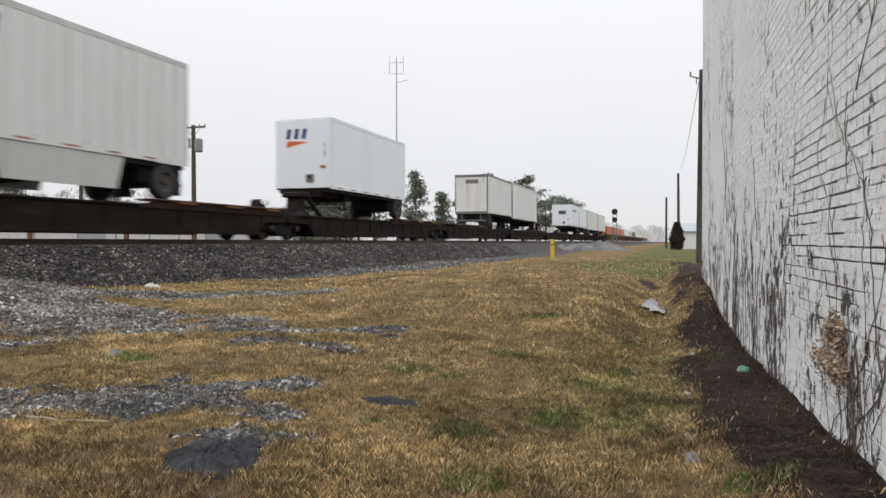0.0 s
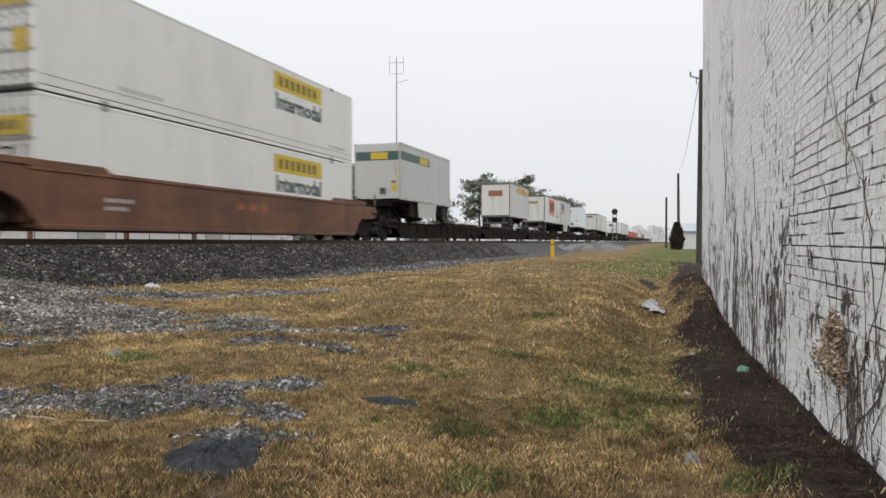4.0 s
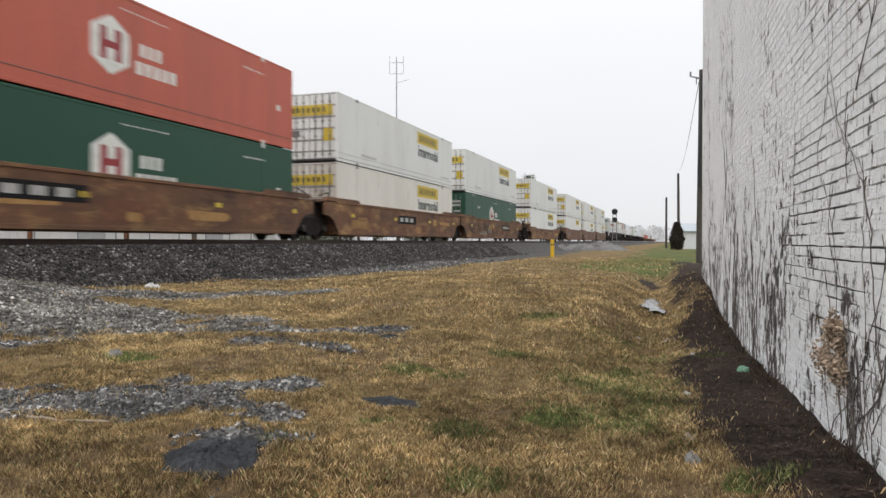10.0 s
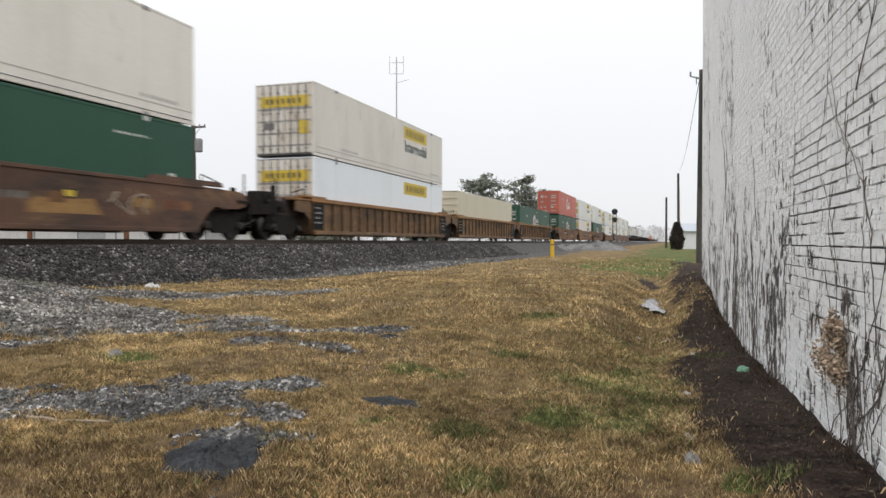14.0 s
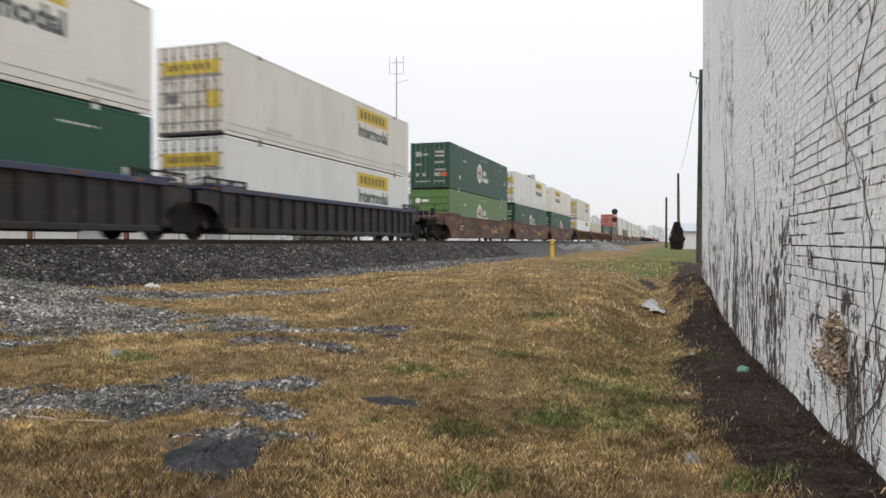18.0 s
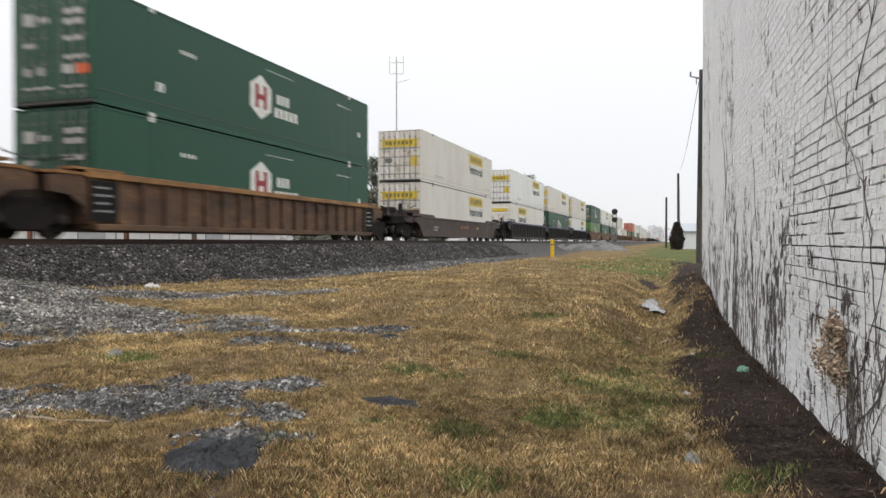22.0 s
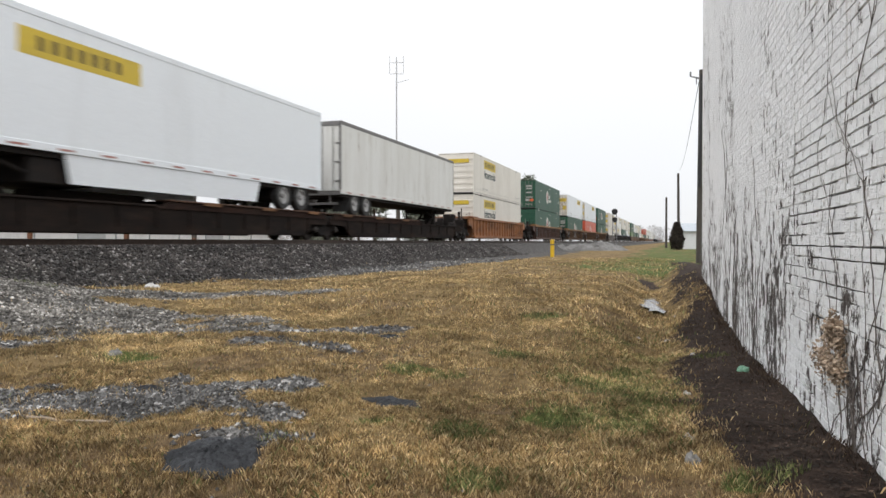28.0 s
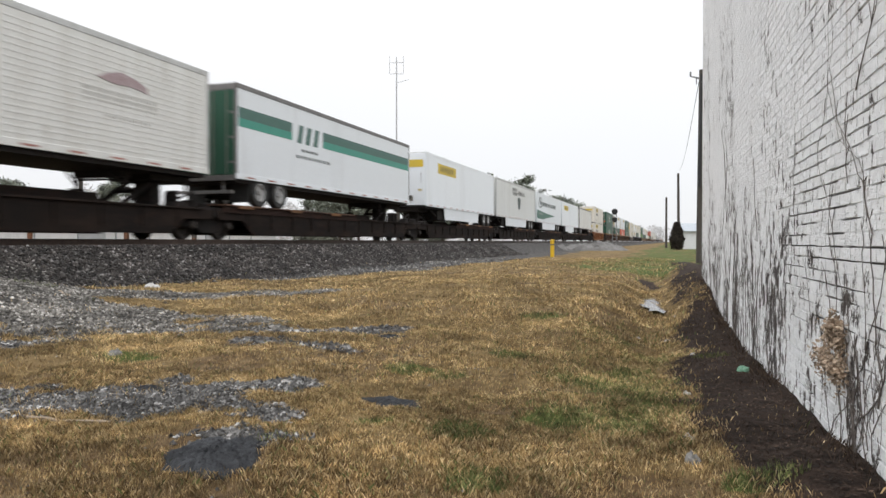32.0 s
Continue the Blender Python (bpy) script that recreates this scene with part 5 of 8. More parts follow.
# ---- the white painted brick building beside the lawn ----
def wall_material(name, mortar=False):
    """Old white paint, flaking to dark brick and soot in places and in upright streaks."""
    m = bpy.data.materials.new(name)
    m.use_nodes = True
    n, l = m.node_tree.nodes, m.node_tree.links
    b = n["Principled BSDF"]
    co = n.new("ShaderNodeTexCoord")
    geo = n.new("ShaderNodeNewGeometry")

    def tex(scale, stretch=(1, 1, 1), detail=8, rough=0.7):
        mp = n.new("ShaderNodeMapping"); mp.inputs["Scale"].default_value = stretch
        l.new(geo.outputs["Position"], mp.inputs[0])
        t = n.new("ShaderNodeTexNoise")
        t.inputs["Scale"].default_value, t.inputs["Detail"].default_value, t.inputs["Roughness"].default_value = scale, detail, rough
        l.new(mp.outputs[0], t.inputs["Vector"])
        return t

    def rng(src, a, c, lo=0.0, hi=1.0):
        r = n.new("ShaderNodeMapRange")
        for k, v in zip((1, 2, 3, 4), (a, c, lo, hi)):
            r.inputs[k].default_value = v
        l.new(src, r.inputs[0])
        return r.outputs[0]

    def mix(fac, a, c, blend="MIX"):
        x = n.new("ShaderNodeMix"); x.data_type = "RGBA"; x.blend_type = blend
        if isinstance(fac, float):
            x.inputs[0].default_value = fac
        else:
            l.new(fac, x.inputs[0])
        for k, v in ((6, a), (7, c)):
            if isinstance(v, tuple):
                x.inputs[k].default_value = (*v, 1)
            else:
                l.new(v, x.inputs[k])
        return x.outputs[2]

    def maths(op, a, c):
        x = n.new("ShaderNodeMath"); x.operation = op
        for k, v in ((0, a), (1, c)):
            if isinstance(v, float):
                x.inputs[k].default_value = v
            else:
                l.new(v, x.inputs[k])
        return x.outputs[0]

    place = n.new("ShaderNodeSeparateXYZ")
    l.new(geo.outputs["Position"], place.inputs[0])
    along, up = place.outputs[1], place.outputs[2]
    # where the vine has torn the paint: low on the far half of the wall
    torn = maths("MULTIPLY", rng(along, 5.2, 7.0), rng(up, 2.6, 0.7))
    torn = maths("MULTIPLY", torn, rng(along, 15.0, 11.5, 0.35, 1.0))
    patches = tex(1.1, (1, 1, 0.35), 3, 0.5)
    torn = maths("MULTIPLY", torn, rng(patches.outputs[0], 0.40, 0.60, 0.55, 1.15))
    # flakes and rootlets thicken towards the ground, the shadow there worked into their colour
    torn = maths("MAXIMUM", torn, maths("MULTIPLY", rng(up, 1.2, 0.15), 0.62))
    cloud = tex(1.6)
    col = mix(rng(cloud.outputs[0], 0.35, 0.7), (0.82, 0.83, 0.84), (0.73, 0.74, 0.75))
    streak = tex(7.0, (1, 1, 0.10), 8, 0.75)
    col = mix(rng(streak.outputs[0], 0.58, 0.72), col, (0.56, 0.55, 0.53))
    cluster = tex(0.9, (1, 1, 0.6), 4, 0.6)
    flake = tex(9.0, (1, 1, 0.62), 7, 0.78)
    add = n.new("ShaderNodeMath"); add.operation = "MULTIPLY_ADD"; add.inputs[1].default_value = 0.6
    l.new(cluster.outputs[0], add.inputs[0]); l.new(flake.outputs[0], add.inputs[2])
    worn = maths("ADD", add.outputs[0], maths("MULTIPLY", torn, 0.105))
    worn = maths("SUBTRACT", worn, maths("MULTIPLY", maths("MULTIPLY", rng(along, 6.0, 8.0), rng(up, 1.6, 2.4)), 0.03))
    col = mix(rng(worn, 0.884, 0.904), col, (0.40, 0.39, 0.38))
    col = mix(rng(worn, 0.904, 0.922), col, (0.050, 0.043, 0.040))
    # matted rootlets in upright bands
    root = tex(2.4, (1, 1, 0.22), 6, 0.72)
    grain = tex(26.0, (1, 1, 0.45), 5, 0.8)
    mat = maths("ADD", root.outputs[0], maths("MULTIPLY", grain.outputs[0], 0.42))
    mat = maths("ADD", mat, maths("MULTIPLY", torn, 0.17))
    rust = tex(1.7, (1, 1, 0.5), 3, 0.5)
    stain = mix(rng(rust.outputs[0], 0.54, 0.64), (0.060, 0.052, 0.047), (0.105, 0.055, 0.042))
    col = mix(maths("MULTIPLY", rng(mat, 0.925, 0.965), rng(torn, 0.08, 0.4)), col, stain)
    speck = tex(40.0, (1, 1, 0.8), 5, 0.7)
    col = mix(rng(speck.outputs[0], 0.62, 0.66), col, (0.24, 0.22, 0.21))
    if mortar:
        hollow = n.new("ShaderNodeAttribute"); hollow.attribute_name = "hollow"
        col = mix(rng(hollow.outputs["Fac"], 0.30, 0.75), col, (0.085, 0.080, 0.076))
    l.new(col, b.inputs["Base Color"])
    b.inputs["Roughness"].default_value = 0.75
    b.inputs["Specular IOR Level"].default_value = 0.3
    bp = n.new("ShaderNodeBump"); bp.inputs["Strength"].default_value = 0.9; bp.inputs["Distance"].default_value = 0.020
    lumps = tex(13.0, (1, 1, 1.2), 6, 0.65)
    relief = n.new("ShaderNodeMath"); relief.operation = "MULTIPLY_ADD"; relief.inputs[1].default_value = 1.5
    l.new(lumps.outputs[0], relief.inputs[0]); l.new(maths("MULTIPLY", worn, -0.9), relief.inputs[2])
    l.new(relief.outputs[0], bp.inputs["Height"]); l.new(bp.outputs[0], b.inputs["Normal"])
    return m


M["wall_paint"] = wall_material("flaking_white_wall_paint")
M["wall_joint"] = wall_material("dark_gapped_mortar_joints", True)
M["roof_tar"] = surface("grey_roof_felt", (0.10, 0.10, 0.10), None, None, 2, 40, 0.9, bump=0.2)
WALL_H = 7.2
WALL_M = pose(WALL_X0, 0, 0, 0, 0, WALL_TURN)


def white_building():
    b = empty("wall_brick")
    b.matrix_basis = WALL_M
    part("wall_core", box_bm(0.0135, 0.36, -5.0, WALL_Y - 0.02, -0.5, WALL_H), "wall_joint", b)
    part("wall_far_end", box_bm(0.36, 14.0, WALL_Y - 0.36, WALL_Y - 0.02, -0.5, WALL_H), "wall_paint", b)
    part("wall_near_end", box_bm(0.36, 14.0, -5.0, -4.64, -0.5, WALL_H), "wall_paint", b)
    part("wall_back", box_bm(13.64, 14.0, -4.64, WALL_Y - 0.36, -0.5, WALL_H), "wall_paint", b)
    part("roof", box_bm(0.36, 13.64, -4.64, WALL_Y - 0.36, WALL_H - 0.5, WALL_H - 0.3), "roof_tar", b)
    part("coping", box_bm(-0.04, 0.42, -5.0, WALL_Y + 0.02, WALL_H, WALL_H + 0.1, 0.02), "wall_paint", b)
    return tagged(b, "white-painted brick wall with flaking paint and dead vines", "wall", kind="structure")


BUILDING = white_building()

# ---- the track ----
track_bm = bmesh.new()
for sx in (-1, 1):
    x = TX + sx * 0.755
    for x0, x1, z0, z1 in ((-0.07, 0.07, -0.175, -0.15), (-0.012, 0.012, -0.15, -0.04), (-0.037, 0.037, -0.04, 0.0)):
        bx(track_bm, x + x0, x + x1, -80, 1500, RAIL + z0, RAIL + z1)
tagged(part("rails", track_bm, "rail_steel"), "pair of worn steel rails on wooden ties", "rail track", kind="structure")
tie0 = None
for k in range(190):
    y = -12 + k * 0.53
    m = pose(TX, y, RAIL - 0.175)
    if tie0 is None:
        ties = empty("ties")
        tagged(ties, "dark creosoted wooden railway ties in ballast", "railway ties", kind="structure")
        tie0 = part("tie", box_bm(-1.3, 1.3, -0.115, 0.115, -0.17, 0.0, 0.01), "tie_wood", ties)
        tie0.matrix_basis = m
    else:
        share("tie", tie0, ties, m)


# ---- the train ----
PROTO = {}


def again(key, make):
    """The first of a kind is built, later ones are copies on the same meshes."""
    if key not in PROTO:
        PROTO[key] = make()
        return PROTO[key]
    return copy_thing(PROTO[key], Matrix())


def box_load(kind):
    """kind: paint letter, then marks."""
    specs = {
        "J": ("white", "doors", 1, "yellow", "white freight container with yellow name panel and grey lettering"),
        "K": ("cream", "doors", 1, "yellow", "cream freight container with yellow name panel and grey lettering"),
        "Y": ("white", "doors", 0, "yellow", "white freight container with a yellow name panel"),
        "C": ("cold_white", "doors", 0, "yellow", "bright white freight container with a yellow name panel"),
        "N": ("cream", "ribs", 1, "yellow", "cream freight container with ribbed end and yellow panel"),
        "G": ("green", "doors", 0, "badge", "dark green freight container with white hexagonal badge"),
        "g": ("green", "ribs", 0, "badge", "dark green freight container with badge and ribbed end"),
        "L": ("lime", "ribs", 0, "badge", "mid-green freight container with badge and ribbed end"),
        "R": ("orange_red", "ribs", 0, "badge", "orange-red freight container with white badge"),
        "D": ("dull_red", "doors", 0, "badge", "faded red freight container with white hexagonal badge"),
        "T": ("tan", "ribs", 0, "", "plain tan freight container"),
        "W": ("cold_white", "ribs", 0, "", "plain white freight container"),
        "B": ("dull_red", "ribs", 0, "", "plain red freight container"),
    }
    p, e, panel, mark, label = specs[kind]
    return container("freight_container", p, e, panel, mark, label)


CARS = {
    "brown": ("smooth", "rust_brown", None, None, "red-brown smooth-sided well car"),
    "tan": ("smooth", "rust_tan", None, None, "low tan and rust weathered smooth-sided well car"),
    "tantag": ("smooth", "rust_tan", None, None, "tan weathered well car with sprayed graffiti loops"),
    "tanmid": ("smooth", "rust_tan", None, None, "tan and rust well car with black name plate"),
    "tanend": ("smooth", "rust_tan", None, None, "patchy tan and rust smooth-sided well car"),
    "ribtan": ("ribs", "rib_tan", "tan_chord", None, "brown-tan ribbed well car with rust"),
    "graf": ("smooth", "graf_brown", None, None, "old brown smooth-sided well car with graffiti patches"),
    "blue": ("ribs", "black_car", "blue_chord", None, "black ribbed well car with blue-grey top chord"),
    "dark": ("smooth", "dark_brown_car", None, None, "dark brown smooth-sided well car"),
    "ribdark": ("ribs", "rib_dark", "tan_chord", None, "dark brown ribbed well car with worn tan chord"),
    "ribred": ("ribs", "rib_red", "tan_chord", None, "red-brown ribbed well car"),
    "riborange": ("ribs", "rib_orange", None, None, "orange-brown ribbed well car"),
}
# middle of the unit at 0 s, car, front end, rear end, lower load, upper load
UNITS = [
    (-60.15, "brown", "coupler", "truck", "J", "J"), (-79.8, "brown", "open", "truck", "J", "J"), (-99.0, "brown", "open", "coupler", "Y", "J"),
    (-122.9, "tan", "coupler", "coupler", "J", "J"),
    (-146.2, "tantag", "coupler", "truck", "G", "J"), (-165.4, "tanmid", "open", "truck", "K", "J"), (-185.2, "tanend", "open", "coupler", "G", "D"),
    (-208.4, "ribtan", "coupler", "truck", "G", ""), (-227.9, "ribtan", "open", "truck", "T", ""), (-247.4, "ribtan", "open", "coupler", "C", "K"),
    (-270.8, "graf", "coupler", "truck", "G", "N"), (-290.3, "graf", "open", "truck", "G", "J"), (-309.7, "graf", "open", "coupler", "L", "G"),
    (-333.1, "blue", "coupler", "truck", "J", "K"), (-352.5, "blue", "open", "truck", "G", "K"), (-371.8, "blue", "open", "coupler", "N", "J"),
    (-394.9, "dark", "coupler", "coupler", "K", "K"),
    (-418.3, "ribdark", "coupler", "truck", "G", "G"), (-437.7, "ribdark", "open", "truck", "R", "C"), (-457.4, "ribdark", "open", "coupler", "G", "C"),
    (-480.6, "ribred", "coupler", "coupler", "g", "G"), (-504.0, "riborange", "coupler", "coupler", "N", "N"),
    (161.0, "ribtan", "coupler", "truck", "B", ""), (180.5, "ribtan", "open", "truck", "B", ""), (200.0, "ribtan", "open", "coupler", "R", ""),
    (223.0, "ribred", "coupler", "truck", "W", ""), (242.5, "ribred", "open", "truck", "T", ""), (262.0, "ribred", "open", "coupler", "g", ""),
    (285.0, "ribtan", "coupler", "truck", "W", ""), (304.5, "ribtan", "open", "truck", "W", ""), (324.0, "ribtan", "open", "coupler", "C", ""),
    (347.0, "brown", "coupler", "truck", "J", ""), (366.5, "brown", "open", "truck", "W", ""), (386.0, "brown", "open", "coupler", "J", ""),
]
for mid, car, front, rear, low, up in UNITS:
    style, paint, chord, base, label = CARS[car]
    on_train(again(("car", car, front, rear), lambda: well_car(style, paint, front, rear, label, chord, base, {"dark": 1.28, "tan": 1.24}.get(car, 1.55), {"tan": None, "tantag": 3.6, "tanmid": -0.1, "tanend": -2.9}.get(car, 0.35), car == "tantag")), mid)
    on_train(again(("box", low), lambda: box_load(low)), mid, 0.34)
    if up:
        on_train(again(("box", up), lambda: box_load(up)), mid, 0.34 + CH)

# platforms of the trailer-carrying cars: joints between them, and the stand of each (end, place on the train)
PLATFORMS = (
    ((149, 131, 113, 94.5, 76, 58, 40, 22.5, 5, -14, -31, -48.2), ((1, 147.4), (1, 129.5), (-1, 98.6), (-1, 78), (-1, 61.6), (1, 56.6), (-1, 25.3), (-1, 9.1), (1, 3.2), (1, -15.0), (-1, -45.4))),
    ((-514.8, -534, -551.5, -568.5, -586, -603.5, -621.5, -639), ((1, -517.8), (-1, -549.4), (-1, -566.4), (-1, -583.9), (-1, -600.8), (1, -605.8), (1, -623.0))),
)
for joints, stands in PLATFORMS:
    for k in range(len(joints) - 1):
        a, b2 = joints[k + 1], joints[k]
        f = "truck" if k == 0 else "open"
        half = round((b2 - a) / 2 - 0.15, 2)
        g, hs = stands[k]
        hy = round(hs - (a + b2) / 2, 2)
        far = a < -500
        span = ((0.9 * g if far else 2.5 * g if g > 0 else -1.65 * g), -g * (half - (0.2 if far or g < 0 else 2.8)))
        on_train(again(("flat", half, f, g, hy), lambda: flat_car("dark flat car platform with rusty raised wheel deck", g, hy, f, "truck", half, span, far)), (a + b2) / 2)


W1 = 1.295 - 0.012      # face of a trailer's side


def three_letter_mark(t, y, z, k, parent_face="side", wx=W1):
    """Navy bars over an orange wedge, in place of a company's mark."""
    if parent_face == "side":
        for j in range(3):
            bm = plate(bmesh.new(), [(y + j * 0.62 * k, z), (y + (j * 0.62 + 0.42) * k, z), (y + (j * 0.62 + 0.54) * k, z + 0.75 * k), (y + (j * 0.62 + 0.12) * k, z + 0.75 * k)], wx, wx + 0.026)
            part("mark_letter", bm, "blue_ink", t)
        part("mark_wedge", plate(bmesh.new(), [(y, z - 0.5 * k), (y + 1.7 * k, z - 0.16 * k), (y + 0.1 * k, z - 0.12 * k)], wx, wx + 0.026), "orange_ink", t)
    else:
        for j in range(3):
            x = wx + j * 0.36 * k
            bm = bmesh.new()
            v = [bm.verts.new((x + dx * k, y - 0.026, z + dz * k)) for dx, dz in ((0, 0), (0.2, 0), (0.28, 0.42), (0.08, 0.42))]
            bm.faces.new(v)
            bmesh.ops.solidify(bm, geom=bm.faces[:], thickness=0.005)
            part("mark_letter", bm, "blue_ink", t)
        bm = bmesh.new()
        bm.faces.new([bm.verts.new((wx + dx * k, y - 0.026, z + dz * k)) for dx, dz in ((0, -0.36), (1.05, -0.14), (0.08, -0.08))])
        bmesh.ops.solidify(bm, geom=bm.faces[:], thickness=0.005)
        part("mark_wedge", bm, "orange_ink", t)


def put_trailer(t, s0, s1):
    on_train(t, (s0 + s1) / 2 + (-0.1 if s0 < -500 else 0.0), DECK)


t = trailer("ribbed", 8.9, 1, True, "white ribbed short trailer with navy and orange mark", ribs=16, skirt=True)
three_letter_mark(t, -3.6, 2.75, 1.1, wx=W1 + 0.022)
three_letter_mark(t, -4.45, 3.1, 1.0, "end", -0.6)
put_trailer(t, 7.95, 16.9)
t = trailer("cold_white", 8.4, 1, True, "smooth white short trailer with navy and orange mark")
three_letter_mark(t, -4.2, 3.1, 1.0, "end", -0.8)
put_trailer(t, 26.0, 34.2)
t = trailer("ribbed", 8.3, 1, False, "white short trailer with dark frame and oval mark", trim="grey_trim", rollup=True)
part("oval_mark", box_bm(-0.45, 0.55, -4.16, -4.15, 3.25, 3.55, 0.004), "grey_trim", t)
put_trailer(t, 51.7, 59.9)
t = trailer("ribbed", 11.4, 1, True, "pale grey trailer with plain sides")
put_trailer(t, 60.4, 71.9)
t = trailer("cold_white", 8.5, 1, True, "white short trailer with dark blue marks")
part("side_marking", bars(bmesh.new(), W1, -2.5, 1.5, 3.0, 3.3, 6, 0.7), "blue_ink", t)["kind"] = "stuff"
part("nose_mark", box_bm(-0.4, 0.6, -4.28, -4.27, 2.6, 3.1), "grey_ink", t)
put_trailer(t, 97.5, 106.0)
put_trailer(trailer("cold_white", 8.5, 1, False, "plain white short trailer"), 107.0, 115.5)
put_trailer(trailer("old_white", 15.5, 2, False, "dull grey long trailer"), 117.0, 132.5)
put_trailer(trailer("ribbed", 14.5, 2, False, "pale long trailer with doors"), 134.0, 148.5)

t = trailer("ribbed", 8.1, 1, False, "white short trailer with large orange sign and roll-up door", trim="grey_trim", rollup=True)
sign = part("orange_sign", plate(bmesh.new(), [(-0.95, 2.02), (2.55, 2.02), (2.85, 3.62), (-1.1, 3.62)], W1, W1 + 0.005), "orange_ink", t, "orange trapezoid sign with dark bars")
for k in range(6):
    part("sign_letter", box_bm(W1 + 0.005, W1 + 0.008, -0.72 + k * 0.56, -0.34 + k * 0.56, 2.35, 3.28), "dark_ink", sign)
part("slogan_marking", bars(bmesh.new(), W1, -1.0, 2.7, 1.78, 1.9, 13, 0.6), "grey_ink", t)["kind"] = "stuff"
ds = part("door_sign", box_bm(-0.55, 0.55, -4.06, -4.055, 2.98, 3.28), "faded_yellow", t)
for k in range(6):
    part("sign_letter", box_bm(-0.48 + k * 0.17, -0.37 + k * 0.17, -4.064, -4.06, 3.05, 3.22), "olive_ink", ds)
put_trailer(t, -3.4, 4.7)
t = trailer("ribbed", 8.3, 1, False, "white ribbed short trailer with orange door sign", ribs=15, trim="grey_trim", rollup=True)
part("door_sign", plate(bmesh.new(), [(0, 0), (0, 0.5), (0.004, 0.5), (0.004, 0)], -0.6, 0.65), "faded_red", t).matrix_basis = pose(0, -4.16, 2.75)
for y0, y1, c in ((-1.6, -0.9, "faded_yellow"), (-0.9, 0.75, "yellow"), (0.9, 2.0, "strip_orange"), (2.25, 3.9, "yellow")):
    part("side_strip", box_bm(W1 + 0.041, W1 + 0.045, y0, y1, 3.22, 3.68), c, t)
put_trailer(t, -20.7, -12.3)
t = trailer("dull_grey", 8.45, 1, True, "light grey short trailer with slate stripe and yellow marks", skirt=True)
part("side_stripe", box_bm(W1, W1 + 0.004, -4.15, 0.35, 3.08, 3.52), "slate", t)
part("nose_stripe", box_bm(-1.2, 1.2, -4.255, -4.245, 3.05, 3.5), "slate", t)
part("notice_plate", box_bm(0.82, 1.12, -4.255, -4.245, 1.45, 1.78), "yellow", t)
part("marker_lamp_strip", box_bm(1.04, 1.10, -4.257, -4.245, 1.95, 2.75), "yellow", t)
part("stripe_mark", plate(bmesh.new(), [(-1.4, 3.13), (0.0, 3.13), (0.2, 3.48), (-1.2, 3.48)], W1 + 0.004, W1 + 0.008), "yellow", t)
part("nose_mark", box_bm(-0.35, 0.6, -4.26, -4.255, 3.1, 3.45), "yellow", t)
put_trailer(t, -46.3, -37.9)

t = trailer("old_white", 16.15, 2, False, "stained grey-white long trailer with dark top rail", trim="grey_trim")
put_trailer(t, -532.9, -516.7)


def yellow_panel_trailer(s0, s1):
    t = trailer("cold_white", 15.9, 2, True, "bright white long trailer with yellow name panel", skirt=True)
    p = part("side_panel", box_bm(W1, W1 + 0.004, -5.8, -2.1, 2.9, 3.5), "yellow", t)
    part("panel_lettering", bars(bmesh.new(), W1 + 0.004, -5.3, -2.6, 3.05, 3.36, 7, 0.5), "olive_ink", p)
    part("nose_panel_mark", box_bm(-1.05, 1.12, -7.985, -7.98, 3.08, 3.5), "yellow", t)
    put_trailer(t, s0, s1)


yellow_panel_trailer(-550.5, -534.6)
t = trailer("cold_white", 16.2, 2, True, "white refrigerated trailer with green wedge and grey ring", skirt=True, hrib=True, refrigerated=True)
ring = bmesh.new()
for k in range(28):
    a0, a1 = k * 2 * math.pi / 28, (k + 1) * 2 * math.pi / 28
    plate(ring, [(-6.1 + 0.95 * math.cos(a0), 2.95 + 0.58 * math.sin(a0)), (-6.1 + 0.95 * math.cos(a1), 2.95 + 0.58 * math.sin(a1)), (-6.1 + 0.82 * math.cos(a1), 2.95 + 0.48 * math.sin(a1)), (-6.1 + 0.82 * math.cos(a0), 2.95 + 0.48 * math.sin(a0))], W1 + 0.001, W1 + 0.02)
part("ring_mark", ring, "grey_ink", t)
rb = bmesh.new()
for k, (y, z) in enumerate(((-6.6, 2.98), (-6.15, 2.8), (-5.75, 2.62))):
    bx(rb, W1 + 0.001, W1 + 0.02, y, y + 0.1, z - 0.05, z + 0.33)
    bx(rb, W1 + 0.001, W1 + 0.02, y + 0.1, y + 0.42, z + 0.24, z + 0.33)
    bx(rb, W1 + 0.001, W1 + 0.02, y + 0.1, y + 0.32, z + 0.06, z + 0.14)
part("ring_letters", rb, "grey_ink", t)
part("name_marking", bars(bars(bars(bmesh.new(), W1 + 0.011, -4.85, -1.75, 2.64, 3.06, 6, 0.62), W1 + 0.011, -1.3, 0.5, 2.64, 3.06, 4, 0.62), W1 + 0.011, 0.95, 4.15, 2.64, 3.06, 7, 0.62), "grey_ink", t)["kind"] = "stuff"
part("green_wedge", plate(bmesh.new(), [(-7.95, 1.28), (-4.4, 1.22), (-2.4, 1.42), (3.5, 1.80), (-2.2, 1.92), (-7.95, 2.14)], W1 + 0.001, W1 + 0.02), "deep_green", t)
part("wedge_marking", bars(bmesh.new(), W1 + 0.02, -7.1, -4.6, 1.72, 1.82, 9, 0.7), "pale_line", t)["kind"] = "stuff"
put_trailer(t, -567.6, -551.4)
t = trailer("ribbed", 16.55, 2, True, "off-white refrigerated trailer with grey shield mark", skirt=True, hrib=True, refrigerated=True)
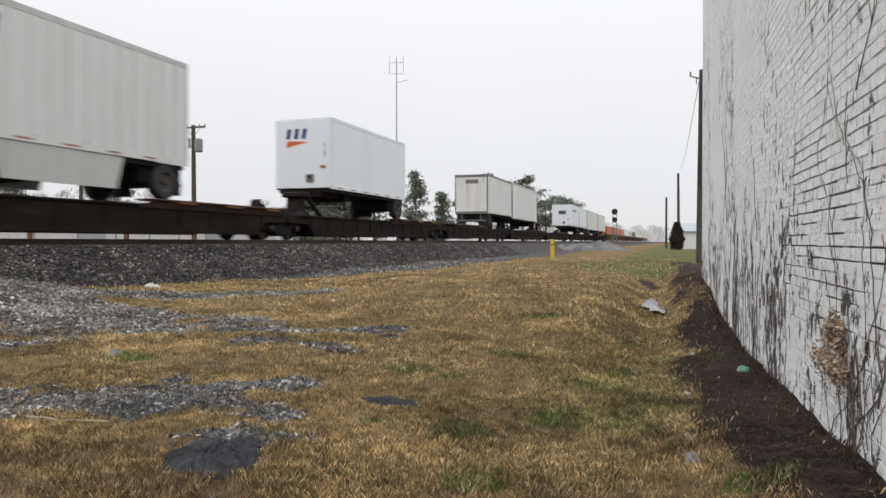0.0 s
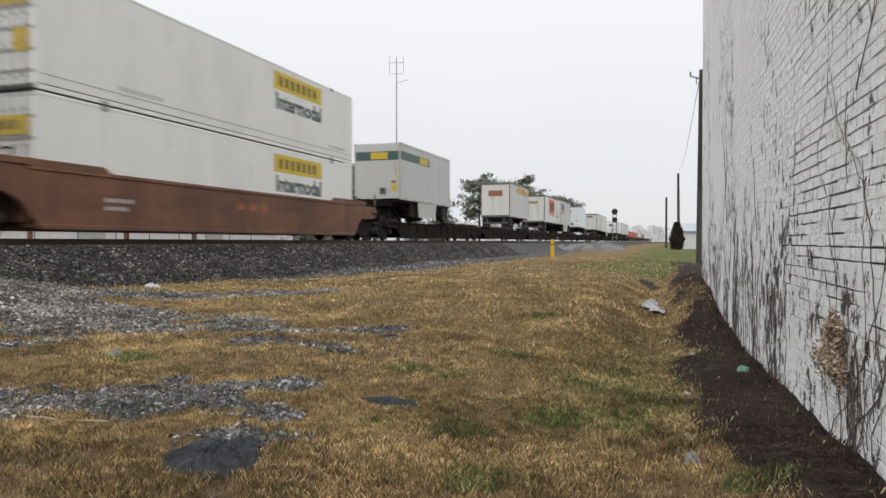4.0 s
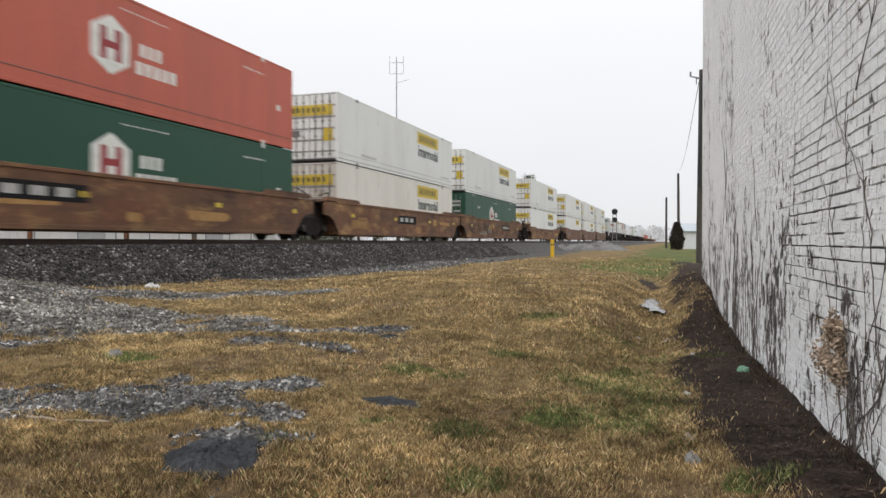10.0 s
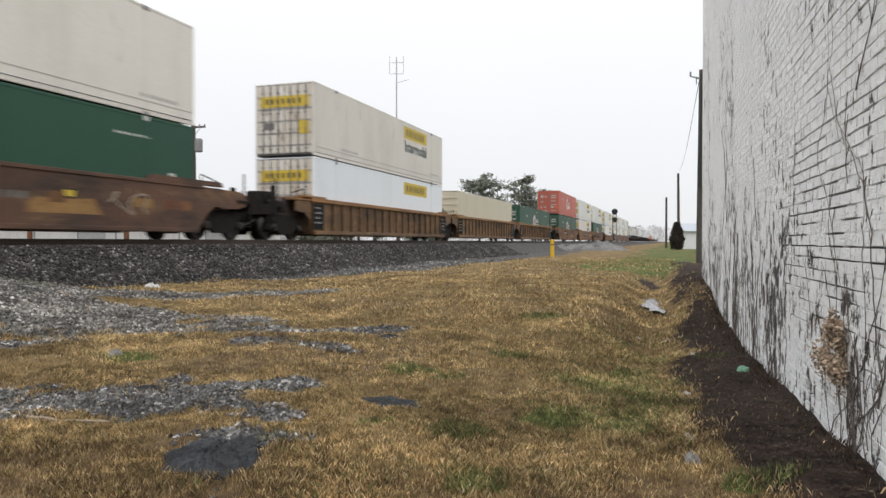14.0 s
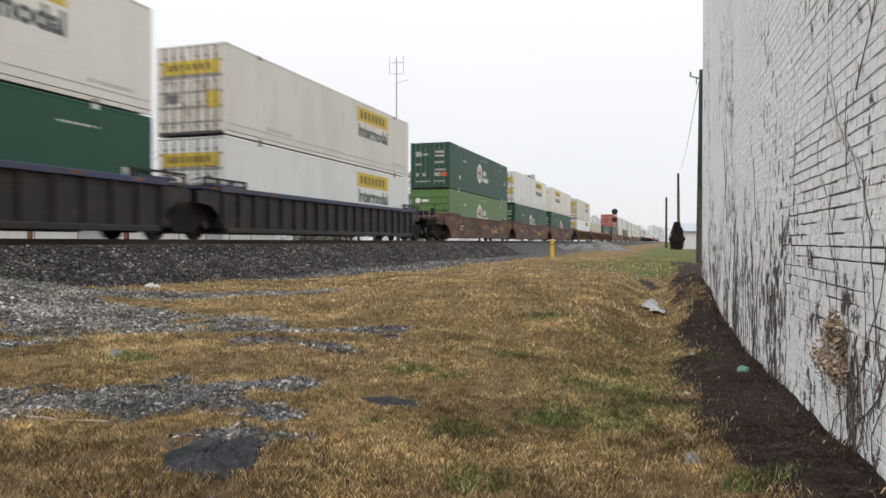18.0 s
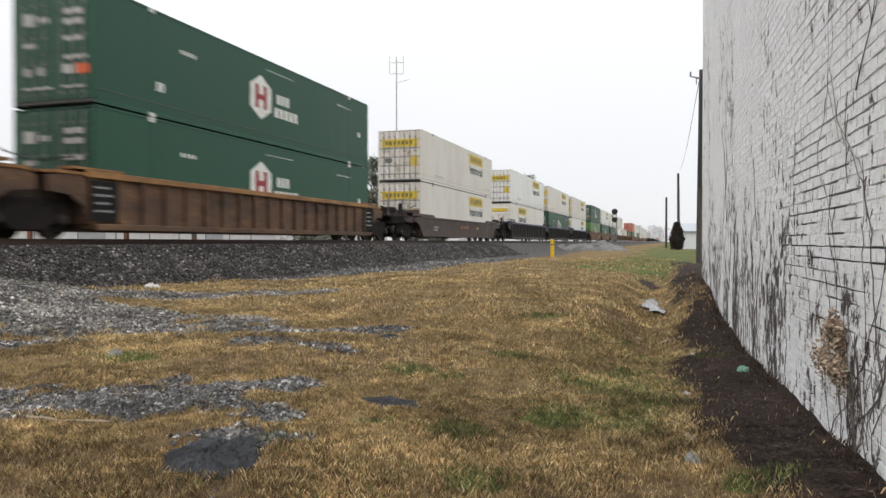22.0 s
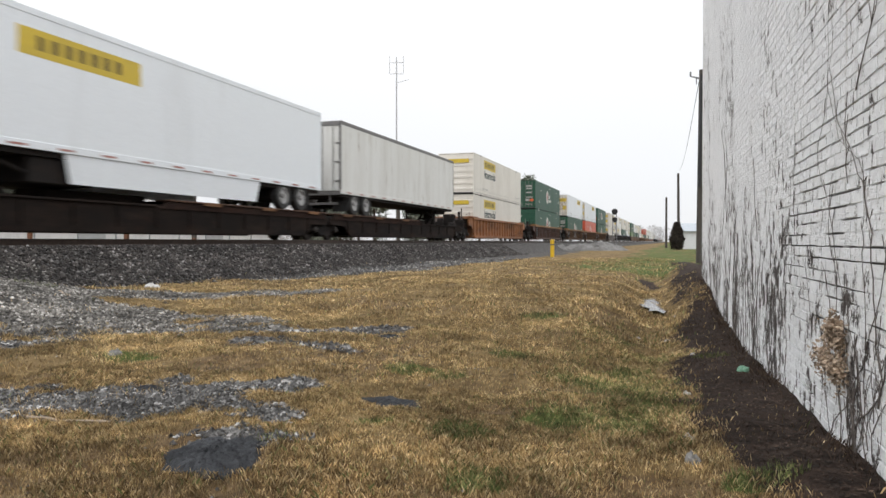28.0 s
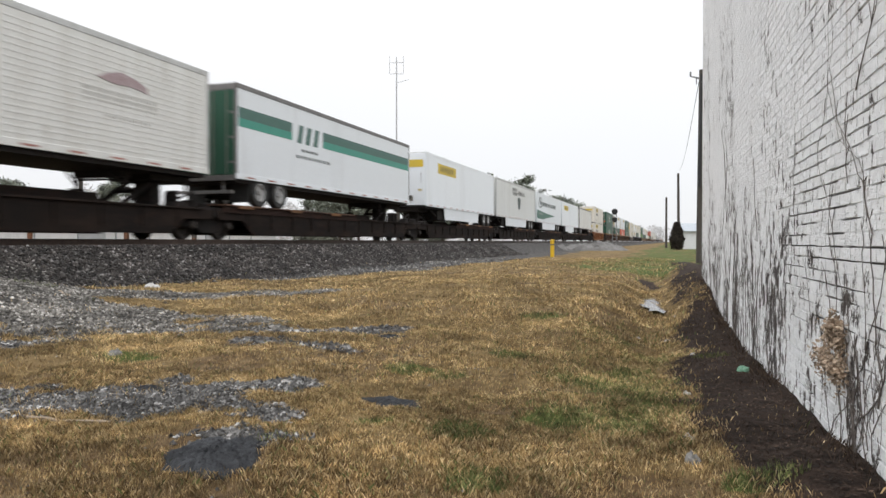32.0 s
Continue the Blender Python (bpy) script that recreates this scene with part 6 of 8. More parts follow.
part("shield_mark", plate(bmesh.new(), [(-0.15, 2.72), (0.0, 2.0), (0.4, 1.68), (0.9, 1.85), (1.15, 2.68), (0.5, 2.84)], W1 + 0.001, W1 + 0.02), "grey_ink", t)
part("name_marking", bars(bars(bmesh.new(), W1 + 0.011, -2.3, -0.35, 3.28, 3.55, 5, 0.7), W1 + 0.011, -2.2, -0.4, 2.92, 3.2, 6, 0.6), "soft_ink", t)["kind"] = "stuff"
lettering("side_lettering", "INTERMODAL", 0.50, "soft_ink", t, on_side(W1 + 0.012, -0.10, 3.02), 0.015)
put_trailer(t, -585.25, -568.6)
yellow_panel_trailer(-601.9, -586.1)
t = trailer("cold_white", 15.7, 2, False, "white long trailer with broad teal stripe", trim="grey_trim", door_paint="green")
for y0, y1 in ((-7.7, -4.3), (-1.9, 7.7)):
    part("teal_stripe", box_bm(W1, W1 + 0.004, y0, y1, 2.56, 2.84), "teal", t)
    part("dark_stripe", box_bm(W1, W1 + 0.004, y0, y1, 2.84, 3.2), "slate_green", t)
for k in range(3):
    y = -3.95 + k * 0.62
    part("stripe_letter", plate(bmesh.new(), [(y, 2.52), (y + 0.34, 2.52), (y + 0.52, 3.2), (y + 0.18, 3.2)], W1, W1 + 0.004), "slate_green", t)
part("name_marking", bars(bars(bmesh.new(), W1, -3.6, -2.3, 2.22, 2.32, 6, 0.7), W1, -4.0, -1.2, 1.95, 2.07, 9, 0.6), "grey_ink", t)["kind"] = "stuff"
put_trailer(t, -620.3, -604.7)
t = trailer("old_white", 16.2, 2, False, "stained white ribbed long trailer with faded red mark", hrib=True)
part("faded_mark", plate(bmesh.new(), [(3.75, 2.86), (4.3, 2.78), (4.9, 2.82), (5.5, 2.74), (5.45, 2.90), (5.0, 3.05), (4.5, 3.12), (4.1, 3.02)], W1 + 0.001, W1 + 0.02), "faded_ink", t)
part("name_marking", bars(bars(bmesh.new(), W1 + 0.001, 3.35, 5.9, 2.25, 2.62, 10, 0.6), W1 + 0.001, 4.0, 5.6, 1.86, 1.98, 9, 0.6), "pale_line", t)["kind"] = "stuff"
put_trailer(t, -638.0, -621.7)
# ---- small helpers for loose stuff ----
def soup(name, verts, faces_per, nv, material, label, category, kind="stuff", parent=None):
    """One mesh of many alike small pieces: verts (N, nv, 3), the faces of one piece as tuples."""
    n = len(verts)
    me = bpy.data.meshes.new(name)
    me.vertices.add(n * nv)
    me.vertices.foreach_set("co", np.asarray(verts, np.float32).ravel())
    base = np.arange(n)[:, None] * nv
    size = sum(len(f) for f in faces_per)
    flat = np.concatenate([np.array(f) for f in faces_per])
    loops = (base + flat[None, :]).ravel()
    lens = np.tile(np.array([len(f) for f in faces_per]), n)
    me.loops.add(n * size)
    me.loops.foreach_set("vertex_index", loops)
    me.polygons.add(len(lens))
    me.polygons.foreach_set("loop_start", np.concatenate([[0], np.cumsum(lens)[:-1]]))
    me.polygons.foreach_set("loop_total", lens)
    me.update(calc_edges=True)
    me.polygons.foreach_set("use_smooth", np.zeros(len(lens), bool))
    me.materials.append(M[material])
    ob = new(name, me)
    if parent is not None:
        ob.parent = parent
        ob["kind"] = kind
        return ob
    return tagged(ob, label, category, kind=kind)


def island(name, stops, rough=0.9, spec=0.2):
    """Colours that differ from piece to piece of a joined mesh."""
    m = bpy.data.materials.new(name)
    m.use_nodes = True
    n, l = m.node_tree.nodes, m.node_tree.links
    b = n["Principled BSDF"]
    g = n.new("ShaderNodeNewGeometry")
    r = n.new("ShaderNodeValToRGB")
    for k, (p, c) in enumerate(stops):
        e = r.color_ramp.elements[k] if k < 2 else r.color_ramp.elements.new(p)
        e.position, e.color = p, (*c, 1)
    t = n.new("ShaderNodeTexNoise"); t.inputs["Scale"].default_value = 1.1; t.inputs["Detail"].default_value = 5
    l.new(g.outputs["Position"], t.inputs["Vector"])
    f = n.new("ShaderNodeMapRange"); f.inputs[1].default_value, f.inputs[2].default_value, f.inputs[3].default_value, f.inputs[4].default_value = 0.36, 0.64, 0.55, 1.30
    l.new(t.outputs[0], f.inputs[0])
    t2 = n.new("ShaderNodeTexNoise"); t2.inputs["Scale"].default_value = 10.0; t2.inputs["Detail"].default_value = 4
    l.new(g.outputs["Position"], t2.inputs["Vector"])
    f2 = n.new("ShaderNodeMapRange"); f2.inputs[1].default_value, f2.inputs[2].default_value, f2.inputs[3].default_value, f2.inputs[4].default_value = 0.36, 0.66, 0.58, 1.40
    l.new(t2.outputs[0], f2.inputs[0])
    ff = n.new("ShaderNodeMath"); ff.operation = "MULTIPLY"
    l.new(f.outputs[0], ff.inputs[0]); l.new(f2.outputs[0], ff.inputs[1])
    x = n.new("ShaderNodeMix"); x.data_type = "RGBA"; x.blend_type = "MULTIPLY"; x.inputs[0].default_value = 1
    l.new(g.outputs["Random Per Island"], r.inputs[0])
    l.new(r.outputs[0], x.inputs[6]); l.new(ff.outputs[0], x.inputs[7])
    l.new(x.outputs[2], b.inputs["Base Color"])
    b.inputs["Roughness"].default_value = rough
    b.inputs["Specular IOR Level"].default_value = spec
    return m


M["straw"] = island("dry_grass_blades", [(0.0, (0.105, 0.062, 0.028)), (1.0, (0.82, 0.665, 0.405)), (0.35, (0.345, 0.240, 0.112)), (0.72, (0.57, 0.42, 0.215))])
M["thatch"] = island("brown_dead_grass_blades", [(0.0, (0.055, 0.032, 0.016)), (1.0, (0.46, 0.33, 0.18)), (0.4, (0.165, 0.105, 0.052)), (0.8, (0.29, 0.20, 0.10))])
M["blade_green"] = island("green_grass_blades", [(0.0, (0.07, 0.088, 0.032)), (1.0, (0.34, 0.34, 0.15)), (0.6, (0.155, 0.185, 0.066))])
M["stone"] = island("grey_ballast_stones", [(0.0, (0.013, 0.0115, 0.0105)), (1.0, (0.27, 0.255, 0.245)), (0.5, (0.039, 0.033, 0.030)), (0.88, (0.080, 0.070, 0.065))], 0.8, 0.3)
M["pale_stone"] = island("pale_gravel_stones", [(0.0, (0.020, 0.018, 0.017)), (1.0, (0.42, 0.41, 0.395)), (0.5, (0.082, 0.078, 0.075)), (0.85, (0.17, 0.165, 0.158))], 0.7, 0.35)
M["drive_stone"] = island("dusty_pale_drive_stones", [(0.0, (0.050, 0.046, 0.041)), (1.0, (0.46, 0.44, 0.41)), (0.45, (0.135, 0.126, 0.114)), (0.85, (0.235, 0.222, 0.203))], 0.85, 0.2)
M["litter"] = island("dead_leaf_litter", [(0.0, (0.010, 0.007, 0.0055)), (1.0, (0.105, 0.070, 0.050)), (0.7, (0.034, 0.0225, 0.0165))])
M["bark"] = surface("grey_brown_bark", (0.075, 0.060, 0.048), (0.11, 0.09, 0.075), None, 6, 40, 0.9, bump=0.3, stretch=(1, 1, 0.2))
M["vine"] = surface("dead_vine_stems", (0.095, 0.080, 0.072), (0.15, 0.13, 0.115), (0.055, 0.040, 0.033), 12, 60, 0.9, bump=0.2)
# needle greens lightened and greyed: haze put into the colour
M["hazy_needles"] = island("haze_paled_needles", [(0.0, (0.11, 0.125, 0.10)), (1.0, (0.27, 0.29, 0.24)), (0.5, (0.175, 0.195, 0.158))])
# twigs much paler than bark, standing in for distance haze
M["hazy_twigs"] = island("haze_paled_bare_twigs", [(0.0, (0.34, 0.33, 0.33)), (1.0, (0.50, 0.49, 0.49)), (0.5, (0.42, 0.41, 0.41))])
M["cedar"] = island("dark_cedar_foliage", [(0.0, (0.030, 0.026, 0.022)), (1.0, (0.075, 0.060, 0.048)), (0.5, (0.048, 0.040, 0.034))])
M["dead_leaf"] = island("tan_dead_vine_leaves", [(0.0, (0.30, 0.22, 0.155)), (1.0, (0.58, 0.47, 0.36)), (0.5, (0.42, 0.32, 0.235))])

rng = np.random.default_rng(7)


def scatter(n, x0, x1, y0, y1, weight):
    """n points in a rectangle, kept by a weight between 0 and 1."""
    px, py = rng.uniform(x0, x1, n), rng.uniform(y0, y1, n)
    keep = rng.uniform(0, 1, n) < weight(px, py)
    return px[keep], py[keep]


def blades(px, py, hmin, hmax, width):
    n = len(px)
    z = land(px, py)
    a = rng.uniform(0, 2 * np.pi, n)
    h = rng.uniform(hmin, hmax, n)
    w = width * rng.uniform(0.6, 1.4, n)
    lean = rng.uniform(0.1, 0.9, n) * h
    b = rng.uniform(0, 2 * np.pi, n)
    v = np.zeros((n, 4, 3))
    dx, dy = np.cos(a) * w / 2, np.sin(a) * w / 2
    v[:, 0] = np.stack([px - dx, py - dy, z - 0.005], -1)
    v[:, 1] = np.stack([px + dx, py + dy, z - 0.005], -1)
    mx, my = np.cos(b) * lean, np.sin(b) * lean
    v[:, 2] = np.stack([px + mx * 0.45 + dx * 0.6, py + my * 0.45 + dy * 0.6, z + h * 0.65], -1)
    v[:, 3] = np.stack([px + mx, py + my, z + h], -1)
    return v


def clumps(x, y):
    """Uneven growth of the grass, 0 to 1."""
    return np.clip(0.52 + 0.55 * fractal(x * 2.1 + 5, y * 2.1, 4, 61) + 0.35 * fractal(x * 9.0, y * 9.0, 2, 63), 0, 1)


def off_asphalt(x, y):
    return sstep(-0.12, 0.2, 0.25 * fractal(x * 6, y * 6, 2, 71) - blob(x, y, -2.14, 2.97, 0.23, 0.35, 37)) * sstep(-0.15, 0.35, 0.4 * fractal(x * 6, y * 6, 2, 73) - blob(x, y, -1.82, 4.47, 0.2, 0.17, -15))


def lawn_weight(x, y):
    inside = x < WALL_X0 - math.tan(radians(WALL_TURN)) * y - 0.05
    return inside * (1 - 0.955 * gravel_mask(x, y)) * (1 - 0.992 * dirt_mask(x, y)) * (0.18 + 0.82 * clumps(x, y)) * off_asphalt(x, y)


dry, dead, green = [], [], []
for n, x0, x1, y0, y1, hm, hx, w in ((600000, -5.0, 0.9, 1.7, 5.0, 0.008, 0.032, 0.0024), (330000, -8.5, 0.9, 5.0, 9.5, 0.010, 0.034, 0.0045), (150000, -11.0, 0.8, 9.5, 18.0, 0.015, 0.045, 0.011), (50000, -11.0, 0.8, 18.0, 40.0, 0.015, 0.05, 0.02), (60000, -9.0, 0.9, -6.0, 1.7, 0.015, 0.05, 0.006), (30000, -9.0, -5.0, 1.7, 5.0, 0.015, 0.05, 0.006)):
    px, py = scatter(n, x0, x1, y0, y1, lawn_weight)
    u = rng.uniform(0, 1, len(px))
    gm = 0.03 + 0.40 * green_mask(px, py)
    g = u < gm
    br = ~g & (u < gm + 0.10 + 0.36 * brown_mask(px, py))
    st = ~g & ~br
    tall = 0.55 + 0.95 * clumps(px, py)
    dry.append(blades(px[st], py[st], hm, hx * tall[st], w))
    dead.append(blades(px[br], py[br], hm * 0.7, hx * 0.8 * tall[br], w * 1.1))
    green.append(blades(px[g], py[g], hm * 1.3, hx * 1.25 * tall[g], w * 1.1))
px, py = scatter(60000, -5.0, 0.8, 2.0, 6.0, lambda x, y: lawn_weight(x, y) * np.clip(0.2 + 0.9 * fractal(x * 2.6, y * 2.6, 3, 67), 0, 1))
stalks = blades(px, py, 0.018, 0.048, 0.0026)
stalks[:, 2:, :2] = stalks[:, :2, :2].mean(1, keepdims=True) + 0.35 * (stalks[:, 2:, :2] - stalks[:, :2, :2].mean(1, keepdims=True))     # stand upright
dry.append(stalks)
soup("dry_grass", np.concatenate(dry), ((0, 1, 2), (0, 2, 3)), 4, "straw", "short dry straw-coloured lawn grass", "grass")
soup("dead_grass", np.concatenate(dead), ((0, 1, 2), (0, 2, 3)), 4, "thatch", "matted brown dead lawn grass", "grass")
soup("green_grass", np.concatenate(green), ((0, 1, 2), (0, 2, 3)), 4, "blade_green", "patches of short green lawn grass", "grass")

# leaf litter and twigs on the soil by the wall
def by_wall(x, y):
    return x < WALL_X0 - math.tan(radians(WALL_TURN)) * y - 0.015


def flakes(px, py, rmin, rmax, lift):
    """Flat curled leaves lying about."""
    n = len(px)
    z = land(px, py) + rng.uniform(0.001, lift, n)
    a = rng.uniform(0, 2 * np.pi, n)
    ln, wd = rng.uniform(rmin, rmax, n), rng.uniform(rmin, rmax, n) * 0.5
    v = np.zeros((n, 4, 3))
    for q, (u, t) in enumerate(((-1, 0), (0, -1), (1, 0), (0, 1))):
        v[:, q] = np.stack([px + u * ln * np.cos(a) - t * wd * np.sin(a), py + u * ln * np.sin(a) + t * wd * np.cos(a), z + rng.uniform(-0.3, 0.6, n) * rmin], -1)
    return v


M["dead_weed"] = island("brown_dead_weeds", [(0.0, (0.030, 0.020, 0.015)), (1.0, (0.115, 0.082, 0.058)), (0.5, (0.060, 0.041, 0.030))])
px, py = scatter(90000, -1.2, 0.9, 2.4, 18.0, lambda x, y: dirt_mask(x, y) * by_wall(x, y) * np.clip(0.55 + 0.6 * fractal(x * 4, y * 3, 3, 81), 0.05, 1))
soup("leaf_litter", flakes(px, py, 0.006, 0.019, 0.010), ((0, 1, 2), (0, 2, 3)), 4, "litter", "dead brown leaves and twigs on damp soil", "leaf litter")
weeds = []
for n, y0, y1, hm, hx, w, k in ((9000, 2.6, 5.5, 0.005, 0.022, 0.0020, 0.0), (15000, 4.5, 19.0, 0.015, 0.06, 0.006, 1.0)):
    px, py = scatter(n, -2.0, 0.9, y0, y1, lambda x, y: dirt_mask(x, y) * by_wall(x, y) * (1 - k + k * sstep(4.5, 9.0, y)) * np.clip(0.3 + 1.1 * fractal(x * 2.2, y * 1.6, 4, 83), 0, 1))
    weeds.append(blades(px, py, hm, hx, w))
# a fringe of dead stems against the foot of the wall
py = rng.uniform(2.7, 15.5, 3200)
px = WALL_X0 - math.tan(radians(WALL_TURN)) * py - 0.02 - np.abs(rng.normal(0, 0.06, 3200))
keep = rng.uniform(0, 1, 3200) < np.clip(0.45 + 0.9 * fractal(py * 1.5, py * 0 + 2, 4, 85), 0.05, 1)
weeds.append(blades(px[keep], py[keep], 0.015, 0.06 + 0.03 * sstep(5, 9, py[keep]), 0.003))
soup("dead_weeds", np.concatenate(weeds), ((0, 1, 2), (0, 2, 3)), 4, "dead_weed", "low brown dead weeds along the wall", "weeds")
OCTA = np.array([(1, 0, 0), (-1, 0, 0), (0, 1, 0), (0, -1, 0), (0, 0, 1), (0, 0, -1)], float)
OCTA_F = ((0, 2, 4), (2, 1, 4), (1, 3, 4), (3, 0, 4), (2, 0, 5), (1, 2, 5), (3, 1, 5), (0, 3, 5))


def stones(px, py, rmin, rmax, sink=0.3):
    n = len(px)
    r = rng.uniform(rmin, rmax, n)
    v = OCTA[None] * r[:, None, None] * rng.uniform(0.6, 1.25, (n, 6, 1)) + rng.normal(0, 0.22, (n, 6, 3)) * r[:, None, None]
    v[:, :, 2] *= 0.75
    a = rng.uniform(0, 2 * np.pi, n)
    c, s2 = np.cos(a)[:, None], np.sin(a)[:, None]
    x = v[:, :, 0] * c - v[:, :, 1] * s2
    y = v[:, :, 0] * s2 + v[:, :, 1] * c
    v[:, :, 0], v[:, :, 1] = x + px[:, None], y + py[:, None]
    v[:, :, 2] += (land(px, py) + r * (0.5 - sink))[:, None]
    return v


px, py = scatter(60000, TX + 1.7, TX + 4.5, 4.0, 52.0, lambda x, y: gravel_mask(x, y) * np.clip(1.15 - y / 60, 0.2, 1))
soup("ballast", stones(px, py, 0.025, 0.055), OCTA_F, 6, "stone", "dark grey crushed-stone track ballast", "ballast")
def loose(x, y):
    return band_mask(GRAVEL_BANDS, x, y) * (1 - drive_mask(x, y)) * np.clip(0.75 + 0.7 * fractal(x * 3, y * 3, 3, 91), 0.15, 1)


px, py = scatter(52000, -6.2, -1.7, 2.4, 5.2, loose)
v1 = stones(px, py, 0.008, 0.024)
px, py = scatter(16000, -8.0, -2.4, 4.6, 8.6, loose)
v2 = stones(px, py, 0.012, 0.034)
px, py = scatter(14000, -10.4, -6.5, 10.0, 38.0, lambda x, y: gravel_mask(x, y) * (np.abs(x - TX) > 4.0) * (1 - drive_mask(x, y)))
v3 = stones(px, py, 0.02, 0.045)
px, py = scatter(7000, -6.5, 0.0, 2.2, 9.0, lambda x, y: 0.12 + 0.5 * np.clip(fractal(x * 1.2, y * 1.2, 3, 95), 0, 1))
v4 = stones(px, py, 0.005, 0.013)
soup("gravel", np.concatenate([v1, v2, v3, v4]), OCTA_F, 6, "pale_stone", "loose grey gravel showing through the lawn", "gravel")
px, py = scatter(90000, -11.8, -4.0, 5.0, 13.6, lambda x, y: drive_mask(x, y) * (np.abs(x - TX) > 2.6) * np.clip(0.8 + 0.6 * fractal(x * 2, y * 2, 3, 93), 0.2, 1))
soup("drive_gravel", stones(px, py, 0.010, 0.032), OCTA_F, 6, "drive_stone", "dusty pale gravel of an old drive", "gravel")

# bigger green tufts
def tuft(x, y, r, n, hmin=0.025, hmax=0.07):
    a, q = rng.uniform(0, 2 * np.pi, n), r * np.sqrt(rng.uniform(0, 1, n))
    soup("grass_tuft", blades(x + np.cos(a) * q, y + np.sin(a) * q * 0.8, hmin, hmax, 0.005), ((0, 1, 2), (0, 2, 3)), 4, "blade_green", "small tuft of green weeds in the dry lawn", "grass tuft", kind="stuff")["group"] = "tufts of weeds"


for x, y, r, n in ((-2.17, 5.72, 0.16, 420), (-4.80, 5.32, 0.15, 220), (-1.13, 3.82, 0.13, 300), (-0.83, 3.00, 0.10, 260), (-1.66, 3.79, 0.06, 120), (-1.47, 6.76, 0.16, 220), (-0.71, 5.85, 0.20, 320), (-0.41, 6.12, 0.16, 240), (-0.63, 4.35, 0.16, 260), (-0.25, 4.15, 0.14, 240), (0.38, 7.87, 0.14, 200), (-0.10, 6.64, 0.15, 200), (0.36, 3.36, 0.10, 150), (0.47, 3.44, 0.08, 120), (-9.6, 8.6, 0.3, 300), (-10.9, 9.6, 0.5, 500), (-10.2, 9.1, 0.35, 300), (-1.75, 5.5, 0.12, 120), (-2.02, 3.30, 0.10, 110)):
    tuft(x, y, r * 1.35, n, 0.012, 0.042)


def lump(name, x, y, rx, ry, h, material, label, category, turn=0.0, rings=9, seg=36, rough=0.35, seed=1):
    """A flat, broken-edged lump lying on the ground."""
    bm = bmesh.new()
    prev = None
    for i in range(rings + 1):
        f = i / rings
        ring = []
        for k in range(seg if i else 1):
            a = k * 2 * math.pi / seg
            e = 1 + rough * noise.noise(Vector((math.cos(a) * 1.6 + seed, math.sin(a) * 1.6, seed)))+ 0.12 * noise.noise(Vector((math.cos(a) * 6 + seed, math.sin(a) * 6, 2)))
            px, py = f * rx * e * math.cos(a), f * ry * e * math.sin(a)
            c, s2 = math.cos(radians(turn)), math.sin(radians(turn))
            qx, qy = x + px * c - py * s2, y + px * s2 + py * c
            z = height(qx, qy) + h * (1 - f ** 3) * (0.75 + 0.5 * noise.noise(Vector((px / rx * 2.2, py / ry * 2.2, seed)))) + 0.45 * h * noise.noise(Vector((px / rx * 8, py / ry * 8, seed))) + 0.35 * h * (1 - f) * noise.noise(Vector((px * 60, py * 60, seed))) - (0.03 if i == rings else 0)
            ring.append(bm.verts.new((qx, qy, z)))
        if prev:
            for k in range(seg):
                if len(prev) == 1:
                    bm.faces.new((prev[0], ring[k], ring[(k + 1) % seg]))
                else:
                    bm.faces.new((prev[k], ring[k], ring[(k + 1) % seg], prev[(k + 1) % seg]))
        prev = ring
    return tagged(part(name, bm, material), label, category)


M["asphalt"] = surface("weathered_grey_asphalt", (0.032, 0.034, 0.038), (0.070, 0.073, 0.080), (0.011, 0.012, 0.014), 7, 130, 0.8, bump=1.0, amount=0.5, spots=0.42, spec=0.2)
M["puddle"] = surface("ditch_water", (0.07, 0.07, 0.072), (0.03, 0.027, 0.024), None, 6, 60, 0.16, bump=0.25, spec=0.9, amount=0.7)
M["pale_rock"] = surface("pale_limestone", (0.24, 0.235, 0.225), (0.17, 0.165, 0.155), None, 10, 60, 0.85, bump=0.4)
M["plastic_white"] = surface("crumpled_white_plastic", (0.50, 0.49, 0.48), (0.36, 0.35, 0.34), None, 10, 60, 0.4, bump=0.2)
M["plastic_green"] = surface("green_plastic", (0.13, 0.28, 0.19), (0.17, 0.33, 0.23), None, 10, 60, 0.4, bump=0.2)
M["stick"] = surface("dry_stick_wood", (0.30, 0.235, 0.17), (0.2, 0.15, 0.1), None, 10, 60, 0.85, bump=0.3)
lump("asphalt_lump", -2.14, 2.97, 0.26, 0.40, 0.055, "asphalt", "flat broken slab of grey asphalt in the grass", "asphalt lump", 37, seed=3, rings=22, seg=72, rough=0.3)
lump("asphalt_lump", -1.82, 4.47, 0.20, 0.17, 0.02, "asphalt", "thin grey-black asphalt patch in the grass", "asphalt lump", -15, seed=8, rings=14, seg=48, rough=0.6)
lump("asphalt_lump", -3.78, 4.40, 0.13, 0.09, 0.035, "asphalt", "small black asphalt piece on gravel", "asphalt lump", 0, seed=5)
lump("asphalt_lump", -3.0, 7.35, 0.2, 0.12, 0.03, "asphalt", "small black asphalt piece on gravel", "asphalt lump", 0, seed=6)
lump("rock", 0.09, 3.58, 0.045, 0.035, 0.05, "pale_rock", "small pale rock on the soil by the wall", "rock", seed=2, rings=5, seg=14)
lump("rock", -4.95, 5.35, 0.09, 0.06, 0.06, "pale_rock", "small pale rock at the gravel edge", "rock", seed=4, rings=5, seg=14)
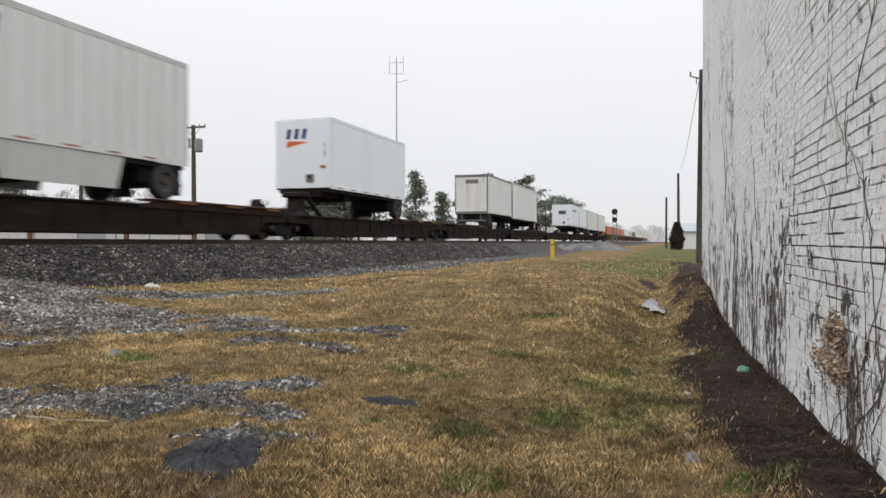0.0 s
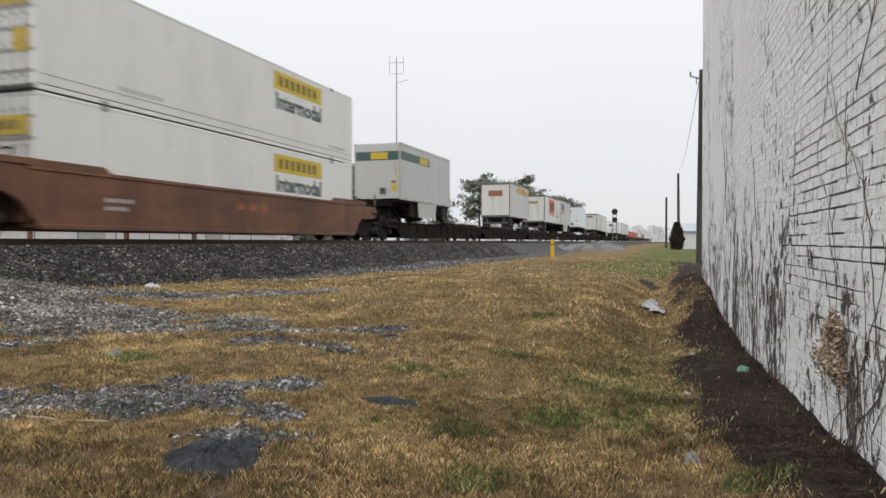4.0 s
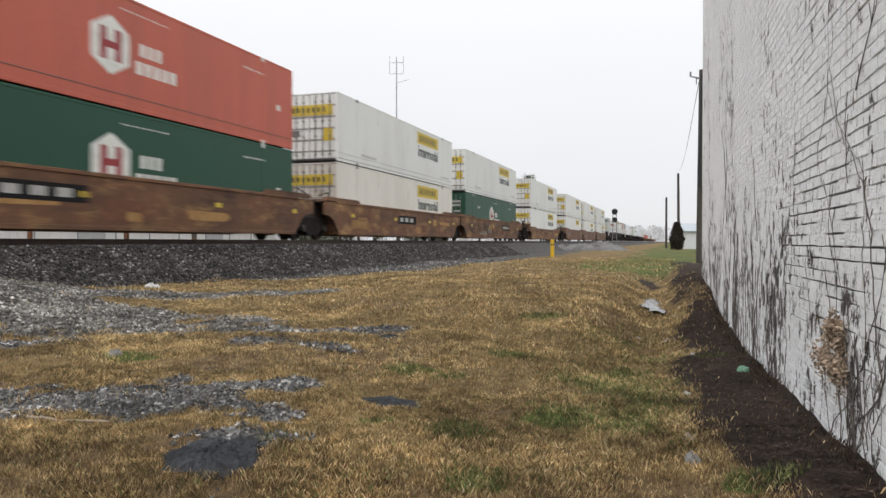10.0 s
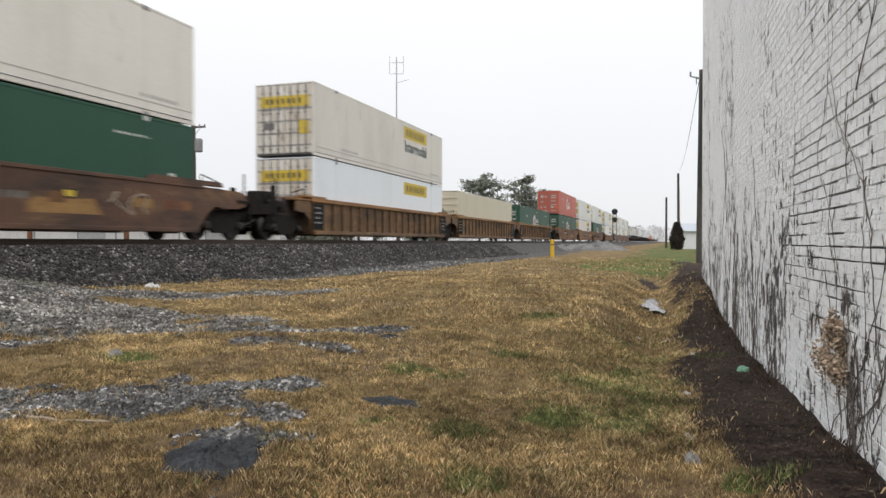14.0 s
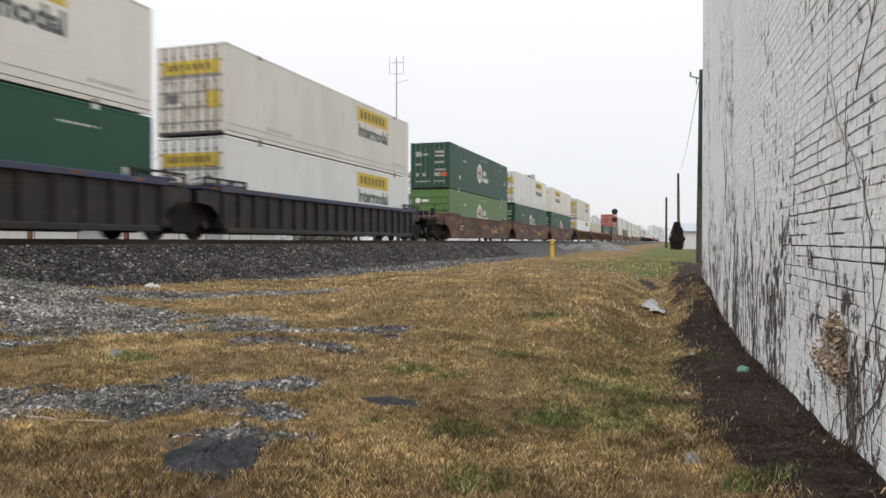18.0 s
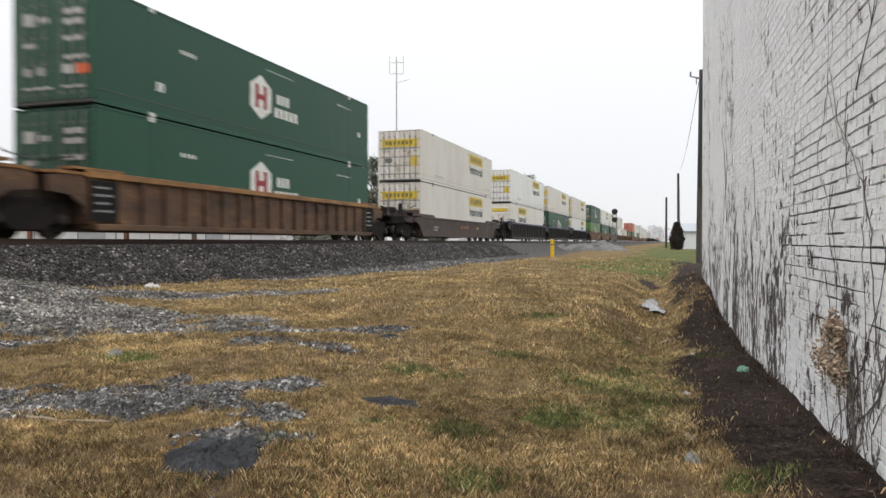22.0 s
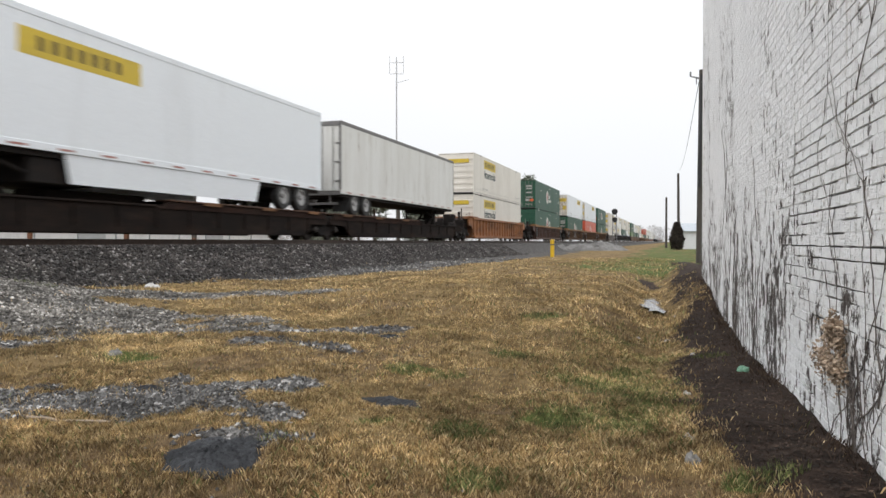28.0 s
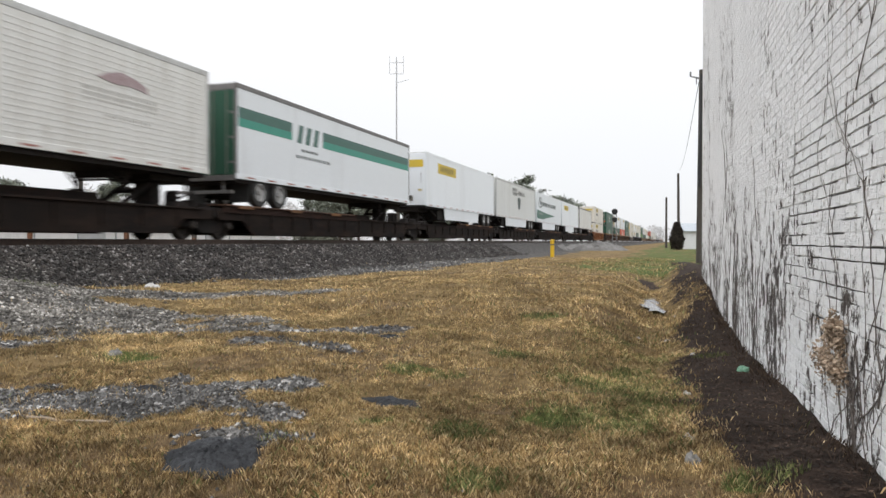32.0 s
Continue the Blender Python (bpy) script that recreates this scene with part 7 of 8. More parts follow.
lump("plastic_bag", -9.69, 11.46, 0.2, 0.14, 0.10, "plastic_white", "crumpled white plastic bag by the ballast", "litter", seed=9, rings=6, seg=18)
lump("plastic_scrap", 0.58, 6.63, 0.06, 0.05, 0.05, "plastic_green", "scrap of green plastic on the soil", "litter", seed=11, rings=5, seg=14)
for x, y in ((-0.08, 9.83), (0.03, 11.96), (0.20, 8.1), (-0.46, 10.26), (0.1, 5.7), (0.08, 3.96)):
    lump("paper_scrap", x, y, 0.035, 0.025, 0.025, "plastic_white", "scrap of pale litter in the ditch", "litter", seed=x * 7 + 20, rings=4, seg=12)["group"] = "litter scraps"
for x, y, a, ln in ((-3.45, 3.36, 22, 0.5), (-8.6, 8.3, -28, 0.55)):
    bm = bmesh.new()
    c, s2 = math.cos(radians(a)), math.sin(radians(a))
    pts = [Vector((x + c * ln * (k / 5 - 0.5), y + s2 * ln * (k / 5 - 0.5) + 0.02 * math.sin(k * 2.1), 0)) for k in range(6)]
    for p in pts:
        p.z = height(p.x, p.y) + 0.018
    for p, q in zip(pts, pts[1:]):
        rod(bm, p, q, 0.014, 0.012, 6)
    tagged(part("stick", bm, "stick"), "dry broken stick lying on the ground", "stick", "sticks on the ground")

# water standing in the ditch
bm = bmesh.new()
ring = []
for k in range(28):
    a = k * 2 * math.pi / 28
    e = 1 + 0.6 * noise.noise(Vector((math.cos(a) * 2.2, math.sin(a) * 2.2, 4.2)))
    ring.append(bm.verts.new((-0.27 + 0.30 * e * math.cos(a) - 0.1 * e * math.sin(a), 14.4 + 1.5 * e * math.sin(a), height(-0.30, 14.5) + 0.03)))
bm.faces.new(ring)
tagged(part("puddle", bm, "puddle"), "pale puddle of rain water in the ditch", "puddle", kind="structure")

# ---- gravel heap beside the track ----
lump("gravel_heap", -8.0, 76.0, 4.0, 3.0, 0.85, "pale_rock", "low heap of grey gravel beside the track", "gravel heap", rings=14, seg=48, rough=0.3, seed=13)
M["heap_stone"] = surface("grey_gravel_heap", (0.16, 0.155, 0.15), (0.11, 0.105, 0.10), (0.24, 0.235, 0.23), 3, 30, 0.9, bump=0.6, spots=0.3)
bpy.data.objects["gravel_heap"].data.materials[0] = M["heap_stone"]

# ---- marker post, poles, signal, mast ----
def at_land(ob, x, y, dz=0.0, turn=0.0):
    ob.matrix_basis = pose(x, y, height(x, y) + dz, 0, 0, turn)
    return ob


post = empty("marker_post")
part("post_body", rod(bmesh.new(), (0, 0, -0.1), (0, 0, 0.98), 0.12, seg=14), "post_yellow", post)
part("post_cap", lathe(bmesh.new(), [(0, 0.13), (0.05, 0.13), (0.08, 0.06)], 0, 14), "post_yellow", post).matrix_basis = pose(0, 0, 0.97, 0, -90, 0)
part("post_band", rod(bmesh.new(), (0, 0, 0.72), (0, 0, 0.78), 0.124, seg=14), "dark_ink", post)
part("valve_arm", box_bm(0.05, 0.3, -0.03, 0.03, 0.76, 0.82), "grey_trim", post)
at_land(tagged(post, "yellow upright marker post in the grass", "marker post"), -6.8, 41.9)


def wood_pole(x, y, h, r, lean=(0, 0), arm=0.0, label="weathered wooden utility pole", arm_z=0.3, transformer=False):
    p = empty("utility_pole")
    part("pole_shaft", rod(bmesh.new(), (0, 0, -0.3), (lean[0], lean[1], h), r * 1.15, r * 0.85, 12), "pole_wood", p)
    if arm:
        part("crossarm", box_bm(lean[0] - arm, lean[0] + arm, lean[1] - 0.05, lean[1] + 0.05, h - arm_z - 0.06, h - arm_z + 0.06, 0.01), "pole_wood", p)
        for k in (-0.95, -0.5, 0.5, 0.95):
            part("insulator", lathe(bmesh.new(), [(0, 0.03), (0.05, 0.05), (0.1, 0.045), (0.14, 0.02)], 0, 10), "steel", p).matrix_basis = pose(lean[0] + k * arm, lean[1], h - arm_z + 0.06, 0, -90, 0)
        for sx in (-1, 1):
            part("arm_brace", rod(bmesh.new(), (lean[0] + sx * arm * 0.6, lean[1], h - arm_z - 0.05), (lean[0], lean[1] - 0.02, h - arm_z - 0.7), 0.02, seg=6), "steel", p)
    if transformer:
        part("transformer_can", lathe(bmesh.new(), [(0, 0.24), (0.05, 0.28), (0.85, 0.28), (0.95, 0.2)], 0, 16), "steel", p).matrix_basis = pose(0.38, 0, h - 1.9, 0, -90, 0)
        part("mounting_bracket", box_bm(0.05, 0.3, -0.05, 0.05, h - 1.6, h - 1.2), "steel", p)
        part("fuse_cutout", box_bm(-0.45, -0.3, -0.05, 0.05, h - 1.6, h - 0.9), "steel", p)
    tagged(p, label, "utility pole", "utility poles")
    return at_land(p, x, y)


def spot(u, d):
    """A place d metres ahead along the view, u of the view's width off its middle line."""
    a = radians(17.97)
    return (-d * math.sin(a) + u * d * math.cos(a), d * math.cos(a) + u * d * math.sin(a))


wood_pole(0.97, 29.7, 7.6, 0.12, (0.07, 0), 0.0, "dark wooden utility pole beside the brick building")
bm = rod(bmesh.new(), (0, 0, 0), (-0.42, -0.1, 0.1), 0.03)
rod(bm, (-0.42, -0.1, 0.1), (-0.42, -0.1, 0.28), 0.035)
rod(bm, (-0.2, 0, 0.05), (-0.2, 0, -0.2), 0.02)
lampp = part("bracket_arm", bm, "steel", bpy.data.objects["utility_pole"])
lampp.matrix_basis = pose(0.07, 0, 7.25)
part("cable_riser", rod(bmesh.new(), (-0.02, -0.12, 3.0), (0.07, -0.12, 7.4), 0.06, seg=8), "signal_black", bpy.data.objects["utility_pole"])
x, y = spot(395 / 1257, 107); wood_pole(x, y, 7.6, 0.17)
x, y = spot(417 / 1257, 84); wood_pole(x, y, 9.0, 0.16, (-0.08, 0))
x, y = spot(-440 / 1257, 50); wood_pole(x, y, 9.1, 0.16, (-0.05, 0), 1.0, "wooden utility pole with crossarm and transformer", 0.15, True)
x, y = spot(-640 / 1257, 62); p = wood_pole(x, y, 8.7, 0.17, (0, 0), 0.0, "wooden utility pole with a small street lamp")
part("lamp_arm", rod(bmesh.new(), (0, 0, 8.35), (-0.6, -0.2, 8.6), 0.03, seg=6), "steel", p)
part("lamp_head", box_bm(-0.85, -0.5, -0.3, -0.12, 8.52, 8.68, 0.04), "steel", p)
x, y = spot(-79 / 1257, 58); wood_pole(x, y, 8.1, 0.15)
bm = bmesh.new()
p0 = Vector((*spot(-440 / 1257, 50), 8.4)); p1 = Vector((*spot(-640 / 1257, 62), 8.0))
for dz in (0.0, -0.55):
    q = [p0.lerp(p1, k / 10) + Vector((0, 0, dz - 0.5 * math.sin(math.pi * k / 10))) for k in range(11)]
    for a, b2 in zip(q, q[1:]):
        rod(bm, a, b2, 0.018, seg=5)
tagged(part("overhead_wires", bm, "signal_black"), "two thin sagging overhead wires between poles", "overhead wires")
bm = bmesh.new()
p0 = Vector((*spot(452 / 1257, 28), 7.4)); p1 = Vector((*spot(417 / 1257, 84), 9.6))
for k in range(10):
    a, b2 = p0.lerp(p1, k / 10), p0.lerp(p1, (k + 1) / 10)
    rod(bm, a - Vector((0, 0, 0.9 * math.sin(math.pi * k / 10))), b2 - Vector((0, 0, 0.9 * math.sin(math.pi * (k + 1) / 10))), 0.012, seg=5)
tagged(part("overhead_wire", bm, "signal_black"), "thin sagging overhead wire between two poles", "overhead wire")

x, y = spot(-82 / 1257, 64)
mast = empty("radio_mast")
part("mast_pole", rod(bmesh.new(), (0, 0, -0.2), (0, 0, 17.5), 0.09, 0.05, 10), "mast_grey", mast)
for dx in (-0.62, 0.62):
    part("dipole", rod(bmesh.new(), (dx, 0, 16.0), (dx, 0, 17.6), 0.022, seg=6), "mast_grey", mast)
for z in (16.0, 17.0):
    part("antenna_boom", rod(bmesh.new(), (-0.62, 0, z), (0.62, 0, z), 0.022, seg=6), "mast_grey", mast)
part("side_antenna", rod(bmesh.new(), (0.1, 0, 15.2), (1.1, 0, 15.5), 0.02, seg=6), "mast_grey", mast)
at_land(tagged(mast, "tall thin grey radio mast with dipole antennas", "radio mast"), x, y, 0, 18)

sig = empty("rail_signal")
for sx in (-1, 1):
    part("mast_leg", rod(bmesh.new(), (sx * 0.42, 0, -0.5), (sx * 0.30, 0, 6.4), 0.075, seg=8), "steel", sig)
for k in range(9):
    part("mast_rung", rod(bmesh.new(), (-0.40, 0, 0.3 + k * 0.7), (0.40, 0, 0.3 + k * 0.7), 0.035, seg=6), "steel", sig)
for z, q in ((5.0, 0.48), (6.5, 0.55)):
    hd = part("signal_head", lathe(bmesh.new(), [(0, q), (0.06, q), (0.06, 0.1)], 0, 24), "signal_black", sig)
    hd.matrix_basis = pose(0, -0.1, z, 0, 0, -90)
    part("signal_hood", box_bm(-0.2, 0.2, -0.55, -0.1, z - 0.38, z + 0.38, 0.05), "signal_black", sig)
part("platform", box_bm(-0.7, 0.7, -0.1, 0.7, 3.2, 3.26), "steel", sig)
at_land(tagged(sig, "railway signal mast with two round black heads", "railway signal"), -10.4, 135.4, 0, 6)


# ---- trees and bushes ----
def pine(x, y, h, spread, n, label, seed, material="hazy_needles", top_heavy=False):
    r = np.random.default_rng(seed)
    t = empty("pine_tree")
    bm = bmesh.new()
    segs = 6
    for k in range(segs):
        rod(bm, (0.05 * math.sin(k), 0, h * k / segs - (0.3 if k == 0 else 0)), (0.05 * math.sin(k + 1), 0, h * (k + 1) / segs), 0.16 * (1 - k / segs) + 0.03, 0.16 * (1 - (k + 1) / segs) + 0.02, 8)
    part("trunk", bm, "bark", t)
    limbs, pts = bmesh.new(), []
    for k in range(n):
        f = (0.45 + 0.55 * r.random()) if top_heavy else (0.12 + 0.86 * r.random())
        z = h * f
        ln = spread * (1.12 - f if not top_heavy else 0.35 + 0.8 * math.sin(math.pi * min(1, (f - 0.4) / 0.62))) * r.uniform(0.55, 1.15)
        a = r.uniform(0, 2 * math.pi)
        up = r.uniform(-0.05, 0.35)
        e = Vector((math.cos(a) * ln, math.sin(a) * ln, z + up * ln))
        rod(limbs, (0, 0, z), e, 0.035, 0.01, 5)
        m = int(34 + 40 * ln / spread)
        for q in range(m):
            g = 0.25 + 0.8 * r.random()
            pts.append((e.x * g + r.normal(0, 0.10 * spread), e.y * g + r.normal(0, 0.10 * spread), z + up * ln * g + r.normal(0, 0.05 * spread)))
    part("limbs", limbs, "bark", t)
    P = np.array(pts)
    n2 = len(P)
    d = r.normal(0, 1, (n2, 3)); d /= np.linalg.norm(d, axis=1)[:, None]
    w = np.cross(d, r.normal(0, 1, (n2, 3))); w /= np.linalg.norm(w, axis=1)[:, None]
    ln2 = spread * r.uniform(0.08, 0.2, (n2, 1)); wd = spread * r.uniform(0.012, 0.035, (n2, 1))
    v = np.stack([P - w * wd, P + w * wd, P + d * ln2 + w * wd * 0.5, P + d * ln2 - w * wd * 0.5], 1)
    soup("crown", v, ((0, 1, 2, 3),), 4, material, "", "", parent=t)
    tagged(t, label, "tree", "trees behind the track")
    return at_land(t, x, y)


TREES = ((-238, 92, 7.3, 2.6, False), (-212, 90, 8.0, 3.0, False), (-182, 84, 8.8, 3.2, False), (-150, 80, 9.6, 3.3, False), (-122, 76, 10.2, 2.9, False), (-48, 70, 7.9, 2.2, False), (-2, 74, 6.2, 2.0, False), (64, 86, 8.6, 2.9, True), (140, 105, 10.2, 3.0, True),
         (182, 128, 8.3, 3.0, True), (212, 135, 9.2, 3.2, True), (-600, 95, 8.3, 2.2, False), (-576, 110, 10.0, 2.8, True), (-770, 90, 9.0, 2.6, True))
for k, (u, d, h, sp, th) in enumerate(TREES):
    x, y = spot(u / 1257, d)
    pine(x, y, h, sp, 46 if th else 64, "pine with open ragged crown behind the track, its green paled for haze", 30 + k, top_heavy=th)

x, y = spot(414 / 1257, 76)
ced = empty("cedar_bush")
part("trunk", rod(bmesh.new(), (0, 0, -0.2), (0, 0, 2.3), 0.09, 0.03, 8), "bark", ced)
r = np.random.default_rng(77)
n2 = 5200
zz = r.uniform(0.15, 2.9, n2)
rad = 0.78 * np.clip(1.05 - np.abs(zz - 1.15) / 1.95, 0.06, 1) ** 0.7 * np.sqrt(r.uniform(0.15, 1, n2)) * (1 + 0.07 * np.sin(zz * 7))
an = r.uniform(0, 2 * np.pi, n2)
P = np.stack([np.cos(an) * rad, np.sin(an) * rad, zz], -1)
d = r.normal(0, 1, (n2, 3)); d[:, 2] += 0.8; d /= np.linalg.norm(d, axis=1)[:, None]
w = np.cross(d, r.normal(0, 1, (n2, 3))); w /= np.linalg.norm(w, axis=1)[:, None]
soup("crown", np.stack([P - w * 0.03, P + w * 0.03, P + d * 0.2 + w * 0.015, P + d * 0.2 - w * 0.015], 1), ((0, 1, 2, 3),), 4, "cedar", "", "", parent=ced)
at_land(tagged(ced, "small dark brown-green upright cedar bush", "bush"), x, y)

# far bare woods behind the track and at the end of the line, distance haze in their colour
r = np.random.default_rng(5)
pv = []
for x0, y0, x1, y1, n, h in ((-210, -20, -190, 420, 170, 19.0), (-150, 60, -120, 330, 60, 9.0), (-170, 420, -40, 620, 120, 15.0), (-60, 560, 130, 640, 110, 12.0), (16, 130, 60, 420, 50, 9.0)):
    for k in range(n):
        cx, cy = r.uniform(x0, x1), r.uniform(y0, y1)
        hh = h * r.uniform(0.55, 1.15)
        m = 260
        a = r.uniform(0, 2 * np.pi, m)
        zz = hh * r.uniform(0.05, 1, m) ** 0.8
        q = hh * 0.42 * np.sin(np.pi * np.clip(zz / hh, 0.05, 0.97)) ** 0.6 * np.sqrt(r.uniform(0, 1, m))
        P = np.stack([cx + np.cos(a) * q, cy + np.sin(a) * q, zz], -1)
        d = r.normal(0, 1, (m, 3)); d[:, 2] = np.abs(d[:, 2]) + 0.3; d /= np.linalg.norm(d, axis=1)[:, None]
        w = np.cross(d, r.normal(0, 1, (m, 3))); w /= np.linalg.norm(w, axis=1)[:, None]
        ln2 = hh * r.uniform(0.05, 0.13, (m, 1)); wd = hh * 0.009
        pv.append(np.stack([P - w * wd, P + w * wd, P + d * ln2], 1))
soup("far_woods", np.concatenate(pv), ((0, 1, 2),), 3, "hazy_twigs", "bare woods far behind the railway, paled for haze", "woods")

# ---- low pale storage building beyond the track ----
M["pale_siding"] = surface("pale_metal_siding", (0.66, 0.67, 0.68), (0.56, 0.57, 0.58), None, 1.5, 40, 0.5, bump=0.05, stretch=STREAK)
M["grey_door"] = surface("grey_roller_door", (0.40, 0.42, 0.44), (0.34, 0.35, 0.36), None, 2, 40, 0.5, bump=0.05)
M["roof_grey"] = surface("blue_grey_sheet_roof", (0.30, 0.33, 0.36), (0.25, 0.27, 0.30), None, 2, 40, 0.5, bump=0.05)
store = empty("storage_building")
part("wall", box_bm(-5, 0, -12, 62, -0.3, 2.1), "pale_siding", store)
part("roof", plate(bmesh.new(), [(-12.3, 2.1), (62.3, 2.1), (62.3, 2.22), (-12.3, 2.22)], -5.3, 0.3), "roof_grey", store)
for k in range(20):
    y = -11 + k * 3.6
    dr = part("roller_door", box_bm(0.0, 0.04, y, y + 2.5, -0.05, 1.85), "grey_door" if k % 4 == 1 else "pale_siding", store)
    part("door_frame", box_bm(0.0, 0.06, y - 0.09, y, -0.05, 1.95), "roof_grey", dr)
at_land(tagged(store, "low long pale storage building with roller doors", "storage building"), -40.0, 4.0)
shed = empty("white_shed")
part("wall", box_bm(-1.0, 7, 0, 9, -0.3, 2.2), "pale_siding", shed)
part("roof", plate(bmesh.new(), [(-0.3, 2.2), (9.3, 2.2), (4.5, 3.3)], -1.25, 7.25), "roof_grey", shed)
part("door", box_bm(1.5, 3.2, -0.04, 0.0, 0, 2.0), "grey_door", shed)
x, y = spot(434 / 1257, 88)
at_land(tagged(shed, "small white shed with blue-grey roof", "shed"), x + 0.4, y)
for k, (u, d, h) in enumerate(((-560, 26, 2.2), (-731, 28, 1.7), (-440, 30, 1.4))):
    x, y = spot(u / 1257, d)
    p = part("fence_post", box_bm(-0.08, 0.08, -0.06, 0.06, -0.3, h - 0.35, 0.01), "rust_brown")
    at_land(tagged(p, "rusty brown steel post beyond the track", "post", "posts beyond the track"), x, y)

# ---- bricks of the wall, and the dead vines on it ----
BH, BL = 0.0687, 0.213
near_bricks, far_bricks = [], []
for row in range(int((WALL_H + 0.3) / BH)):
    z = -0.3 + row * BH
    for k in range(int((WALL_Y + 4.9) / BL)):
        y = -4.95 + k * BL + (0.5 * BL if row % 2 else 0)
        if y + BL > WALL_Y:
            continue
        (near_bricks if 2.72 < y < 5.1 and 0.22 < z < 1.78 else far_bricks).append((y, z))


def brick_points(n):
    """Corner points of n bricks: an outer face a little smaller than the bed."""
    v = np.zeros((n, 8, 3))
    d = rng.uniform(-0.0012, 0.0012, n)
    j = rng.uniform(0.0022, 0.0055, n)
    for q, (sy, sz) in enumerate(((0, 0), (1, 0), (1, 1), (0, 1))):
        v[:, q] = np.stack([np.full(n, 0.014), np.where(sy, BL - j, j), np.where(sz, BH - j, j)], -1)
        c = 0.0022
        v[:, q + 4] = np.stack([-0.0022 - 0.6 * d + rng.normal(0, 0.0004, n), np.where(sy, BL - j - c, j + c) + rng.normal(0, 0.0015, n), np.where(sz, BH - j - c, j + c) + rng.normal(0, 0.0015, n)], -1)
    return v


def painted_joints():
    """The bed of mortar and paint between the bricks: flush where paint fills it, hollow where it has fallen out."""
    ys = np.concatenate([np.arange(-4.9, 2.5, 0.2), np.arange(2.5, 6.5, 0.022), np.arange(6.5, WALL_Y - 0.03, 0.05)])
    zs = np.arange(-0.3, WALL_H, BH / 3)
    Y, Z = np.meshgrid(ys, zs)
    course = np.round((Z + 0.3) / BH)
    along = fractal(Y * 1.7 + course * 5.37, course * 3.1, 4, 101)          # each course breaks up on its own
    broad = fractal(Y * 0.55, Z * 0.7, 3, 103)
    near = 1 - sstep(5.0, 6.7, Y + 0.45 * np.clip(Z - 1.2, 0, 2.5))
    bias = -0.62 + 0.88 * near
    bias = bias + 1.3 * np.exp(-((Z - 3.92) / 0.03) ** 2) * sstep(7.5, 9.0, Y) * sstep(0.1, 0.5, fractal(Y * 1.1, Y * 0, 3, 107))
    open_up = sstep(-0.06, 0.34, bias + 0.55 * along + 0.40 * broad)
    depth = 0.0005 + 0.0002 * fractal(Y * 9, Z * 9, 2, 105) + 0.0115 * open_up
    me = bpy.data.meshes.new("painted_joints")
    ny, nz = len(ys), len(zs)
    i = np.arange(ny * nz).reshape(nz, ny)
    quads = np.stack([i[:-1, :-1], i[1:, :-1], i[1:, 1:], i[:-1, 1:]], -1).reshape(-1, 4)
    me.vertices.add(ny * nz)
    me.vertices.foreach_set("co", np.stack([depth, Y, Z], -1).ravel())
    me.loops.add(quads.size)
    me.loops.foreach_set("vertex_index", quads.ravel())
    me.polygons.add(len(quads))
    me.polygons.foreach_set("loop_start", np.arange(0, quads.size, 4))
    me.polygons.foreach_set("loop_total", np.full(len(quads), 4))
    me.update(calc_edges=True)
    at = me.attributes.new("hollow", "FLOAT", "POINT")
    at.data.foreach_set("value", open_up.ravel().astype(np.float32))
    me.materials.append(M["wall_joint"])
    ob = new("mortar_bed", me)
    ob.parent = BUILDING
    return ob


painted_joints()
BRICK_F = ((7, 6, 5, 4), (0, 4, 5, 1), (1, 5, 6, 2), (2, 6, 7, 3), (3, 7, 4, 0))
fb = np.array(far_bricks)
v = brick_points(len(fb))
v[:, :, 1] += fb[:, 0:1]
v[:, :, 2] += fb[:, 1:2]
soup("bricks", v, BRICK_F, 8, "wall_paint", "", "", parent=BUILDING)
shapes = []
for k in range(12):
    me = bpy.data.meshes.new("brick")
    me.from_pydata([tuple(p) for p in brick_points(1)[0]], [], BRICK_F)
    me.polygons.foreach_set("use_smooth", np.zeros(5, bool))
    me.materials.append(M["wall_paint"])
    shapes.append(me)
for k, (y, z) in enumerate(near_bricks):
    b = new("brick", shapes[(k * 7 + k // 12) % 12])
    b.parent = BUILDING
    b.matrix_basis = pose(0, y, z)


def stem_walk(r, y, z0, z1, wander):
    pts = [(y, z0)]
    dy = r.normal(0, 0.1)
    while pts[-1][1] < z1:
        dy = 0.75 * dy + r.normal(0, 0.42)
        pts.append((pts[-1][0] + wander * dy * 0.08, pts[-1][1] + r.uniform(0.04, 0.10)))
    return pts


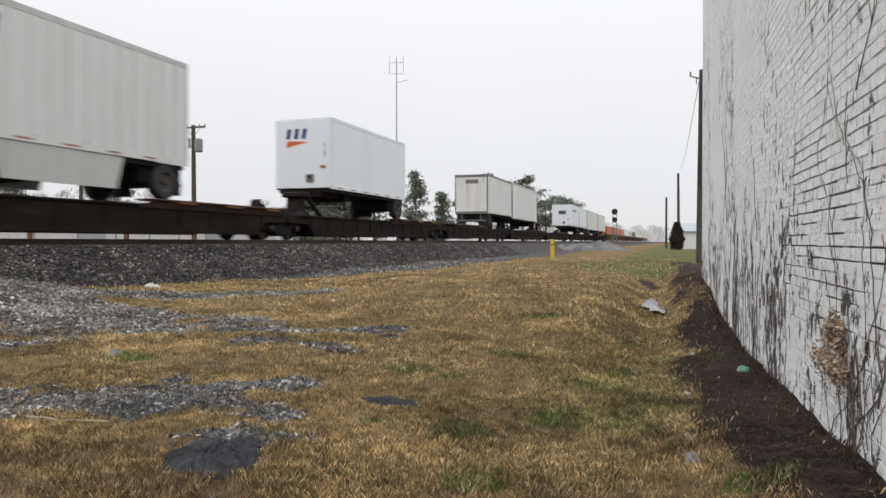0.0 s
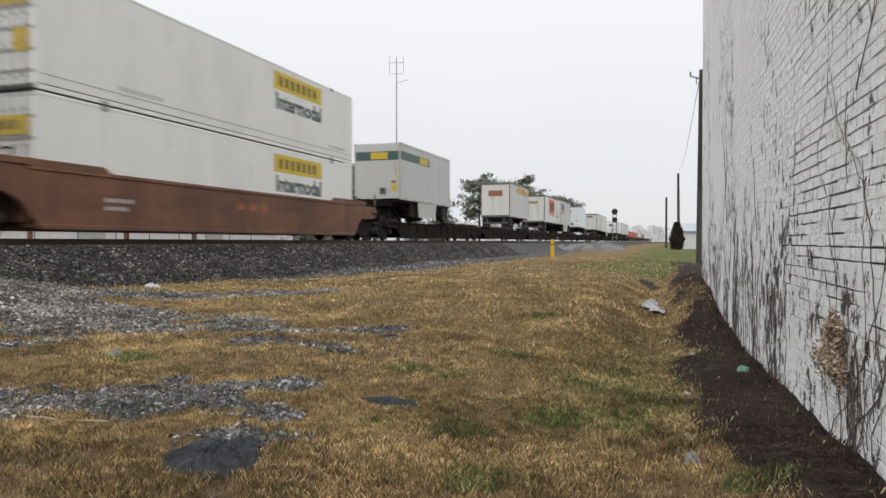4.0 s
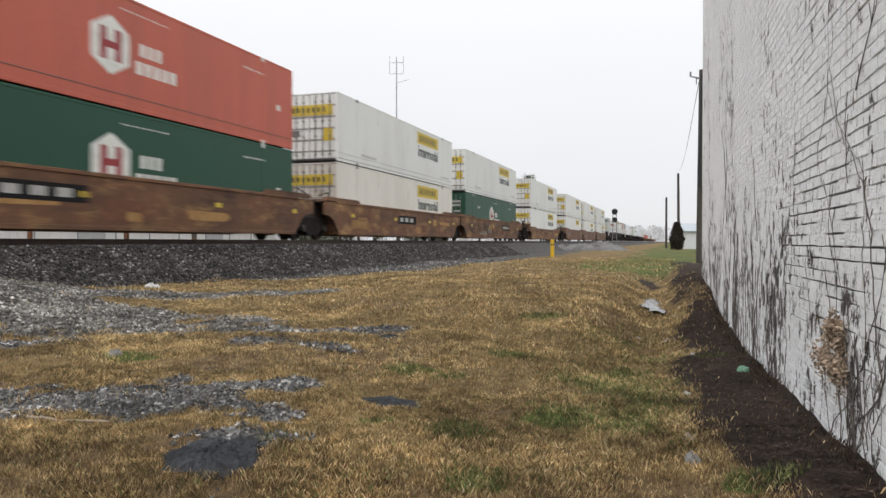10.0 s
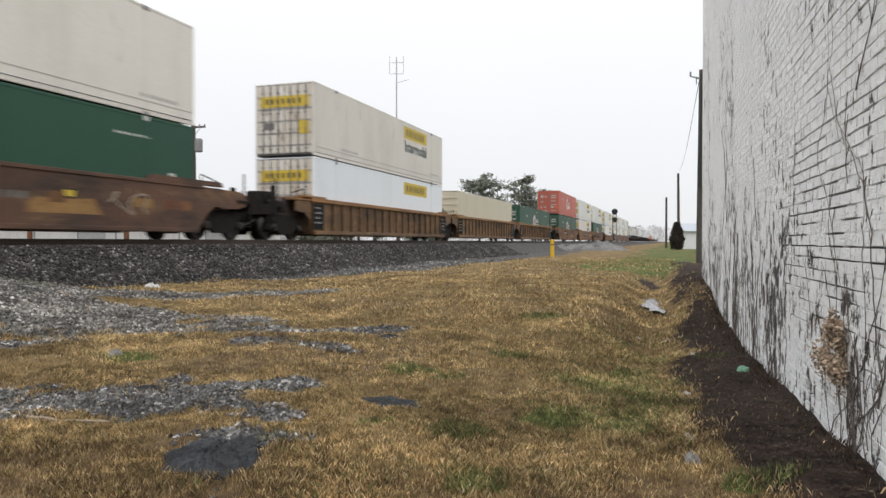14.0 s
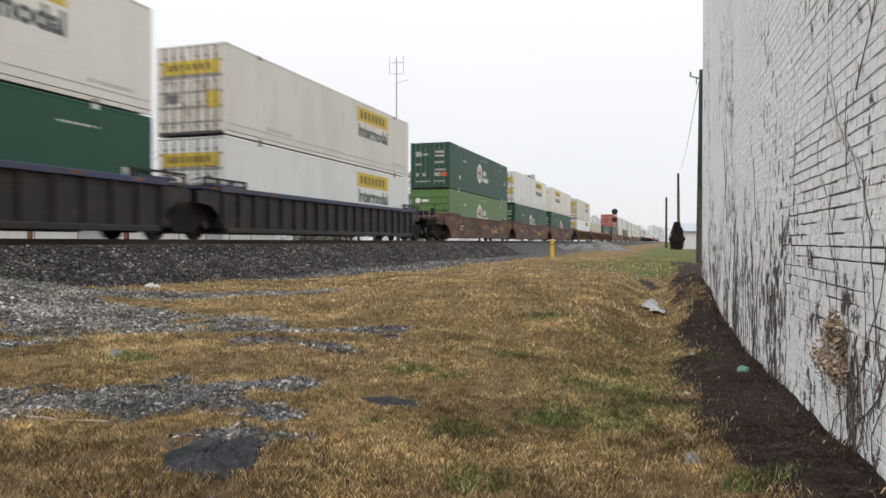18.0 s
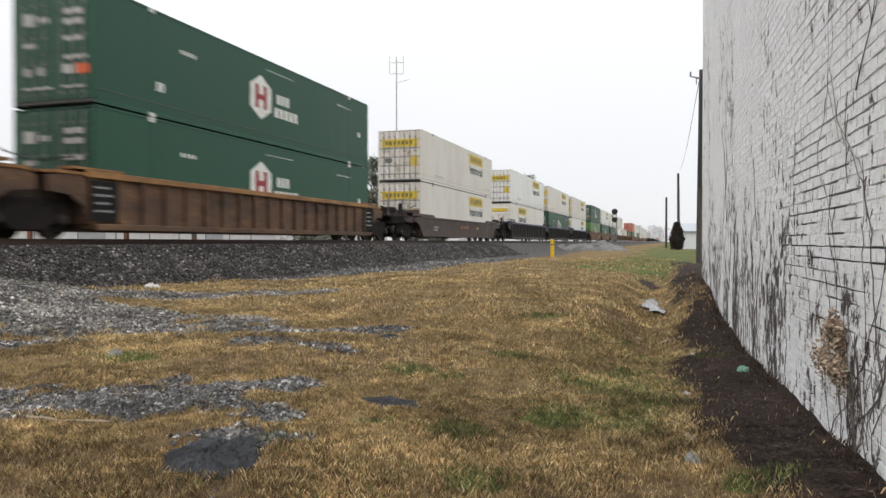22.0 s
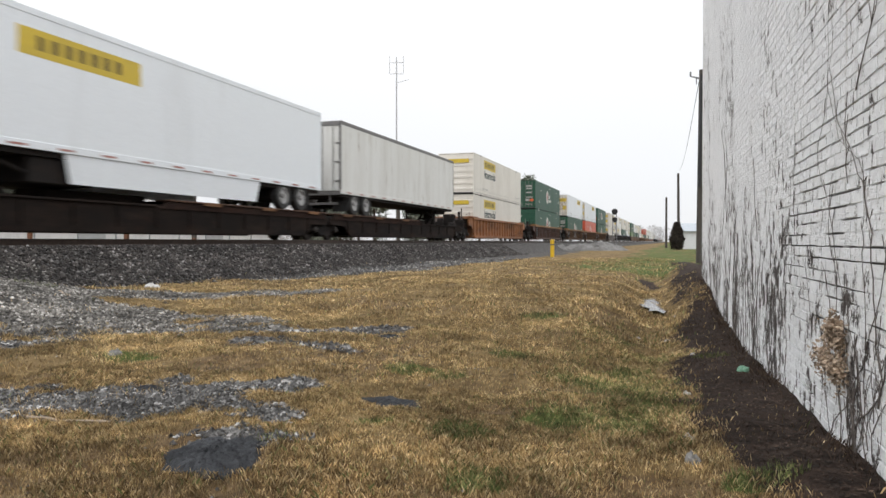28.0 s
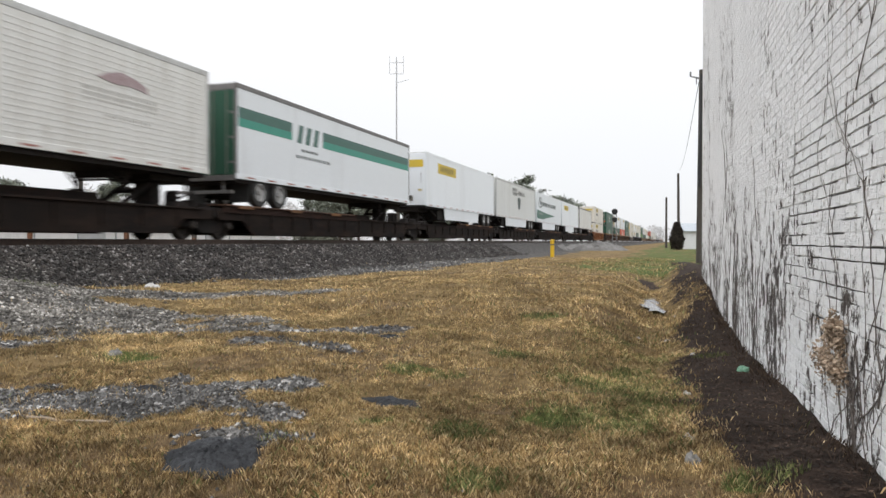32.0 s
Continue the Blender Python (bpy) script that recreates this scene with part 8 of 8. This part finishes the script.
def vine(y, spread, top, count, seed, thick=0.008, whole=False):
    r = np.random.default_rng(seed)
    t = empty("dead_vine")
    t.matrix_basis = WALL_M
    base = height(wall_x(y), y) - 0.05
    for k in range(count):
        yy = y + r.normal(0, spread)
        low = base + (top - base) * (0.0 if k % 3 == 0 else r.uniform(0.0, 0.8))
        pts = stem_walk(r, yy, base if whole else low, top * r.uniform(0.7, 1.0) if whole else min(top, low + r.uniform(0.2, 0.75)), 1.0)
        bm = bmesh.new()
        th = thick * r.uniform(0.15, 0.42)
        n = len(pts)
        for q in range(n - 1):
            f = 1 - 0.7 * q / n
            rod(bm, (-0.003 - th, *pts[q]), (-0.003 - th, *pts[q + 1]), th * f, th * (f - 0.7 / n), 4)
        for b in range(int(n / 2.0)):
            q = r.integers(1, n - 1)
            yb, zb = pts[q]
            sd = r.choice((-1, 1))
            for j in range(r.integers(1, 4)):
                yn, zn = yb + sd * r.uniform(0.0, 0.035), zb + r.uniform(0.015, 0.05)
                rod(bm, (-0.004, yb, zb), (-0.004, yn, zn), 0.0022, 0.0016, 3)
                yb, zb = yn, zn
        part("stem", bm, "vine", t)
    return tagged(t, "dead brown vine stems clinging to the white wall", "vine", "dead vines on the wall")


for k, (y, sp, top, n, th) in enumerate(((10.1, 0.22, 2.9, 8, 0.016), (9.1, 0.20, 2.1, 8, 0.016), (8.2, 0.22, 1.7, 5, 0.013), (7.25, 0.22, 1.9, 6, 0.014), (6.5, 0.15, 1.3, 5, 0.010), (5.75, 0.12, 1.1, 4, 0.008), (4.75, 0.05, 1.9, 2, 0.007), (4.2, 0.05, 2.0, 3, 0.009), (3.85, 0.09, 2.6, 8, 0.011), (3.5, 0.06, 1.9, 3, 0.007), (12.0, 0.25, 1.5, 7, 0.012), (13.4, 0.3, 1.2, 6, 0.012))):
    vine(y, sp, top, n, 50 + k, th)
for y, sp, top, n, seed, th in ((3.80, 0.06, 2.6, 3, 91, 0.013), (4.22, 0.05, 2.0, 2, 92, 0.010), (7.3, 0.15, 1.4, 1, 94, 0.020), (9.2, 0.15, 1.6, 2, 95, 0.022), (10.2, 0.12, 2.4, 1, 96, 0.022)):
    vine(y, sp, top, n, seed, th, True)
# the tangle of roots from which the nearest vine grows
vine(3.62, 0.22, 0.55, 16, 81, 0.014)
r = np.random.default_rng(99)
n2 = 1900
which = r.random(n2)
cy_ = np.where(which < 0.55, 4.02, np.where(which < 0.72, 4.30, 3.98))
cz_ = np.where(which < 0.55, 0.64, np.where(which < 0.72, 0.47, 0.47))
P = np.stack([-0.02 - np.abs(r.normal(0, 0.03, n2)), cy_ + r.normal(0, 0.062, n2), cz_ + r.normal(0, 0.040, n2)], -1)
d = r.normal(0, 1, (n2, 3)); d /= np.linalg.norm(d, axis=1)[:, None]
w = np.cross(d, r.normal(0, 1, (n2, 3))); w /= np.linalg.norm(w, axis=1)[:, None]
cl = soup("dead_leaf_clump", np.stack([P - w * 0.005, P + w * 0.005, P + d * 0.017 + w * 0.004, P + d * 0.017 - w * 0.004], 1), ((0, 1, 2, 3),), 4, "dead_leaf", "clump of tan dead leaves on a wall vine", "dead leaves")
cl.matrix_basis = WALL_M


# ---- what moves ----
def motions():
    for ob, s, z, x in MOVERS:
        walk(ob, [(0, pose(TX + x, s, RAIL + z)), (32.0, pose(TX + x, s + SPEED * 32.0, RAIL + z))])


motions()
